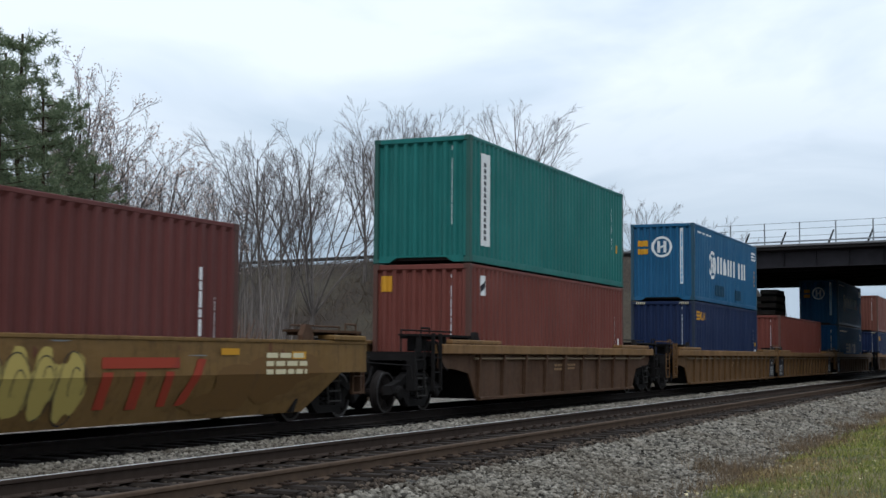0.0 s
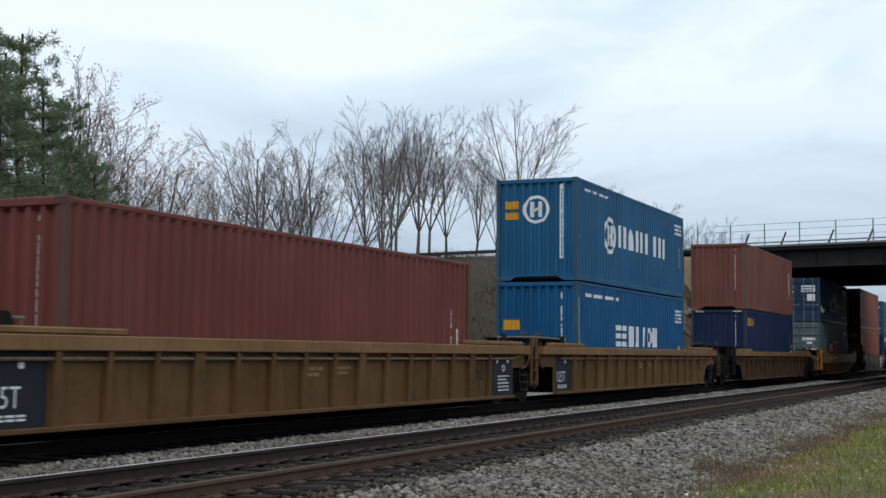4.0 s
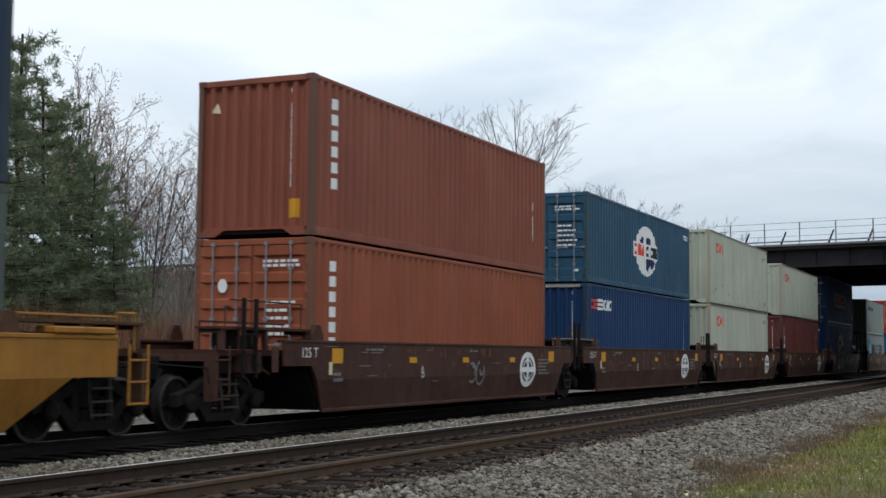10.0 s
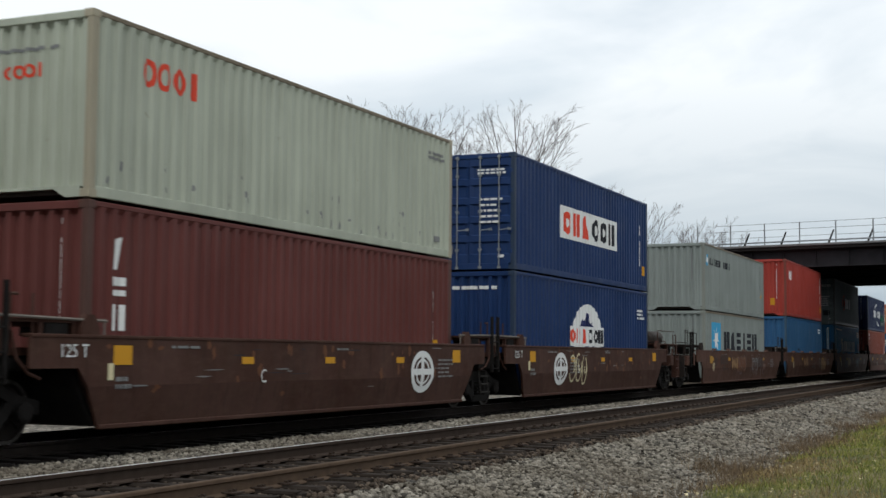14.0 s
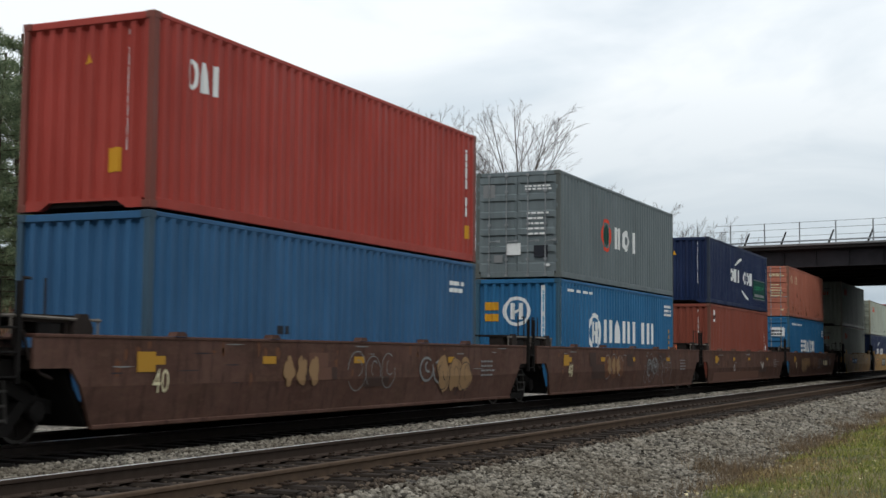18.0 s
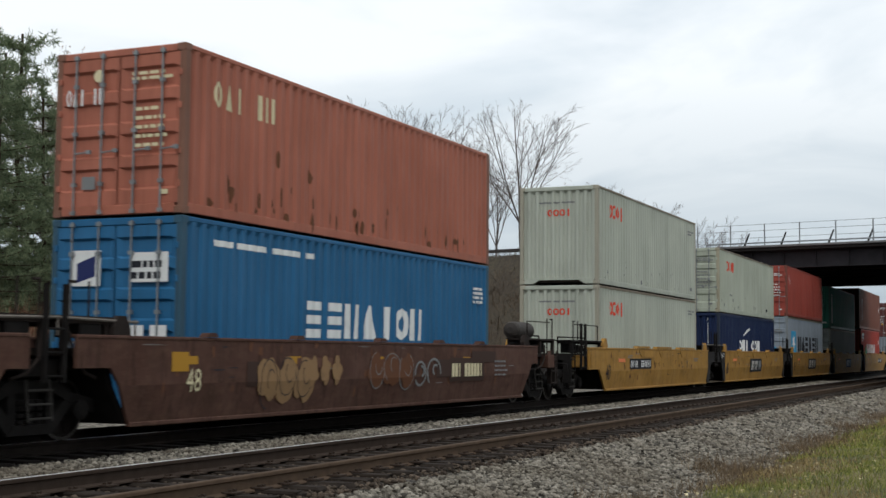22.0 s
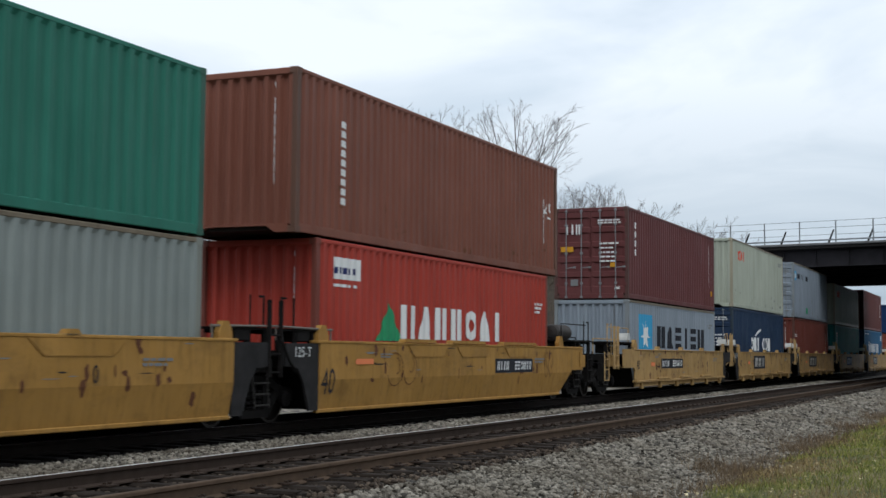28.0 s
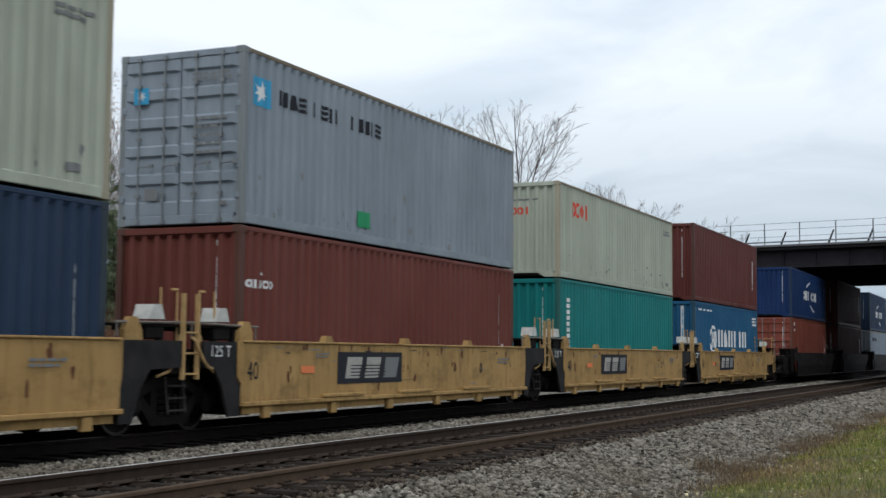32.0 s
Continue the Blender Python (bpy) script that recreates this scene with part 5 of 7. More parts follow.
M = {
    "none": lambda H: [],
    "plain": lambda H: end_column(H) + [("S", column(11.1, 0.9, 0.08, 1.3, 8), "w"), ("S", column(11.5, 0.8, 0.1, 0.9, 4), "w")],
    "vpanel": lambda H: end_column(H) + [("S", rect(0.64, 0.42, 0.58, H - 0.75), "w"), ("S", column(0.76, 0.55, 0.34, H - 1.05, 9), "k"), ("S", column(10.9, 1.1, 0.08, 1.2, 7), "w"), ("S", rect(11.4, 1.0, 0.2, 0.25), "y")],
    "vpanel_grey": lambda H: end_column(H) + [("S", column(0.7, 0.35, 0.32, H - 0.8, 9), "w"), ("E", rect(1.95, 0.3, 0.25, 0.1), "w")],
    "sticker": lambda H: end_column(H) + [("S", rect(0.68, H - 0.70, 0.36, 0.46), "w"), ("S", poly((0.72, H - 0.66), (0.98, H - 0.45), (0.98, H - 0.3), (0.72, H - 0.5)), "k"),
                                          ("E", rect(0.18, H - 0.62, 0.3, 0.36), "y"), ("E", poly((1.0, 1.1), (1.18, 1.1), (1.09, 1.28)), "o"), ("S", column(11.2, 0.5, 0.07, 1.5, 9), "w"), ("S", column(11.6, 0.6, 0.09, 0.8, 3), "w")],
    "ringword": lambda H: [("S", emblem_h(3.15, 1.5, 0.56), "w"), ("S", word("dtdbbd", 4.1, 1.22, 5.6, 0.68), "w"), ("S", bars(0.75, H - 0.32, 2.2, 0.12, 1), "w"),
                           ("E", emblem_h(1.2, 2.02, 0.40), "w"), ("E", rect(0.28, 2.05, 0.38, 0.22) + rect(0.28, 1.75, 0.38, 0.2), "y"),
                           ("E", rect(1.89, 0.62, 0.13, 2.1), "w"), ("E", column(1.90, 0.68, 0.15, 1.95, 14), "b"), ("S", rect(0.09, 1.15, 0.05, 1.55), "w"), ("S", bars(11.0, 2.2, 0.9, 0.42, 3), "w"), ("S", column(11.35, 1.05, 0.3, 0.75, 3), "y")],
    "ringword_patched": lambda H: M["ringword"](H) + [("S", rect(3.55, 0.32, 1.55, 0.42), "pt"), ("S", rect(7.3, 0.28, 1.2, 0.42), "pt")],
    "longword": lambda H: [("S", word("eedtbrd", 3.7, 1.12, 4.95, 0.64, 0.05), "w"), ("S", bars(0.8, H - 0.40, 3.2, 0.16, 1), "w"), ("S", rect(0.14, 1.1, 0.1, 1.35), "c"),
                           ("E", rect(0.2, 1.55, 0.5, 0.28) + rect(0.2, 1.15, 0.45, 0.2), "y"), ("E", column(1.90, 0.6, 0.12, 2.0, 12), "w"), ("S", bars(11.0, 2.0, 0.8, 0.5, 4), "w"), ("S", rect(11.35, 0.9, 0.22, 0.28), "y")],
    "longword_door": lambda H: [("S", word("eedtbrd", 3.8, 1.12, 4.9, 0.64, 0.05), "w"), ("S", bars(0.85, H - 0.40, 3.2, 0.16, 1), "w"), ("E", rect(0.40, 1.85, 0.55, 0.55), "w"), ("E", poly((0.5, 1.9), (0.85, 2.0), (0.85, 2.32), (0.5, 2.2)), "n"),
                                ("E", rect(1.5, 1.9, 0.7, 0.45), "w"), ("E", bars(1.52, 1.95, 0.64, 0.34, 2), "k"), ("E", rect(0.6, 1.0, 0.35, 0.2), "y"), ("E", rect(1.5, 0.85, 0.28, 0.4) + rect(1.9, 0.85, 0.3, 0.4), "w"), ("S", bars(11.2, 2.0, 0.6, 0.4, 4), "w")],
    "yellowword": lambda H: [("S", word("eertr", 0.45, 2.2, 1.5, 0.33), "y"), ("S", column(11.2, 0.5, 0.06, 1.6, 10), "w"), ("S", rect(11.55, 1.3, 0.16, 0.16), "y"), ("S", rect(11.55, 1.0, 0.16, 0.16), "w")] + end_column(H),
    "duoword": lambda H: [("S", word("re", 0.4, 2.18, 0.62, 0.28), "r"), ("S", word("eertr", 1.05, 2.16, 1.35, 0.32), "w"), ("S", column(11.3, 0.6, 0.08, 1.8, 8), "w")] + end_column(H),
    "wing": lambda H: [("S", poly((0.48, 0.62), (0.88, 0.60), (0.88, 0.66), (0.48, 0.68)) + rect(0.48, 0.72, 0.4, 0.07) + rect(0.48, 0.84, 0.4, 0.07), "w"), ("S", word("dtds", 1.05, 0.56, 1.2, 0.26), "w"),
                       ("S", word("dtd brrbebr", 4.2, 0.98, 3.65, 0.40), "w"), ("S", word("eb bs  bs", 4.6, 0.72, 2.7, 0.18), "w"),
                       ("S", swoosh(5.0, 1.40, 2.1, 0.55) + swoosh(5.5, 1.38, 1.6, 0.35) + swoosh(6.0, 1.36, 1.0, 0.18), "w"), ("S", bars(10.25, 1.98, 1.6, 0.34, 2), "w"), ("S", bars(9.6, 0.48, 2.0, 0.14, 1), "w"),
                       ("E", rect(1.38, 1.75, 0.78, 0.38), "w"), ("E", bars(1.42, 1.8, 0.7, 0.3, 2), "n"), ("E", rect(1.70, 1.22, 0.46, 0.40), "w"), ("E", bars(0.25, 1.72, 0.7, 0.12, 1), "w"), ("E", rect(0.2, 0.9, 0.25, 0.1) + rect(0.2, 0.2, 0.25, 0.1), "w")],
    "twopanel": lambda H: [("S", rect(3.85, 1.03, 1.41, 0.84), "n"), ("S", rect(5.26, 1.03, 2.94, 0.84), "o"), ("S", word("drr", 3.95, 1.2, 1.25, 0.5), "w"), ("S", word("derbbdrd", 5.4, 1.2, 2.65, 0.5), "n"),
                           ("S", bars(10.4, 2.27, 0.95, 0.28, 2), "w"), ("S", rect(6.4, 2.25, 0.5, 0.16), "s"), ("E", rect(1.4, 1.82, 0.75, 0.16) + rect(1.65, 1.6, 0.3, 0.14), "w"), ("E", rect(1.45, 0.75, 0.3, 0.55) + rect(1.85, 0.75, 0.35, 0.6), "w"), ("E", rect(0.35, 1.7, 0.3, 0.12), "r")],
    "vword": lambda H: [("S", column(0.66, 0.9, 0.40, 1.75, 4), "w"), ("E", rect(1.92, 0.32, 0.22, 0.34), "y"), ("S", column(11.3, 0.8, 0.08, 1.0, 6), "w"), ("E", poly((0.3, 2.3), (0.46, 2.3), (0.38, 2.5)), "c")] + end_column(H),
    "vword_door": lambda H: [("S", column(0.66, 0.95, 0.40, 1.65, 4), "w"), ("E", ellipse(0.6, 2.05, 0.1, 0.13, 14), "w")] + door_notes(H),
    "vword_tall": lambda H: [("S", poly((0.58, 1.98), (0.70, 1.98), (0.80, 2.44), (0.60, 2.40)) + rect(0.58, 1.62, 0.28, 0.08) + rect(0.58, 1.76, 0.28, 0.12) + rect(0.58, 1.14, 0.10, 0.36) + rect(0.76, 1.14, 0.10, 0.36), "w"), ("E", rect(0.2, 1.9, 0.3, 0.1), "w"), ("S", column(11.2, 0.7, 0.07, 1.5, 8), "w"), ("S", rect(11.2, 0.95, 0.25, 0.2), "y")] + end_column(H),
    "vword_wine": lambda H: [("S", column(0.76, 1.4, 0.26, 1.15, 3), "w"), ("E", word("bbd", 0.35, 2.05, 0.55, 0.32), "w"), ("E", rect(0.22, 1.5, 0.42, 0.16), "y"), ("E", rect(1.85, 1.0, 0.16, 0.14), "y"), ("S", column(11.3, 0.9, 0.08, 1.6, 8), "w"), ("S", rect(11.5, 0.55, 0.2, 0.2), "y")] + door_notes(H),
    "globe": lambda H: [("S", globe(6.3, 1.32, 1.28), "w"), ("S", patches(6.3, 1.32, 1.15, 4), "n"), ("S", rect(4.72, 1.08, 3.0, 0.48), "w"), ("S", word("rdt", 4.82, 1.14, 1.35, 0.36), "r"), ("S", word("rrd", 6.25, 1.14, 1.4, 0.36), "k"), ("E", ellipse(0.45, 2.05, 0.2, 0.1, 12), "w")]
                      + door_notes(H) + [("S", bars(11.2, 2.1, 0.7, 0.2, 2), "w")],
    "panelword": lambda H: [("S", rect(3.5, 1.08, 5.25, 0.88), "w"), ("S", word("rdt", 3.72, 1.2, 2.4, 0.64), "r"), ("S", word("rrd", 6.3, 1.2, 2.3, 0.64), "k"), ("E", ellipse(0.45, 2.3, 0.2, 0.1, 12), "w"), ("S", column(11.3, 0.8, 0.09, 1.3, 7), "w"), ("S", rect(11.6, 0.5, 0.22, 0.3), "y")] + door_notes(H),
    "globe_low": lambda H: [("S", globe(5.85, 1.45, 1.3), "w"), ("S", patches(5.85, 1.5, 1.15, 9), "n"), ("S", rect(4.25, 1.1, 3.2, 0.55), "w"), ("S", word("rdt", 4.35, 1.18, 1.45, 0.40), "r"), ("S", word("rrd", 5.9, 1.18, 1.45, 0.40), "k"), ("E", bars(0.55, 2.45, 1.4, 0.14, 1), "w"), ("S", bars(10.9, 2.0, 0.8, 0.35, 3), "w")],
    "redword": lambda H: [("S", word("rrrb", 1.15, H - 0.86, 1.5, 0.42), "r"), ("E", word("rrrb", 0.85, H - 0.88, 0.78, 0.20), "r"), ("E", bars(0.6, H - 0.5, 1.3, 0.08, 1), "s"), ("S", bars(11.0, H - 0.55, 0.8, 0.2, 2), "s"), ("S", rect(11.3, 0.3, 0.3, 0.12), "s")],
    "redword_door": lambda H: [("S", word("rrrb", 1.5, H - 0.86, 1.5, 0.42), "r"), ("E", word("rrrb", 0.30, H - 0.55, 0.62, 0.18), "r"), ("E", rect(0.28, 1.0, 0.25, 0.26), "k"), ("E", rect(0.65, 1.0, 0.22, 0.26), "s"), ("S", rect(10.1, 0.3, 0.3, 0.14), "k")] + door_notes(H, "s"),
    "starword": lambda H: [("S", rect(1.1, 1.02, 1.55, 1.16), "b"), ("S", star(1.87, 1.58, 0.54, 0.2), "w"), ("S", word("dtebed", 3.3, 1.12, 7.2, 0.80), "k"), ("E", rect(0.5, 0.85, 0.4, 0.5) + rect(1.45, 0.85, 0.4, 0.5), "b"), ("E", star(0.7, 1.1, 0.17, 0.07) + star(1.65, 1.1, 0.17, 0.07), "w"), ("E", bars(1.4, 2.1, 0.8, 0.22, 2), "s")],
    "starword_front": lambda H: [("S", rect(1.28, 1.02, 1.55, 1.16), "b"), ("S", star(2.05, 1.55, 0.52, 0.2), "w"), ("S", word("dtebed", 3.55, 1.1, 7.0, 0.74), "k"), ("S", bars(11.0, 1.9, 0.7, 0.2, 2), "s"), ("E", column(1.93, 1.0, 0.06, 1.4, 9), "s")],
    "starline": lambda H: [("S", rect(0.3, H - 0.92, 0.56, 0.48), "b"), ("S", star(0.58, H - 0.68, 0.2, 0.08), "w"), ("S", word("dtebed bbde", 1.12, H - 0.80, 3.95, 0.26), "k"), ("E", rect(0.28, H - 0.85, 0.3, 0.28), "b"), ("E", star(0.43, H - 0.71, 0.1, 0.04), "w"), ("S", rect(4.0, 0.3, 0.5, 0.3), "g")] + door_notes(H, "s"),
    "starline_front": lambda H: [("S", rect(0.3, H - 0.85, 0.45, 0.42), "b"), ("S", star(0.52, H - 0.64, 0.18, 0.07), "w"), ("S", word("dtebed bbde", 1.0, H - 0.80, 3.8, 0.26), "k"), ("S", column(11.2, 1.2, 0.08, 1.1, 6), "k"), ("S", poly((11.35, 0.9), (11.6, 0.9), (11.48, 1.15)), "y"), ("E", column(1.9, 1.2, 0.07, 1.1, 8), "s")],
    "cornerword": lambda H: [("S", word("rtb", 0.9, H - 1.0, 0.92, 0.48), "w"), ("E", rect(1.62, 0.55, 0.24, 0.36), "y"), ("E", poly((1.15, 2.2), (1.32, 2.2), (1.24, 2.38)), "y"), ("S", rect(11.6, 0.5, 0.22, 0.3), "y"), ("S", column(11.6, 1.0, 0.1, 1.5, 7), "w")] + end_column(H),
    "cornerword_door": lambda H: [("S", word("rtb", 0.56, H - 0.92, 0.92, 0.50), "w"), ("E", word("rtb", 0.18, H - 0.88, 0.42, 0.22), "w"), ("E", ellipse(0.85, H - 0.45, 0.1, 0.1, 14), "c"), ("E", poly((0.78, 1.15), (1.0, 1.15), (0.89, 1.35)), "y")] + door_notes(H),
    "cornerword_long": lambda H: [("S", word("rtb bd", 0.8, H - 0.85, 1.85, 0.42), "c"), ("E", word("rtb bd", 0.2, H - 0.85, 0.75, 0.26), "w"), ("E", ellipse(0.82, H - 0.4, 0.1, 0.1, 14), "c")] + door_notes(H, "c"),
    "none_blue": lambda H: [("S", bars(3.6, 0.7, 0.5, 0.7, 3), "k"), ("S", bars(10.8, 2.2, 0.8, 0.3, 2), "w")],
    "gator": lambda H: [("S", ring(4.3, 1.48, 0.46, 0.5, 0.1), "r"), ("S", ellipse(4.3, 1.48, 0.2, 0.36, 14), "dg"), ("S", word("drb", 5.1, 1.14, 2.6, 0.66), "w"), ("E", rect(0.22, 2.2, 0.35, 0.36), "s"), ("E", rect(0.9, 0.62, 0.42, 0.32), "w"), ("E", rect(1.7, 0.55, 0.4, 0.32), "k")] + door_notes(H),
    "arcword": lambda H: [("S", word("rdt rrd", 3.97, 1.05, 4.65, 0.50), "w"), ("S", swoosh(4.9, 1.78, 1.35, 0.30), "w"), ("S", swoosh(6.2, 0.78, 1.4, 0.34, -1), "w"), ("S", column(11.5, 0.8, 0.08, 1.2, 8), "w")] + end_column(H),
    "arcword_eco": lambda H: [("S", word("rdt rrd", 3.97, 1.05, 4.65, 0.55), "w"), ("S", swoosh(4.9, 1.80, 1.35, 0.34), "w"), ("S", swoosh(6.2, 0.74, 1.4, 0.34, -1), "w"), ("S", rect(8.71, 0.50, 2.9, 0.88), "dg"),
                              ("S", rect(8.71, 0.50, 2.9, 0.03) + rect(8.71, 1.35, 2.9, 0.03) + rect(8.71, 0.5, 0.04, 0.88) + rect(11.57, 0.5, 0.04, 0.88), "s"), ("ECO", None, "g"), ("S", bars(9.0, 0.62, 2.3, 0.20, 1), "s"),
                              ("S", column(11.75, 0.8, 0.07, 1.3, 7), "w"), ("E", poly((0.95, 1.9), (1.12, 1.9), (1.04, 2.08)), "y")] + end_column(H),
    "arcword_door": lambda H: [("S", word("rdt rrd", 3.97, 1.10, 4.65, 0.60), "w"), ("S", swoosh(4.9, 1.80, 1.35, 0.30), "w"), ("S", column(11.5, 0.8, 0.08, 1.2, 8), "w")] + door_notes(H),
    "fortyfive": lambda H: [("S", column(1.58, 0.65, 0.36, 1.6, 6), "w"), ("45", None, "w"), ("S", column(12.7, 0.8, 0.07, 1.2, 7), "w")] + end_column(H),
    "fortyfive_plain": lambda H: [("S", column(12.7, 0.5, 0.07, 1.3, 7), "w"), ("S", column(13.0, 0.6, 0.07, 0.8, 4), "w")] + end_column(H),
    "treeword": lambda H: [("S", rect(0.65, 2.2, 1.05, 0.40), "w"), ("S", bars(0.72, 2.3, 0.9, 0.2, 1), "n"), ("S", bars(0.65, 2.06, 1.05, 0.09, 1), "w"), ("S", poly((2.4, 1.1), (3.5, 1.1), (2.95, 1.85)), "g"), ("S", word("dtddrtb", 3.5, 1.15, 5.7, 0.68), "w"), ("S", bars(11.2, 1.9, 0.6, 0.3, 3), "w")] + end_column(H),
    "smallmark": lambda H: [("S", word("rdtrr", 0.22, 1.9, 0.88, 0.14), "w"), ("S", poly((0.6, 2.12), (0.75, 2.12), (0.68, 2.2)), "w"), ("S", column(11.2, 0.8, 0.07, 1.5, 8), "w"), ("S", rect(11.4, 0.9, 0.1, 0.2), "w")] + end_column(H),
}


def scuffs(L, H, seed, count=16, big=1.0):
    """Scrapes and rust spots, thickest along the foot of a side."""
    rng = random.Random(seed)
    out = []
    for _ in range(count):
        u, v = rng.uniform(0.4, L - 0.5), 0.2 + abs(rng.gauss(0, 0.35))
        if v > H - 0.4:
            continue
        w, h = rng.uniform(0.01, 0.05) * big, rng.uniform(0.03, 0.11) * big
        n = 9
        out.append([(u + w * rng.uniform(0.5, 1.1) * math.cos(6.283 * i / n), v + h * rng.uniform(0.5, 1.1) * math.sin(6.283 * i / n)) for i in range(n)])
    return out


def box_on_train(L, H, colour, doors, marks, place):
    _, said = PAINTS[colour]
    how = "with double doors" if doors else "with ribbed end"
    root = container(L, H, mat_of(colour), f"{said} corrugated steel container {how}, {place}", doors, post=post_of(colour), edge=paint("rusty_edge_paint", (118, 108, 90), 0.7, 0.9) if colour in POSTS else None)
    if H > 2.7 and colour in ("navy", "royal"):
        stripes = [poly((a, H - 0.115), (a + 0.035, H - 0.115), (a + 0.06, H - 0.03), (a + 0.025, H - 0.03))[0] for a in ([0.2 + 0.075 * i for i in range(27)] if colour == "royal" else [0.2 + 0.075 * i for i in range(5)] + [1.86 + 0.075 * i for i in range(5)])]
        tagged(drape("height_stripes", stripes, MARKS["c"], root, lambda u, d, z: (-L / 2 + 0.003, CW - u, z), 0, 0, 0.0), kind="stuff")
    if colour in ("pale", "chalk", "grey", "ice", "salmon", "petrol", "rust", "umber"):
        tagged(mark_side(root, L, scuffs(L, H, len(MOVING) * 7 + int(H * 10), 34, 1.9 if colour == "salmon" else 1.0), "s" if colour in ("pale", "chalk", "grey", "ice") else "ru", "grime"), kind="stuff")
    for layer, (face, shapes, key) in enumerate(M[marks](H)):
        if face == "ECO":
            mark_side(root, L, letters("eco container", 9.0, 0.92, 0.26, 0.98), key, "lettering", "green lettering", layer)
        elif face == "45":
            mark_side(root, L, letters("45", L - 1.0, 1.45, 0.42), key, "lettering", "white painted length")
        elif face == "S":
            mark_side(root, L, shapes, key, layer=layer)
        else:
            mark_end(root, L, shapes, key, doors, layer=layer)
    return root


# middle of each box pair at the clip's start, car family, lower box, upper box: (length, height, colour, doors, marks)
TRAIN = [
    (-12.6, "wedge_y", (L40, HC, "brown", 0, "plain"), None),
    (11.93, "wedge_y", (L40, HC, "maroon", 0, "plain"), None),
    (33.58, "rib_b", (L40, HC, "redbrown", 0, "sticker"), (L40, HC, "green", 0, "vpanel")),
    (55.10, "rib_o1", (L40, HC, "navy", 0, "yellowword"), (L40, HC, "blue", 0, "ringword_patched")),
    (74.0, "rib_o2", (L45, HC, "redbrown", 0, "fortyfive_plain"), None),
    (94.6, "rib_o3", (L40, HC, "teal", 0, "longword"), (L40, HC, "blue", 0, "ringword")),
    (118.1, "rib_c", (L40, HC, "navy", 0, "yellowword"), (L40, HC, "brown", 0, "plain")),
    (139.97, "wedge_d", (L40, HC, "greygreen", 1, "twopanel"), (L40, SD, "slate", 1, "wing")),
    (159.72, "cross1", (L40, HC, "tango", 1, "vword_door"), (L40, HC, "orange", 0, "vword")),
    (175.5, "cross2", (L40, HC, "royal", 0, "duoword"), (L40, SD, "petrol", 1, "globe")),
    (191.0, "cross3", (L40, HC, "pale", 0, "redword"), (L40, HC, "pale", 0, "redword")),
    (207.0, "cross4", (L40, HC, "maroon", 0, "vword_tall"), (L40, SD, "pale", 0, "redword")),
    (223.0, "cross5", (L40, HC, "cobalt", 0, "globe_low"), (L40, HC, "cobalt", 1, "panelword")),
    (243.4, "old1", (L40, SD, "grey", 0, "starword_front"), (L40, SD, "grey", 0, "starline_front")),
    (261.68, "old2", (L40, HC, "steelblue", 0, "none_blue"), (L40, HC, "red", 0, "cornerword")),
    (279.7, "old3", (L40, HC, "bright", 0, "ringword"), (L40, HC, "taupe", 1, "gator")),
    (297.62, "old4", (L40, HC, "rust", 0, "sticker"), (L40, SD, "navy", 0, "arcword_eco")),
    (315.8, "old5", (L40, HC, "bright", 1, "longword_door"), (L40, SD, "salmon", 1, "cornerword_long")),
    (336.45, "yel1", (L40, HC, "chalk", 0, "redword"), (L40, HC, "chalk", 0, "redword")),
    (352.62, "yel2", (L40, SD, "navy", 0, "arcword"), (L40, SD, "pale", 1, "redword_door")),
    (368.65, "yel3", (L40, HC, "ice", 1, "starword"), (L40, SD, "brick", 1, "cornerword_door")),
    (384.15, "yel4", (L40, SD, "grey", 1, "none"), (L40, SD, "jade", 0, "vpanel_grey")),
    (399.85, "yel5", (L40, HC, "vermilion", 0, "treeword"), (L45, HC, "umber", 0, "fortyfive")),
    (419.55, "pal1", (L40, SD, "ice", 0, "starword_front"), (L40, HC, "wine", 1, "vword_wine")),
    (435.2, "pal2", (L40, HC, "slate", 1, "arcword_door"), (L40, HC, "pale", 0, "redword")),
    (450.7, "pal3", (L40, HC, "redbrown", 0, "smallmark"), (L40, HC, "ice", 1, "starline")),
    (466.25, "pal4", (L40, HC, "aqua", 0, "vpanel_grey"), (L40, SD, "pale", 0, "redword")),
    (481.7, "pal5", (L40, HC, "blue", 0, "ringword"), (L40, HC, "maroon", 0, "plain")),
    (503.3, "dark1", (L40, HC, "rust", 1, "sticker"), (L40, SD, "cobalt", 0, "arcword")),
    (521.0, "dark1", (L40, HC, "maroon", 0, "plain"), (L40, HC, "maroon", 0, "plain")),
    (539.0, "dark1", (L40, HC, "ice", 0, "starline_front"), (L40, HC, "slate", 0, "arcword")),
    (557.0, "dark1", (L40, HC, "grey", 0, "none"), (L40, SD, "pale", 0, "redword")),
    (575.0, "dark1", (L40, HC, "teal", 0, "plain"), (L40, HC, "redbrown", 0, "plain")),
]
OCHRE = paint("weathered_ochre_car_paint", (102, 74, 42), 0.7, 0.5, 0.7, 0.25, 0.6)
OLIVE = paint("olive_brown_car_paint", (78, 55, 36), 0.7, 0.5, 0.75, 0.25, 0.6)
BROWNISH = paint("grimy_brown_car_paint", (82, 58, 40), 0.7, 0.5, 0.75, 0.25, 0.6)
YELLOW_OLD = paint("dirty_yellow_car_paint", (122, 94, 52), 0.6, 0.45, 0.65, 0.2, 0.7)
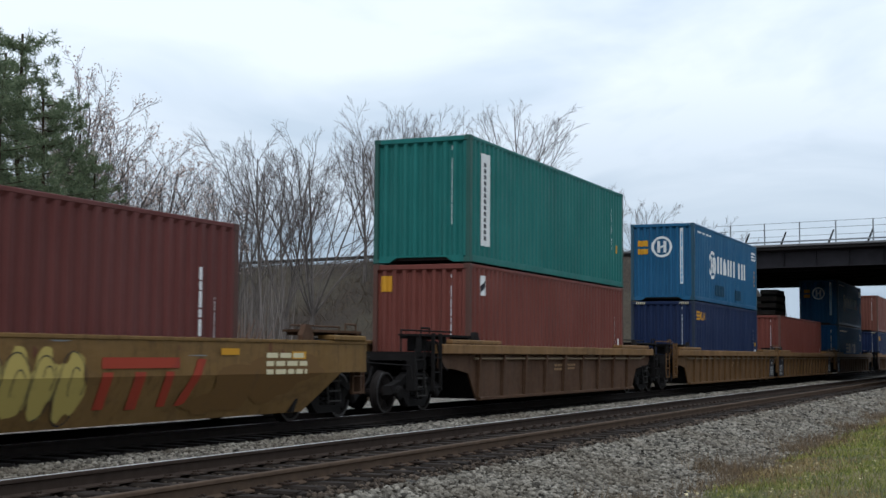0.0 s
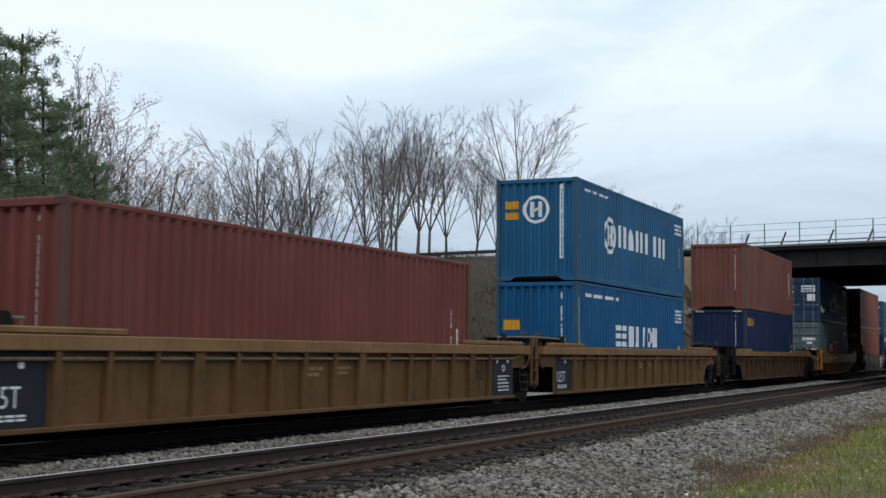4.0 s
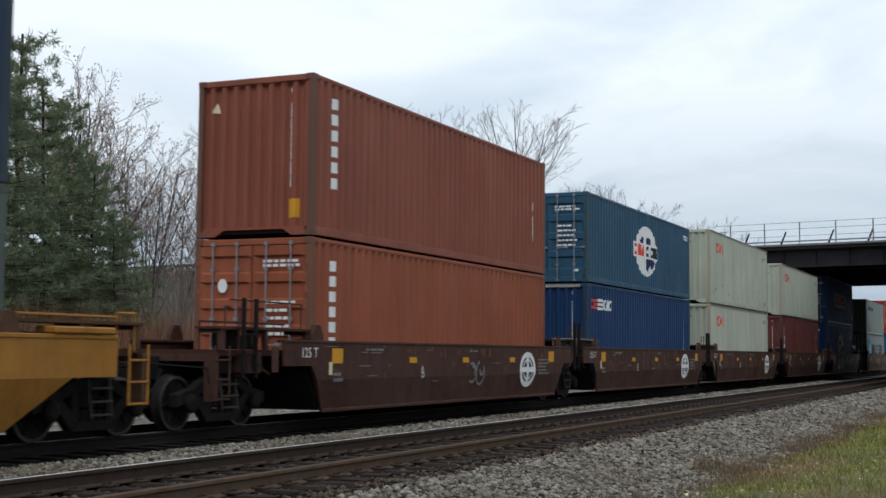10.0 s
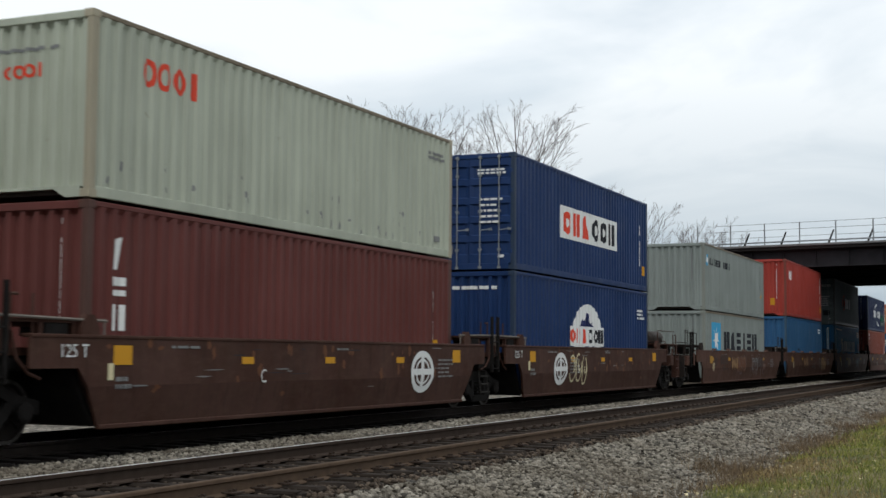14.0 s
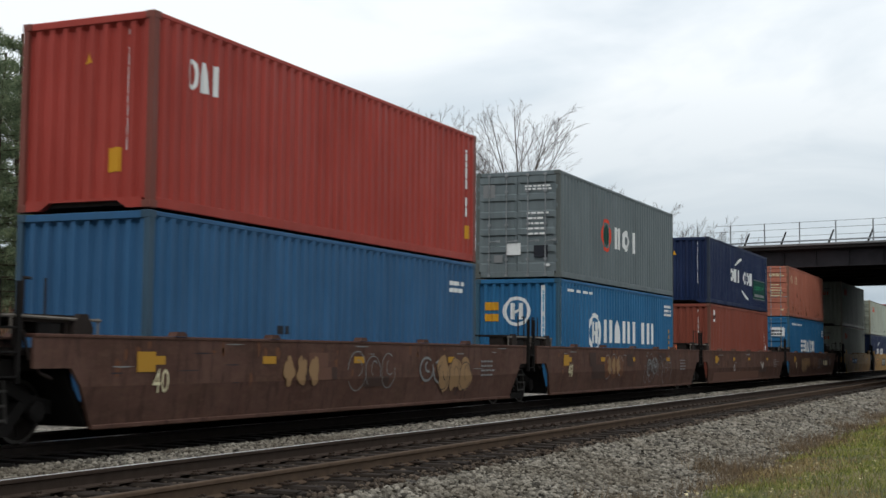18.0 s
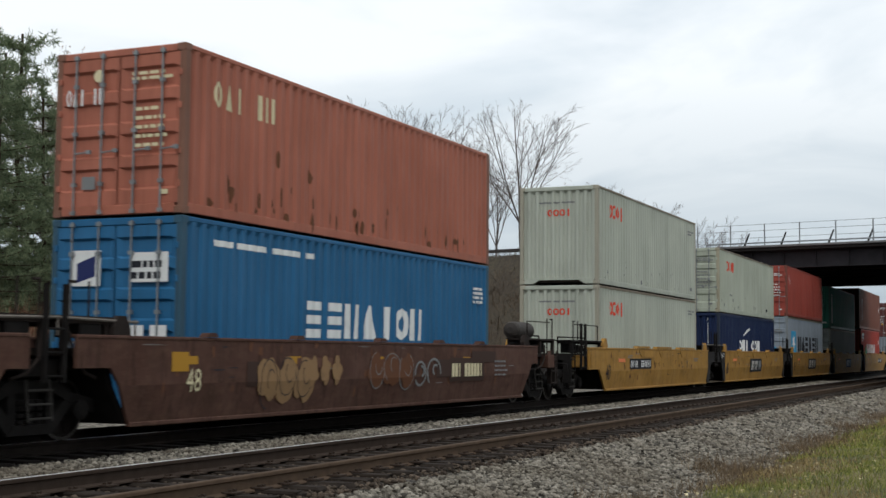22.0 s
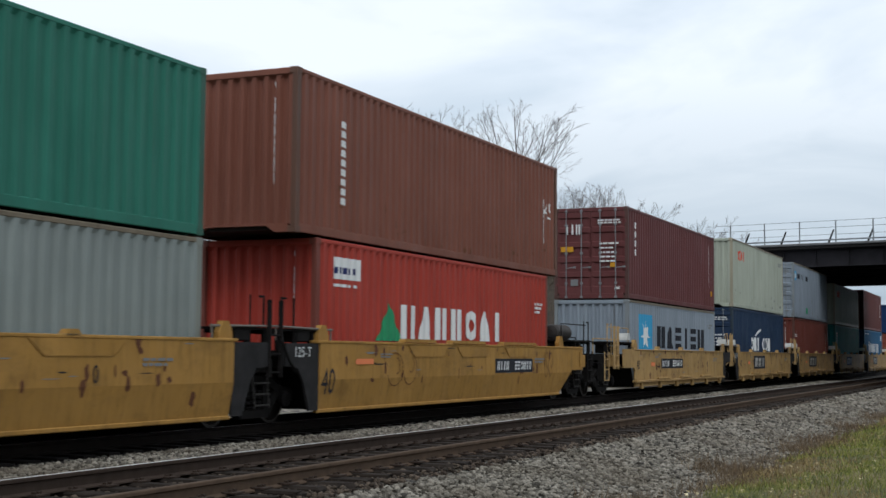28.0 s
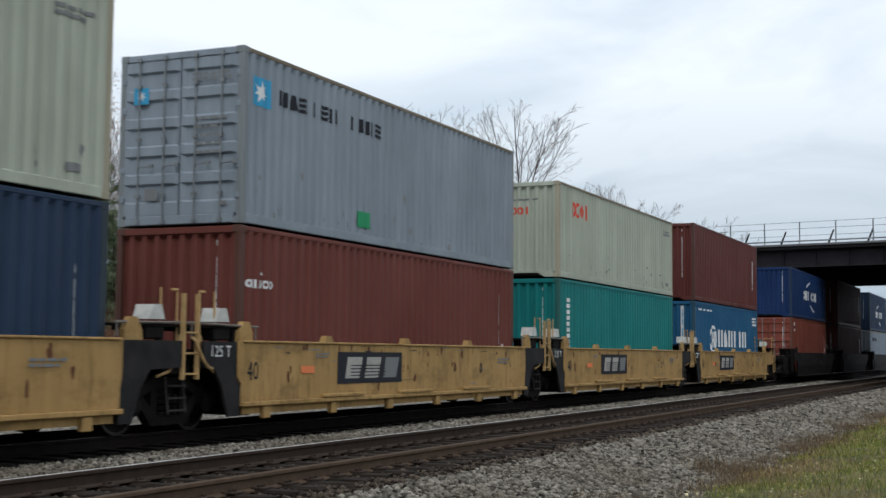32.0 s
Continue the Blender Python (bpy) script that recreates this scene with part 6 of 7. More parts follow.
YELLOW_ORANGE = paint("amber_car_paint", (160, 112, 46), 0.45, 0.3, 0.6, 0.15, 0.35)
YELLOW = paint("yellow_car_paint", (168, 127, 62), 0.5, 0.35, 0.6, 0.15, 0.5)
YELLOW_PALE = paint("buff_yellow_car_paint", (178, 144, 90), 0.6, 0.55, 0.6, 0.2, 0.7)
CROSS_BROWN = paint("mineral_brown_car_paint", (69, 43, 34), 0.5, 0.35, 0.7, 0.25, 0.5)
OLD_BROWN = paint("rusty_mineral_car_paint", (86, 59, 49), 0.7, 0.6, 0.75, 0.25, 0.75)
SOOTY = plain("sooty_brown_steel", (46, 40, 37), 0.9, 0, 0.35, 2.0)
CHAR = plain("charcoal_car_paint", (46, 45, 45), 0.8, 0, 0.4, 3.0)
CHORD_Y = paint("ochre_chord_paint", (132, 100, 62), 0.6, 0.4, 0.65, 0.25, 0.6)
BUFF_RAIL = plain("buff_handrail", (176, 146, 100), 0.6)

# family: side type, paint, half well, label, options
FAMILY = {
    "wedge_y": ("wedge", YELLOW_OLD, 8.0, "dirty yellow single well car with faded graffiti", dict(ht=(9.9, 9.9), reach=9.3, gear=BROWNISH)),
    "wedge_d": ("wedge", YELLOW_ORANGE, 6.05, "amber-yellow single well car with folded smooth sides", dict(ht=(7.9, 7.9), reach=8.0, rail=YELLOW_ORANGE, gear=BROWNISH)),
    "rib_b": ("rib", BROWNISH, 6.55, "grimy brown ribbed well car with ochre top chord", dict(ht=(8.3, 8.3), reach=8.6, chord=CHORD_Y, bay=(1.47, -6.18), stake=(0.045, 0.085))),
    "rib_c": ("rib", OLIVE, 8.4, "olive-brown ribbed well car with ochre top chord", dict(ht=(9.9, 9.9), reach=10.3, chord=CHORD_Y, stake=(0.045, 0.10))),
    "rib_o": ("rib", OCHRE, 8.4, "weathered ochre ribbed well car", dict(ht=(9.8, 9.8), reach=10.3, chord=CHORD_Y, rail=OCHRE)),
    "cross": ("smooth", CROSS_BROWN, 6.5, "mineral-brown well car with smooth sides and yellow reflectors", dict(ht=(7.5, 7.2), reach=8.6, gear=CROSS_BROWN, tall=1, post_top=1.92, end_box=1)),
    "old": ("smooth", OLD_BROWN, 8.0, "rusty brown well car with faded graffiti", dict(ht=(8.8, 8.5), gear=SOOTY, tall=1, platform=1, end_box=1, caps=((-5.9, 0.3), (-3.3, 0.3), (-0.2, 0.3), (2.5, 0.3), (4.7, 0.3)))),
    "yel": ("smooth", YELLOW, 6.5, "yellow well car with smooth sides and black ends", dict(ht=(6.6, 6.6), over=8.0, reach=8.5, end_box=1, skirt=CHAR, ear=YELLOW, tall=1, caps=((-3.75, 0.28), (-0.40, 0.28), (2.6, 0.28)), gussets=(-4.3, -1.15, 1.9))),
    "pal": ("flat", YELLOW_PALE, 6.5, "buff-yellow well car with a stepped lower flange", dict(ht=(6.6, 6.6), over=7.75, reach=8.5, end_box=1, skirt=CHAR, rail=BUFF_RAIL, ear=YELLOW_PALE, tall=1, cones=1, cut=0.5)),
    "dark": ("smooth", CHAR, 6.5, "dark grimy well car", dict(ht=(7.2, 7.2))),
}
MOVING = []


def family_of(code):
    for n in (code, code[:-1]):
        if n in FAMILY:
            return n
    return code


def car_marks(car, fam, code, i, hb, car_has_skirt):
    low = {"smooth": (0.74, 0.20, 0.09), "wedge": (0.86, 0.20, 0.26)}.get(FAMILY[fam][0])
    def m(shapes, key, name="marking", label=""):
        car_mark(car, shapes, key, name, -1.55, label, low)
    if fam == "cross":
        for x in (-5.7, -2.55, 0.1, 2.9, 5.6):
            m(rect(x - 0.2, 1.02, 0.40 if abs(x) > 5 else 0.34, 0.26 if abs(x) > 5 else 0.11), "y", "reflector", "yellow reflective patch")
        ex = 3.9 if code[-1] != "5" else -3.6
        m(ring(ex, 0.84, 0.54, 0.42, 0.12, 28) + rect(ex - 0.07, 0.50, 0.14, 0.68) + rect(ex - 0.42, 0.78, 0.84, 0.12), "w", "emblem", "white roundel emblem")
        m(ring(ex, 0.84, 0.33, 0.26, 0.05, 24), "w", "emblem")
        m(bars(ex + 0.75, 0.72, 0.75, 0.42, 5, 0.6), "s")
        m(bars(-4.6, 1.25, 0.9, 0.06, 1) + bars(0.3, 1.25, 0.5, 0.06, 1), "s")
        m(rect(-6.02, 0.82, 0.12, 0.22), "c")
        m(bars(-5.85, 0.70, 0.36, 0.20, 2), "s")
        m(letters("BEDCA"[max(0, "12345".find(code[-1]))], -2.2, 0.72, 0.22, 0.8), "w", "lettering", "white unit letter")
        m(letters("125 T", -6.95, 1.12, 0.17), "w", "lettering", "white stencilled height")
        if code[-1] == "5":
            graffito(m, -2.9, 0.42, 1.5, 0.86, 11, "c")
        if code[-1] == "1":
            graffito(m, 0.2, 0.5, 0.9, 0.6, 12, "s")
    elif fam == "old":
        for x in (-6.5, -3.5, -0.4, 3.8):
            m(rect(x, 1.02, 0.40, 0.12), "dy", "reflector", "faded yellow reflective patch")
        m(rect(-6.75, 0.92, 0.42, 0.28), "dy", "reflector")
        rng = random.Random(500 + i)
        if code == "old4":
            m(poly((-6.9, 0.24), (2.0, 0.24), (2.12, 0.40), (2.02, 0.58), (-6.9, 0.57)), "lb", "repaint_patch", "faded lighter brown band")
            m(rect(2.15, 0.50, 1.7, 0.24), "dk", "repaint_patch", "dark overpainted patch")
            m(poly((2.3, 0.92), (2.42, 0.98), (2.75, 0.80), (3.0, 0.99), (3.12, 0.92), (2.95, 0.66), (2.8, 0.64), (2.72, 0.74)), "si", "graffiti", "pale sprayed tick")
            m(bars(-0.7, 1.24, 0.7, 0.10, 1) + bars(-6.2, 1.22, 0.9, 0.05, 1), "s")
        else:
            for k in range(5):
                a, w, h = rng.uniform(-6.2, 5.2), rng.uniform(0.35, 1.5), rng.uniform(0.16, 0.42)
                m(rect(a, rng.uniform(0.50, 1.30 - h), w, h), rng.choice(["dk", "lb", "dk"]), "repaint_patch")
        if code == "old5":
            m(rect(3.1, 0.62, 1.9, 0.50), "dk", "repaint_patch")
            m(word("ssb sssssb", 3.2, 0.72, 1.7, 0.28), "c")
        if code == "old4":
            m(letters("C", -3.3, 0.60, 0.26, 0.8), "w", "lettering", "white unit letter")
            m(bars(5.6, 0.72, 0.8, 0.4, 4, 0.6), "s")
            return
        graffito(m, -3.2 + i % 3 * 1.3, 0.5, 1.9, 0.75, 20 + i, "s", True, "ru" if i % 2 else None)
        graffito(m, 2.4 - i % 2 * 1.1, 0.55, 1.3, 0.6, 40 + i, "s")
        m(bars(5.6, 0.72, 0.8, 0.4, 4, 0.6), "s")
        if i % 3 == 2:
            graffito(m, -4.4 if code == "old5" else 3.3, 0.34, 1.7, 0.85, 60 + i, "k", True, "tn")
        else:
            graffito(m, 1.0, 0.30, 3.4, 0.95, 60 + i, "s", True)
        m([p for k in range(3) for p in blob(random.Random(95 + i + k), -2.7 + 0.42 * k, 0.9, 0.16, 0.26)], "tn", "graffiti", "faded tan spray patches")
        m(letters("48" if code[-1] == "5" else "40", -6.4, 0.62, 0.34, 0.8), "c", "lettering", "cream painted well length")
    elif fam in ("yel", "pal"):
        m(letters("40", -6.44, 0.48, 0.46, 0.75) if fam == "yel" else letters("40", -6.36, 0.76, 0.30, 0.8), "k", "lettering", "black painted well length")
        if code[-1] in ("1",) or code == "yel5":
            x = -2.7 if code == "yel1" else (-2.1 if fam == "pal" else 2.9)
            m(rect(x - 1.3, 0.78, 2.9 if fam == "pal" else 2.45, 0.32), "k", "number_panel", "black panel with white signs")
            m(word("dbbd  eerdbr", x - 1.18, 0.84, 2.7 if fam == "pal" else 2.25, 0.20, 0.15), "w")
        else:
            x, z = (-1.65, 0.53) if fam == "yel" else (-3.42, 0.66)
            m(rect(x, z, 2.6, 0.56), "k", "logo_panel", "black panel with pale slanted blocks")
            for k in range(3):
                a, w = x + 0.22 + 0.76 * k, 0.62
                m(poly((a + 0.06, z + 0.09), (a + w - 0.02, z + 0.09), (a + w + 0.12, z + 0.47), (a + 0.16, z + 0.47)), "si" if k < 2 else "s", "logo_block")
            m([q for k in range(4) for q in rect(x + 0.5, z + 0.13 + 0.06 * k, 1.4, 0.02)], "k", "logo_stripes")
        m(bars(-4.2, 1.12, 0.5, 0.1, 2), "s")
        m(bars(4.2, 1.0, 0.7, 0.14, 2), "s")
        m(rect(-4.7, 0.86, 0.45, 0.12) if fam == "pal" else rect(-5.2, 1.0, 0.7, 0.10), "o")
        m(ring(3.2, 0.9, 0.06, 0.12, 0.03, 12), "k")
        if code == "yel5":
            graffito(m, -3.9, 0.5, 1.3, 0.8, 61, "ru", True)
            graffito(m, 4.9, 0.5, 0.6, 0.8, 62, "ru", True)
        if car_has_skirt:
            car_mark(car, letters("125 T" if fam == "pal" else "125-T", -7.32, 1.13, 0.17), "w", "lettering", -1.525, "white stencilled height")
    elif code == "wedge_d":
        m(rect(-4.5, 0.97 + 0.02, 2.7, 0.30), "k", "number_panel", "dark panel with white signs")
        m(word("dbbd eerbbb", -4.4, 1.05, 2.45, 0.17, 0.15), "w")
        m(bars(-6.9, 1.12, 2.0, 0.14, 2), "s")
        graffito(m, -6.0, 0.5, 0.7, 0.5, 71, "k", True)
        m(rect(2.9, 0.44, 1.5, 0.38), "ru", "repaint_patch", "brown overpainted patch")
        m(rect(-1.45, 1.33, 0.03, 0.02) + poly((-1.3, 1.32), (-1.26, 1.32), (-0.86, 1.09), (-0.9, 1.07)) + rect(-0.88, 1.07, 1.7, 0.025) + poly((0.8, 1.07), (0.84, 1.09), (1.1, 1.32), (1.06, 1.32)), "ru", "weld_line")
    elif code == "wedge_y":
        graffito(m, -3.4, 0.3, 2.6, 0.95, 83, "k", True, "py")
        graffito(m, -0.6, 0.26, 2.6, 1.02, 81, "k", True, "py")
        m(rect(2.3, 0.97, 1.75, 0.15) + rect(2.32, 0.42, 0.22, 0.5) + rect(3.02, 0.40, 0.24, 0.52) + rect(3.72, 0.42, 0.2, 0.5) + poly((4.15, 0.42), (4.38, 0.42), (4.72, 1.10), (4.5, 1.10)), "dr", "graffiti", "red sprayed strokes")
        rng = random.Random(77)
        for u, v, ru, rv in ((5.6, 0.66, 0.75, 0.36), (6.7, 0.78, 0.8, 0.40), (7.6, 0.95, 0.6, 0.24), (4.9, 0.42, 0.5, 0.16)):
            m(blob(rng, u, v, ru, rv), "mb", "dirt_patch", "brown dirty patch")
        m(rect(5.1, 1.16, 0.5, 0.1) + rect(7.2, 1.10, 0.45, 0.12), "y")
        m(bars(6.4, 0.85, 1.3, 0.4, 3), "c")
    elif fam in ("rib_o", "rib_b"):
        y = -1.55 + 0.107
        car_mark(car, bars(-1.0, 0.80, 0.75, 0.2, 2) + bars(0.1, 0.82, 0.6, 0.18, 2), "tn", y=y)
        if fam == "rib_o":
            if code[-1] != "1":
                car_mark(car, rect(-8.62, 0.22, 1.25, 1.0), "k", "notice_panel", y, "black notice panel")
                car_mark(car, letters("125T", -8.5, 0.50, 0.27, 0.9), "w", "lettering", y - 0.004, "white stencilled height")
                car_mark(car, bars(-8.45, 0.34, 0.7, 0.10, 2) + rect(-7.9, 0.98, 0.1, 0.08), "w", y=y - 0.004)
            if code[-1] != "3":
                car_mark(car, bars(7.95, 0.36, 0.7, 0.40, 5, 0.6) + rect(7.85, 1.0, 0.08, 0.07) + rect(8.5, 1.0, 0.14, 0.07) + ring(8.3, 0.88, 0.09, 0.08, 0.03, 10), "w", y=y - 0.004)
                car_mark(car, rect(7.60, 0.22, 1.26, 1.0), "k", "notice_panel", y, "black notice panel")
            car_mark(car, letters("53", 6.1 if code[-1] == "3" else 6.66, 0.62, 0.38, 0.8), "k", "lettering", y - 0.004, "black painted length")


def blob(rng, u, v, ru, rv):
    """An uneven, lobed patch."""
    a, b, k = rng.uniform(0, 6.28), rng.uniform(0, 6.28), rng.choice([2, 3, 4])
    r = [1 + 0.20 * math.sin(k * t + a) + 0.10 * math.sin((k + 3) * t + b) for t in (2 * math.pi * i / 26 for i in range(26))]
    return [[(u + ru * r[i] * math.cos(2 * math.pi * i / 26), v + min(1.0, r[i]) * rv * math.sin(2 * math.pi * i / 26)) for i in range(26)]]


def graffito(m, u, v, w, h, seed, key, outline=False, fill=None):
    """Rounded spray-paint loops, no signs that can be read."""
    rng = random.Random(seed)
    n = max(2, int(w / 0.5))
    if fill:
        for i in range(n):
            m(blob(rng, u + w * (i + 0.5) / n, v + h * rng.uniform(0.46, 0.54), w / n * 0.56, h * 0.46), fill, "graffiti", "faded sprayed fill")
    out = []
    for i in range(n):
        c = (u + w * (i + 0.5) / n, v + h * rng.uniform(0.42, 0.58))
        a0 = rng.uniform(0, 6.28)
        th = 0.018 if outline else 0.05
        out += ring(c[0], c[1], w / n * rng.uniform(0.42, 0.6), h * rng.uniform(0.36, 0.5), th, 16, a0, a0 + rng.uniform(4.2, 5.9))
        out += ring(c[0] + 0.06, c[1] + h * 0.08, w / n * 0.22, h * 0.2, th, 10, a0 + 1, a0 + 4.5)
    m(out, key, "graffiti", "faded spray-paint loops")


def car_scuffs(car, fam, hb, seed):
    """Scrapes, rust runs and grime on the side of a car."""
    rng = random.Random(seed)
    kind = FAMILY[fam][0]
    if kind == "rib":
        return
    low = {"smooth": (0.74, 0.20, 0.09), "wedge": (0.86, 0.20, 0.26)}.get(kind)
    for key, count, long in (("ru", 28, 0.0), ("k", 6, 1.0), ("s", 9, 1.0)):
        if kind == "wedge" and key == "k":
            continue
        out = []
        for _ in range(count):
            u = rng.uniform(-hb + 0.5, hb - 0.9)
            v = rng.choice([rng.uniform(1.18, 1.34), rng.uniform(0.5, 1.3), rng.uniform(0.78, 1.0)])
            w, h = (rng.uniform(0.08, 0.30), rng.uniform(0.005, 0.012)) if long else (rng.uniform(0.015, 0.07), rng.uniform(0.03, 0.13))
            out += blob(rng, u, v, w, h)
        ob = car_mark(car, out, key, "grime", -1.55, "", low)
        tagged(ob, kind="stuff")


def build_train():
    n = len(TRAIN)
    fams = [family_of(t[1]) for t in TRAIN]
    for i, (c, code, lower, upper) in enumerate(TRAIN):
        fam = fams[i]
        kind, mat, hb, label, opts = FAMILY[fam][0], FAMILY[fam][1], FAMILY[fam][2], FAMILY[fam][3], dict(FAMILY[fam][4])
        single = fam in ("wedge_y", "wedge_d", "rib_b", "rib_c", "dark")
        first = single or i == 0 or fams[i - 1] != fam
        last = single or i == n - 1 or fams[i + 1] != fam
        reach = opts.get("reach", hb + 1.55)
        xl = -reach if first else (TRAIN[i - 1][0] - c) / 2
        xr = reach if last else (TRAIN[i + 1][0] - c) / 2
        ht = list(opts["ht"])
        if not first:
            ht[0] = min(ht[0], -xl - 0.25)
        if not last:
            ht[1] = min(ht[1], xr - 0.25)
        if "over" in opts:
            ht = [opts["over"] if first else ht[0], opts["over"] if last else ht[1]]
        opts["ht"] = ht
        if code in ("yel1", "yel5"):
            opts["caps"], opts["gussets"] = ((-3.2, 1.5), (-0.9, 1.9), (2.05, 2.25)), (-3.0, -0.6, 2.2)
        opts["tank_r"] = last and kind in ("smooth", "flat")
        dark = STEEL_DARK
        car = well_car(kind, mat, label, hb, xl, xr, True, last, first, last, dark, opts)
        car_scuffs(car, fam, hb, 300 + i)
        car_marks(car, fam, code, i, hb, not first)
        MOVING.append((car, c, 0.0))
        z = WELL_Z
        b = box_on_train(*lower, "in a well car")
        MOVING.append((b, c, z))
        if upper:
            z += lower[1] + 0.028
            t = box_on_train(*upper, "stacked on another")
            MOVING.append((t, c, z))


build_train()


# ---------------- trees and undergrowth ----------------
BARK = plain("grey_brown_bark", (104, 97, 92), 0.95, 0, 0.3, 3.0)
TWIG = plain("dark_twig_bark", (108, 101, 98), 0.95, 0, 0.25, 3.0)
PINE_BARK = plain("dark_pine_bark", (66, 54, 46), 0.95, 0, 0.3, 4.0)
NEEDLES = leafy("dark_green_needles", (82, 97, 72), (134, 144, 112), 0.75, 0.5)
DRY_LEAF = leafy("withered_pink_brown_leaves", (150, 130, 120), (216, 200, 190), 0.8, 0.5)
BRUSH_M = leafy("brown_brush_stems", (58, 49, 40), (98, 85, 70), 0.95)
WEED_M = leafy("dry_weed_stems", (70, 58, 45), (128, 110, 86), 0.95)
GRASS_M = leafy("grass_blades", (62, 76, 30), (150, 152, 78), 0.9)
STRAW_M = leafy("straw_blades", (84, 66, 42), (164, 144, 100), 0.95)
FALLEN_M = leafy("fallen_leaves", (150, 132, 84), (214, 202, 164), 0.85)


def tubes(segs, sides):
    """Tapered tubes from rows (x0, y0, z0, r0, x1, y1, z1, r1) as vertex and face arrays."""
    s = np.array(segs, float)
    a, b, r0, r1 = s[:, 0:3], s[:, 4:7], s[:, 3], s[:, 7]
    d = b - a
    d /= np.linalg.norm(d, axis=1)[:, None] + 1e-9
    ref = np.where(np.abs(d[:, 2:3]) > 0.9, np.array([[1.0, 0, 0]]), np.array([[0, 0, 1.0]]))
    p = np.cross(d, ref)
    p /= np.linalg.norm(p, axis=1)[:, None]
    q = np.cross(d, p)
    n = len(s)
    v = np.zeros((n, 2 * sides, 3))
    for i in range(sides):
        t = 2 * math.pi * i / sides
        o = p * math.cos(t) + q * math.sin(t)
        v[:, i] = a + o * r0[:, None]
        v[:, sides + i] = b + o * r1[:, None]
    base = (np.arange(n) * 2 * sides)[:, None]
    f = []
    for i in range(sides):
        j = (i + 1) % sides
        f.append(np.concatenate([base + i, base + j, base + sides + j, base + sides + i], 1))
    return v.reshape(-1, 3), np.stack(f, 1).reshape(-1, 4)


def quick_mesh(name, verts, faces, material):
    """A mesh from arrays of vertices and equal-sided faces."""
    k = faces.shape[1]
    me = bpy.data.meshes.new(name)
    me.vertices.add(len(verts))
    me.vertices.foreach_set("co", verts.ravel().astype(np.float32))
    me.loops.add(faces.size)
    me.loops.foreach_set("vertex_index", faces.ravel().astype(np.int32))
    me.polygons.add(len(faces))
    me.polygons.foreach_set("loop_start", np.arange(0, faces.size, k, dtype=np.int32))
    me.update(calc_edges=True)
    me.materials.append(material)
    return me


def limb(rng, segs, level, p, d, length, r0, r1, n, wander, lift):
    """A tapered axis that wanders; gives its points and directions."""
    p, d = np.array(p, float), np.array(d, float)
    pts, dirs = [p], []
    for i in range(n):
        d = d + rng.normal(0, wander, 3) + np.array([0, 0, lift])
        d = d / np.linalg.norm(d)
        e = p + d * length / n
        segs[level].append((*p, r0 + (r1 - r0) * i / n, *e, r0 + (r1 - r0) * (i + 1) / n))
        pts.append(e)
        dirs.append(d)
        p = e
    return pts, dirs + [d]


def off_axis(rng, d, angle):
    side = rng.normal(0, 1, 3)
    side -= d * (side @ d)
    side /= np.linalg.norm(side) + 1e-9
    return d * math.cos(angle) + side * math.sin(angle)


def along(pts, dirs, f):
    i = min(int(f * (len(pts) - 1)), len(pts) - 2)
    t = f * (len(pts) - 1) - i
    return pts[i] + (pts[i + 1] - pts[i]) * t, dirs[i]


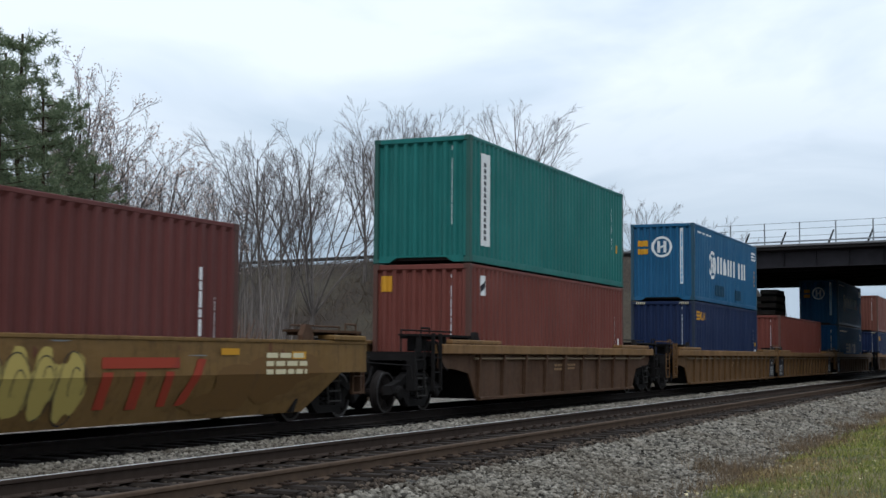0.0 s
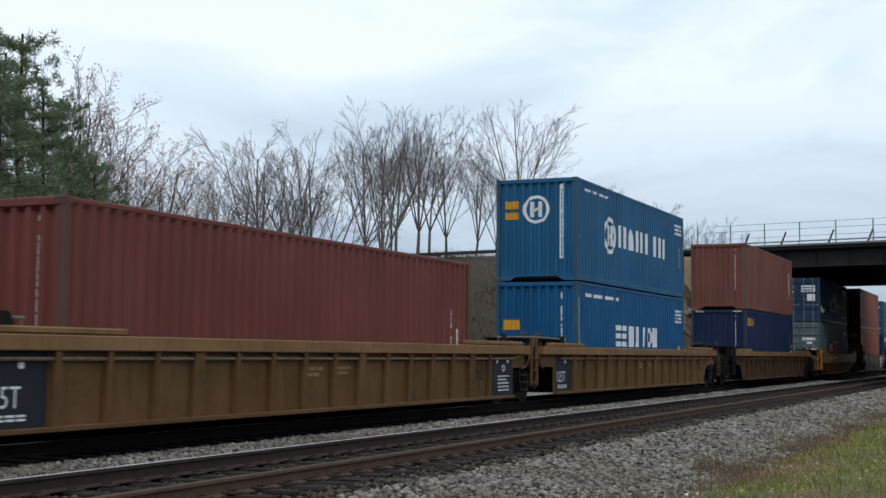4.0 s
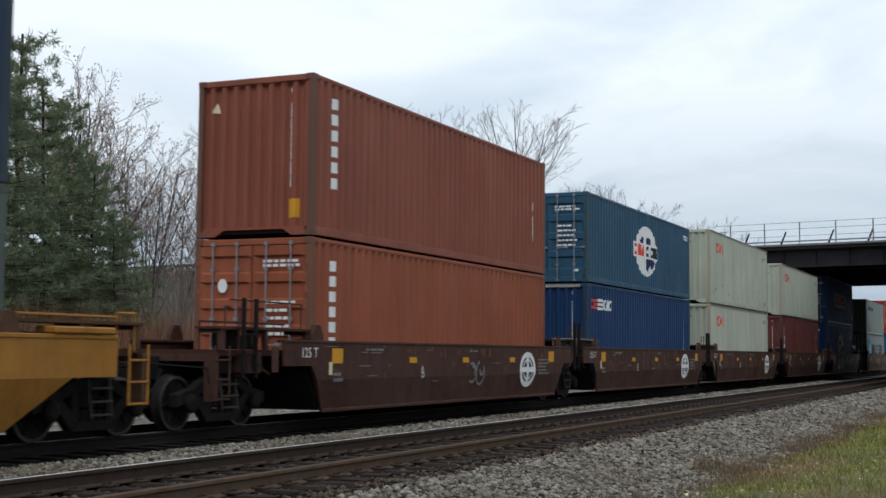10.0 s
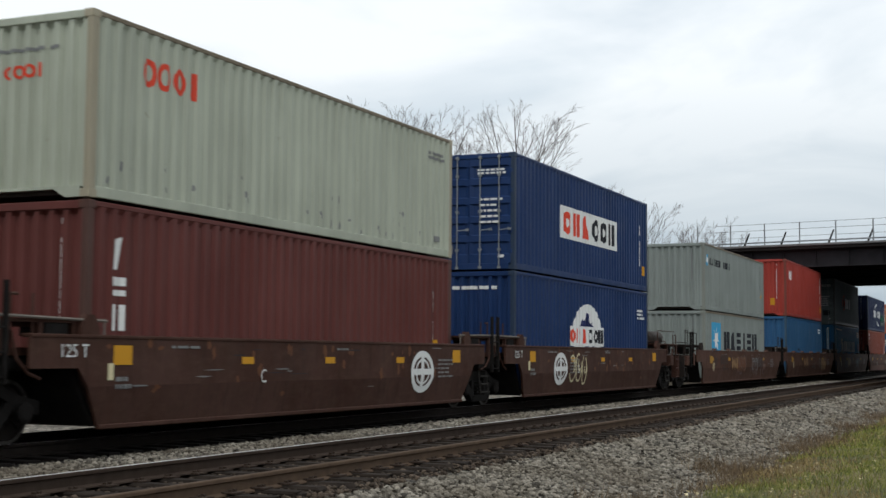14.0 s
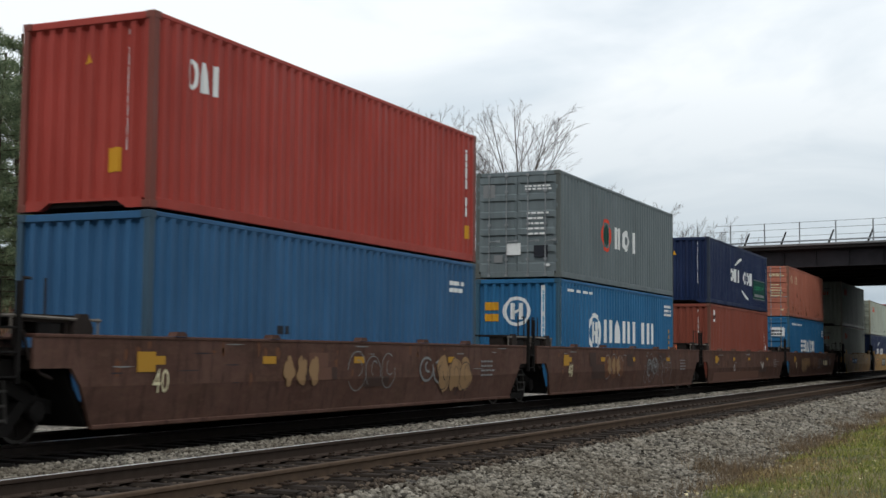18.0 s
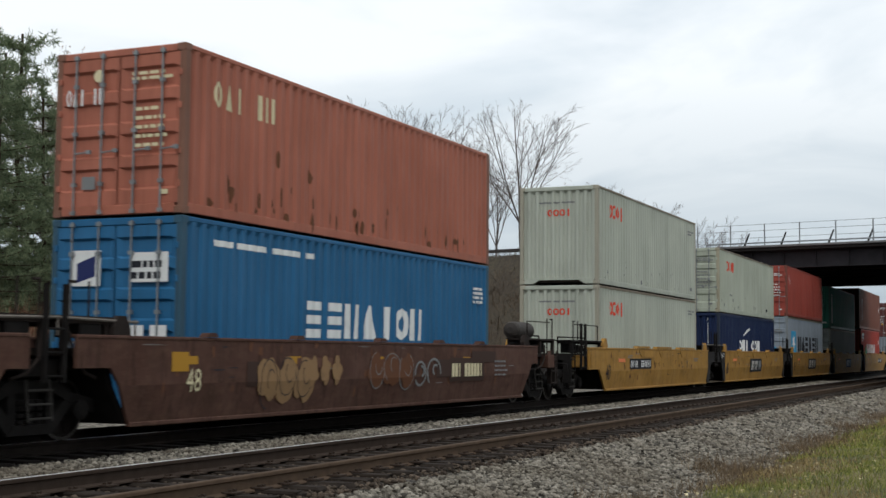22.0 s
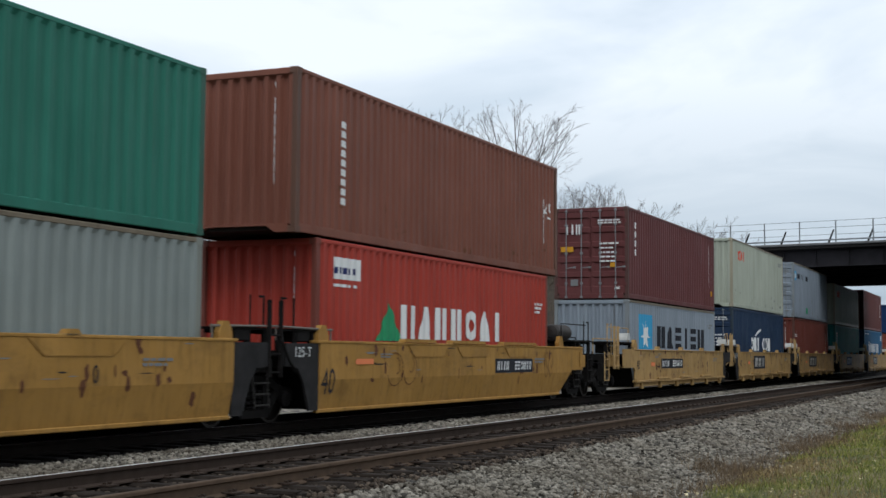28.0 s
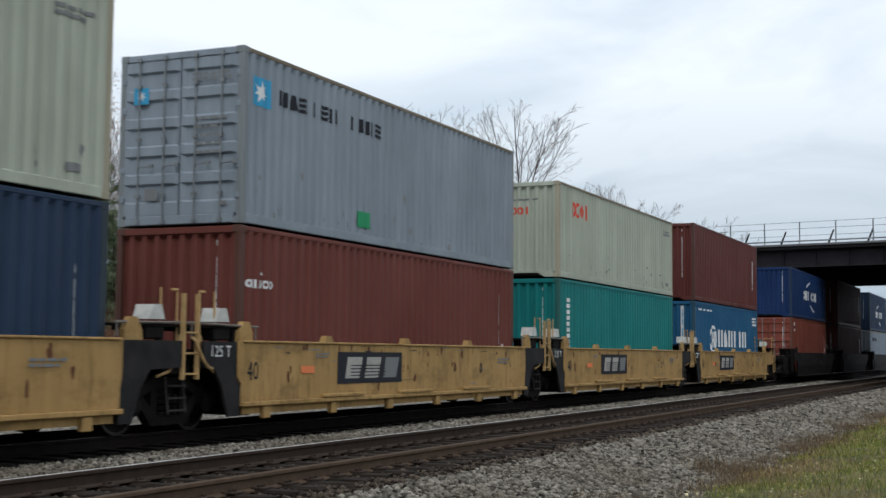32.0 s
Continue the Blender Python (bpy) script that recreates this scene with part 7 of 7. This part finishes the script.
def bare_tree(seed, height, spread=0.55, leaves=0, leaders=4):
    """Trunk, a fan of leaders, limbs that fork from them, then branches and twigs."""
    rng = np.random.default_rng(seed)
    segs, tips = {0: [], 1: [], 2: []}, []
    H, r = height, height * 0.011
    forks = {0: 7, 1: 5, 2: 5}

    def grow(p, d, length, r0, level):
        r1 = max(r0 * 0.35, 0.006)
        pts, dirs = limb(rng, segs, min(level, 2), p, d, length, r0, r1, (7, 5, 3, 2)[level], (0.035, 0.045, 0.05, 0.06)[level], (0.004, 0.012, 0.012, 0.01)[level])
        tips.append(pts[-1])
        if level == 3:
            return
        m = forks[level]
        for i in range(m):
            f = 0.22 + 0.78 * (i + rng.uniform(0.0, 0.8)) / m
            q, e = along(pts, dirs, min(f, 0.99))
            size = length * rng.uniform(0.36, 0.58) * (1.25 - 0.75 * f)
            if size > 0.25:
                grow(q, off_axis(rng, e, rng.uniform(0.34, 0.68) * (0.7 + 0.4 * spread)), size, max((r0 + (r1 - r0) * f) * 0.60, 0.0085), level + 1)

    pts, dirs = limb(rng, segs, 0, (0, 0, -0.3), (0, 0, 1), H * 0.24 + 0.3, r * 1.2, r * 0.9, 3, 0.03, 0.05)
    turn = rng.uniform(0, 6.28)
    for k in range(leaders):
        a, tilt = turn + 2.4 * k + rng.uniform(-0.3, 0.3), (0.08 + 0.50 * math.sqrt(k / leaders)) * spread * 1.3
        d0 = np.array([math.cos(a) * math.sin(tilt), math.sin(a) * math.sin(tilt), math.cos(tilt)])
        grow(pts[-1], d0, H * rng.uniform(0.62, 0.74), r * (0.66 if k == 0 else rng.uniform(0.36, 0.52)), 0)
    top = max(max(q[6] for q in segs[k]) for k in segs)
    f = height / top
    root = new("bare_tree")
    tv, tf = tubes(segs[0], 7)
    part("trunk", quick_mesh("trunk", tv * f, tf, BARK), BARK, root)
    cv, cf = tubes(segs[1], 4)
    tagged(part("branchwork", quick_mesh("branchwork", cv * f, cf, BARK), BARK, root), kind="stuff")
    wv, wf = tubes(segs[2], 3)
    part("crown", quick_mesh("crown", wv * f, wf, TWIG), TWIG, root, "fine bare twigs")
    if leaves:
        t = np.array(tips) * f
        t = t[rng.random(len(t)) < 0.65]
        t = np.repeat(t, leaves, 0) + rng.normal(0, 0.10, (len(t) * leaves, 3))
        lv, lf = scatter_quads(rng, t, 0.045)
        part("withered_leaves", quick_mesh("withered_leaves", lv, lf, DRY_LEAF), DRY_LEAF, root, "withered leaves that still hang")
    return root


def scatter_quads(rng, pts, size, flat=1.0):
    n = len(pts)
    a, b = rng.normal(0, 1, (n, 3)), rng.normal(0, 1, (n, 3))
    a[:, 2] *= flat
    b[:, 2] *= flat
    a /= np.linalg.norm(a, axis=1)[:, None]
    b -= a * np.sum(a * b, 1)[:, None]
    b /= np.linalg.norm(b, axis=1)[:, None]
    s = rng.uniform(0.6, 1.4, (n, 1)) * size
    a, b = a * s, b * s * 0.6
    v = np.stack([pts - a, pts + b, pts + a, pts - b], 1).reshape(-1, 3)
    return v, np.arange(4 * n).reshape(n, 4)


def pine_tree(seed, height):
    """A white pine: whorls of level limbs that carry tufts of long needles."""
    rng = np.random.default_rng(seed)
    root = new("pine_tree")
    trunk = []
    p, r = np.array([0, 0, -0.3]), height * 0.016
    for i in range(10):
        e = p + np.array([rng.normal(0, 0.04), rng.normal(0, 0.04), (height + 0.3) / 10])
        trunk.append((*p, r, *e, r * 0.86))
        p, r = e, r * 0.86
    v, f = tubes(trunk, 8)
    part("trunk", quick_mesh("trunk", v, f, PINE_BARK), PINE_BARK, root)
    limbs, tufts = [], []
    z = height * 0.06
    while z < height * 0.985:
        rel = z / height
        reach = height * 0.40 * (1 - rel) ** 0.75 * rng.uniform(0.75, 1.15) + 0.35
        n = rng.integers(4, 7)
        a0 = rng.uniform(0, 6.28)
        for k in range(n):
            a = a0 + 2 * math.pi * k / n + rng.normal(0, 0.2)
            rc = reach * rng.uniform(0.6, 1.1)
            p = np.array([0, 0, z + rng.normal(0, 0.12)])
            d = np.array([math.cos(a), math.sin(a), 0.08 + 0.75 * max(0, rel - 0.55)])
            rr = 0.02 + 0.02 * (1 - rel)
            m = 6
            for i in range(m):
                dd = d + np.array([0, 0, 0.05 * i - 0.16])
                e = p + dd * rc / m
                limbs.append((*p, rr, *e, rr * 0.8))
                if i > 0:
                    for _ in range(2 + int(rc * 0.7)):
                        c = p + (e - p) * rng.random() + rng.normal(0, 1, 3) * np.array([0.20, 0.20, 0.06]) * (0.45 + 0.18 * rc)
                        tufts.append(c)
                p, rr = e, rr * 0.8
            tufts += [p + rng.normal(0, 0.10, 3) for _ in range(4)]
        z += height * 0.047 * rng.uniform(0.8, 1.25)
    v, f = tubes(limbs, 4)
    tagged(part("branchwork", quick_mesh("branchwork", v, f, PINE_BARK), PINE_BARK, root), kind="stuff")
    t = np.array(tufts)
    k = 16
    c = np.repeat(t, k, 0) + rng.normal(0, 0.05, (len(t) * k, 3))
    n = len(c)
    d = rng.normal(0, 1, (n, 3)) + np.array([0, 0, 0.35])
    d /= np.linalg.norm(d, axis=1)[:, None]
    side = np.cross(d, rng.normal(0, 1, (n, 3)))
    side /= np.linalg.norm(side, axis=1)[:, None]
    L = rng.uniform(0.10, 0.22, (n, 1))
    w = 0.015
    v = np.stack([c - side * w, c + side * w, c + d * L + side * w * 0.5, c + d * L - side * w * 0.5], 1).reshape(-1, 3)
    part("crown", quick_mesh("crown", v, np.arange(4 * n).reshape(n, 4), NEEDLES), NEEDLES, root, "tufts of dark green needles")
    return root


def at_view(az, dist):
    """Ground place at an azimuth (degrees from +y towards +x) and distance from the tripod."""
    x, y = dist * math.sin(radians(az)), dist * math.cos(radians(az))
    return x, y, float(terrain(np.array(x), np.array(y)))


def plant(proto, spots, label, cat, group):
    """Set the first one, copy the rest; spots: azimuth, distance, size, turn."""
    for i, (az, dist, size, turn) in enumerate(spots):
        x, y, z = at_view(az, dist)
        m = pose(x, y, z - 0.05, 0, 0, turn) @ Matrix.Diagonal((size, size, size, 1))
        ob = proto if i == 0 else copy_thing(proto, Matrix.Identity(4))
        ob.matrix_basis = m
        tagged(ob, label, cat, group)


def build_trees():
    px = lambda x: 65.99 + math.degrees(math.atan((x - 784) / 2355))
    H = 12.0
    t1, t2, t3, t4 = (bare_tree(s, H, sp, 0, k) for s, sp, k in ((3, 0.85, 8), (8, 0.66, 6), (14, 0.70, 6), (21, 0.50, 4)))
    l1, l2 = bare_tree(31, H, 0.8, 4, 6), bare_tree(37, H, 0.7, 4, 5)
    p1, p2 = pine_tree(5, 12.0), pine_tree(9, 12.0)
    bare = "tall bare grey-brown deciduous tree in late autumn"
    grp = "bare trees along the line"
    # height over the eye = dist * (horizon - top) / 2355
    def size(dist, top, x, gz=0.0):
        return (dist * math.cos(radians(px(x) - 65.99)) * (627 - top) / 2355 + 1.2 - gz) / 12.0
    def spot(x, top, dist, turn):
        gx, gy, gz = at_view(px(x), dist)
        return (px(x), dist, size(dist, top, x, gz), turn)
    plant(t1, [spot(925, 164, 96, 140), spot(545, 222, 76, 20), spot(1240, 378, 150, 60)], bare, "tree", grp)
    plant(t2, [spot(668, 176, 90, 80), spot(500, 236, 74, 10), spot(700, 196, 100, 150), spot(790, 232, 104, 330), spot(1075, 318, 112, 30), spot(840, 250, 108, 60)], bare, "tree", grp)
    plant(t3, [spot(738, 182, 93, 45), spot(415, 262, 84, 120), spot(645, 208, 94, 15), spot(760, 214, 99, 160), spot(690, 240, 108, 70), spot(1195, 388, 140, 20), spot(880, 270, 112, 200)], bare, "tree", grp)
    plant(t4, [spot(460, 226, 82, 0), spot(1050, 322, 116, 75), spot(1015, 318, 104, 210), spot(1035, 335, 101, 300), spot(1140, 345, 118, 140), spot(372, 300, 80, 200)], bare, "tree", grp)
    leafed = "bare tree with a few withered pinkish leaves"
    plant(l1, [spot(150, 125, 50, 0), spot(262, 235, 54, 160), spot(325, 300, 64, 70)], leafed, "tree", grp)
    plant(l2, [spot(225, 205, 52, 40), spot(118, 118, 47, 300), spot(60, 110, 53, 130)], leafed, "tree", grp)
    pines = "dark green white pine with layered needle tufts"
    plant(p1, [spot(22, 58, 44, 0), spot(160, 285, 44, 100), spot(-70, 40, 40, 50)], pines, "tree", "pines")
    plant(p2, [spot(75, 150, 41, 60), spot(-20, 90, 38, 200), spot(125, 240, 46, 150), spot(205, 380, 42, 20)], pines, "tree", "pines")


def blades(name, rng, pts, length, width, material, lean=0.35, label="", cat=""):
    n = len(pts)
    d = rng.normal(0, lean, (n, 3))
    d[:, 2] = 1
    d /= np.linalg.norm(d, axis=1)[:, None]
    a = rng.uniform(0, 6.28, n)
    s = np.stack([np.cos(a), np.sin(a), 0 * a], -1) * width[:, None]
    L = length[:, None]
    v = np.stack([pts - s, pts + s, pts + d * L * 0.6 + s * 0.7, pts + d * L], 1).reshape(-1, 3)
    ob = new(name, quick_mesh(name, v, np.arange(4 * n).reshape(n, 4), material))
    tagged(ob, label, cat, kind="stuff")
    return ob


def build_undergrowth():
    rng = np.random.default_rng(12)
    # brush between the train and the embankment
    n = 52000
    az = np.radians(rng.uniform(44, 80, n))
    dist = rng.uniform(24, 130, n)
    x, y = dist * np.sin(az), dist * np.cos(az)
    keep = (y > 20.9) & (rng.random(n) < 0.25 + 0.75 * (np.sin(x * 0.35) * np.sin(y * 0.4 + 1) > -0.2))
    keep &= ~((x > bridge_x(y) - 13) & (y < 24))
    x, y = x[keep], y[keep]
    p = np.stack([x, y, terrain(x, y)], -1)
    k = 3
    p = np.repeat(p, k, 0) + rng.normal(0, 0.25, (len(p) * k, 3)) * np.array([1, 1, 0])
    ln = rng.uniform(0.4, 1.7, len(p)) * np.where(np.hypot(p[:, 0], p[:, 1]) < 62, 1.0, 0.6)
    blades("brush", rng, p, ln, 0.012 + 0.014 * rng.random(len(p)), BRUSH_M, 0.85, "leafless brown brush and brambles behind the tracks", "brush")
    # reddish bushes near the pines
    n = 19000
    az = np.radians(rng.uniform(46, 57.5, n))
    dist = rng.uniform(31, 44, n)
    x, y = dist * np.sin(az), dist * np.cos(az)
    x, y = x[y > 21.2], y[y > 21.2]
    n = len(x)
    p = np.stack([x, y, terrain(x, y)], -1)
    blades("bramble_bushes", rng, p, rng.uniform(0.8, 3.2, n), 0.010 + 0.012 * rng.random(n), leafy("reddish_bramble", (88, 62, 48), (140, 104, 82), 0.95), 0.5, "reddish-brown leafless bushes below the pines", "bush")
    # taller stems that close the foot of the thicket
    n = 6000
    az = np.radians(rng.uniform(47.5, 60, n))
    dist = rng.uniform(42, 66, n)
    x, y = dist * np.sin(az), dist * np.cos(az)
    p = np.stack([x, y, terrain(x, y)], -1)
    ln = rng.uniform(0.6, 2.6, n) * (0.65 + 0.35 * np.sin(x * 0.5) * np.sin(y * 0.6))
    blades("saplings", rng, p, ln, 0.010 + 0.014 * rng.random(n), leafy("sapling_stems", (64, 56, 49), (116, 103, 90), 0.95), 0.5, "dense leafless saplings at the foot of the trees", "saplings")
    n = 420
    az = np.radians(rng.uniform(52.5, 59.5, n))
    dist = rng.uniform(58, 92, n)
    x, y = dist * np.sin(az), dist * np.cos(az)
    p = np.stack([x, y, terrain(x, y)], -1)
    blades("thin_stems", rng, p, rng.uniform(3.0, 8.0, n), 0.018 + 0.02 * rng.random(n), leafy("grey_stems", (86, 80, 76), (134, 126, 120), 0.95), 0.06, "thin upright leafless stems of a thicket", "saplings")
    # dry weeds on the edge of the ballast, in clumps
    n = 34000
    x = 12 + 60 * rng.random(n) ** 1.4
    y = rng.normal(4.06, 0.34, n) + 0.20 * np.sin(x * 1.3) + 0.14 * np.sin(x * 3.1)
    keep = np.sin(x * 2.2) + np.sin(x * 0.9 + 2) + 0.7 * np.sin(x * 5.3 + 1) + 0.5 * np.sin(y * 9) + rng.normal(0, 0.5, n) > 0.1
    x, y = x[keep], y[keep]
    p = np.stack([x, y, np.maximum(bed_height(y), terrain(x, y))], -1)
    blades("dry_weeds", rng, p, rng.uniform(0.06, 0.34, len(x)) * (0.55 + 0.6 * (np.sin(x * 2.2) > 0.2)), 0.002 + 0.004 * rng.random(len(x)), WEED_M, 0.5, "withered brown weeds along the ballast edge", "weeds")
    # lawn
    n = 90000
    x = 11 + 45 * rng.random(n) ** 1.7
    y = rng.uniform(-1.0, 4.1, n)
    keep = (y < 0.17 * x + 1.0) & (y < 3.8 + 0.16 * np.sin(x * 1.7) + 0.12 * np.sin(x * 4.1) + rng.normal(0, 0.06, n))
    x, y = x[keep], y[keep]
    patch = np.sin(x * 0.8 + 1.3 * y) + np.sin(x * 0.37 - 2.1 * y + 1) + 0.9 * np.sin(3.1 * x + y) + rng.normal(0, 0.7, len(x)) + 0.8 * (y > 3.2)
    near = np.clip(x / 25, 0.7, 2)
    for dry in (False, True):
        k = (patch > 0.9) == dry
        p = np.stack([x[k], y[k] + 0.1 * np.sin(2.3 * x[k]), terrain(x[k], y[k]) + 0.04], -1)
        ln = rng.uniform(0.04, 0.12, len(p)) * rng.choice([1, 1, 1, 1.7], len(p))
        blades("straw_grass" if dry else "grass", rng, p, ln, (0.004 + 0.004 * rng.random(len(p))) * near[k], STRAW_M if dry else GRASS_M, 0.6,
               "tufts of straw-coloured dead grass" if dry else "short green grass blades", "grass")
    n = 1500
    x, y = 12 + 40 * rng.random(n) ** 1.5, rng.uniform(1.2, 4.3, n)
    p = np.stack([x, y, terrain(x, y) + 0.06], -1)
    v, f = scatter_quads(rng, p, 0.034, 0.3)
    tagged(new("fallen_leaves", quick_mesh("fallen_leaves", v, f, FALLEN_M)), "scattered pale yellow fallen leaves", "leaves", kind="stuff")
    # far woods that close the view
    n = 7000
    a = np.radians(rng.uniform(20, 150, n))
    d = rng.uniform(240, 330, n)
    x, y = d * np.sin(a), d * np.cos(a)
    keep = (np.abs(y - 10.5) > 12)
    x, y = x[keep], y[keep]
    p = np.stack([x, y, np.full(len(x), -0.5)], -1)
    blades("far_woods", rng, p, rng.uniform(5, 12, len(x)), 0.25 + 0.3 * rng.random(len(x)), leafy("far_bare_woods", (92, 84, 80), (130, 122, 118), 1.0), 0.15, "distant leafless grey-brown woods", "woods")


def build_woods_behind():
    """Unseen leafless woods behind the tripod and along the line, added to block low sky light."""
    rng = np.random.default_rng(77)
    n = 5000
    a = np.radians(rng.uniform(100, 380, n))
    d = rng.uniform(55, 100, n)
    x, y = d * np.sin(a), d * np.cos(a)
    keep = (np.abs(y - 10.5) > 14) & (x < 40)
    x, y = x[keep], y[keep]
    p = np.stack([x, y, np.full(len(x), -0.6)], -1)
    blades("woods", rng, p, rng.uniform(6, 15, len(x)), 0.12 + 0.25 * rng.random(len(x)), leafy("bare_woods", (86, 78, 72), (128, 118, 110), 1.0), 0.14, "unseen leafless woods added to block low sky light", "woods")


build_trees()
build_undergrowth()
build_woods_behind()
build_stones()


# ---------------- sleepers ----------------
def build_sleepers():
    bed = bpy.data.objects["ballast_bed"]
    rng = random.Random(7)
    kinds = []
    for k in range(5):
        bm = bmesh.new()
        cbox(bm, -0.115, 0.115, -1.30, 1.30, -0.18, 0.0, 0.012 + 0.006 * k)
        for v in bm.verts:
            v.co += Vector((rng.uniform(-0.006, 0.006), rng.uniform(-0.03, 0.03), rng.uniform(-0.006, 0.004)))
        me = to_mesh("sleeper", bm)
        me.materials.append(TIE_MAT)
        kinds.append(me)
    for i in range(270):
        s = new("sleeper", kinds[i % 5])
        s.parent = bed
        s.matrix_basis = pose(8.0 + 0.53 * i + rng.uniform(-0.03, 0.03), NEAR_Y + rng.uniform(-0.07, 0.07), -0.176 + rng.uniform(-0.008, 0.0), 0, 0, rng.uniform(-1.2, 1.2))
    bm = bmesh.new()
    for i in range(150):
        x = 8.0 + 0.53 * i
        box(bm, x - 0.115, x + 0.115, TRACK_Y - 1.3, TRACK_Y + 1.3, -0.36, -0.176)
    # these sleepers are coloured darker, as shade under the cars
    t = part("sleepers_under_train", bm, plain("shaded_sleeper_wood", (24, 21, 19), 0.9), bed)
    tagged(t, kind="stuff")
    bm = bmesh.new()
    for i in range(150):
        x = 8.0 + 0.53 * i
        for yy in (NEAR_Y - 0.7535, NEAR_Y + 0.7535):
            box(bm, x - 0.09, x + 0.09, yy - 0.17, yy + 0.17, -0.174, -0.158)
            for sy in (-0.085, 0.085):
                box(bm, x - 0.05, x - 0.02, yy + sy - 0.02, yy + sy + 0.02, -0.158, -0.135)
                box(bm, x + 0.02, x + 0.05, yy + sy - 0.02, yy + sy + 0.02, -0.158, -0.135)
    tagged(part("tie_plates", bm, RAIL_SIDE, bed), kind="stuff")


build_sleepers()


# ---------------- motion ----------------
def motions():
    for ob, x, z in MOVING:
        walk(ob, [(0.0, pose(x, TRACK_Y, z)), (CLIP, pose(x - SPEED * CLIP, TRACK_Y, z))])
    # wheels roll with the train: one is keyed, the rest share its keys
    step = math.degrees(SPEED / FPS / WHEEL_R)
    lead = WHEELSETS[0]
    walk(lead, [(k / FPS, pose(0, 0, 0, 0, -step * k, 0)) for k in range(int(CLIP * FPS) + 1)])
    for w in WHEELSETS[1:]:
        w.rotation_mode = "QUATERNION"
        w.animation_data_create()
        w.animation_data.action = lead.animation_data.action
        w.animation_data.action_slot = lead.animation_data.action_slot


motions()
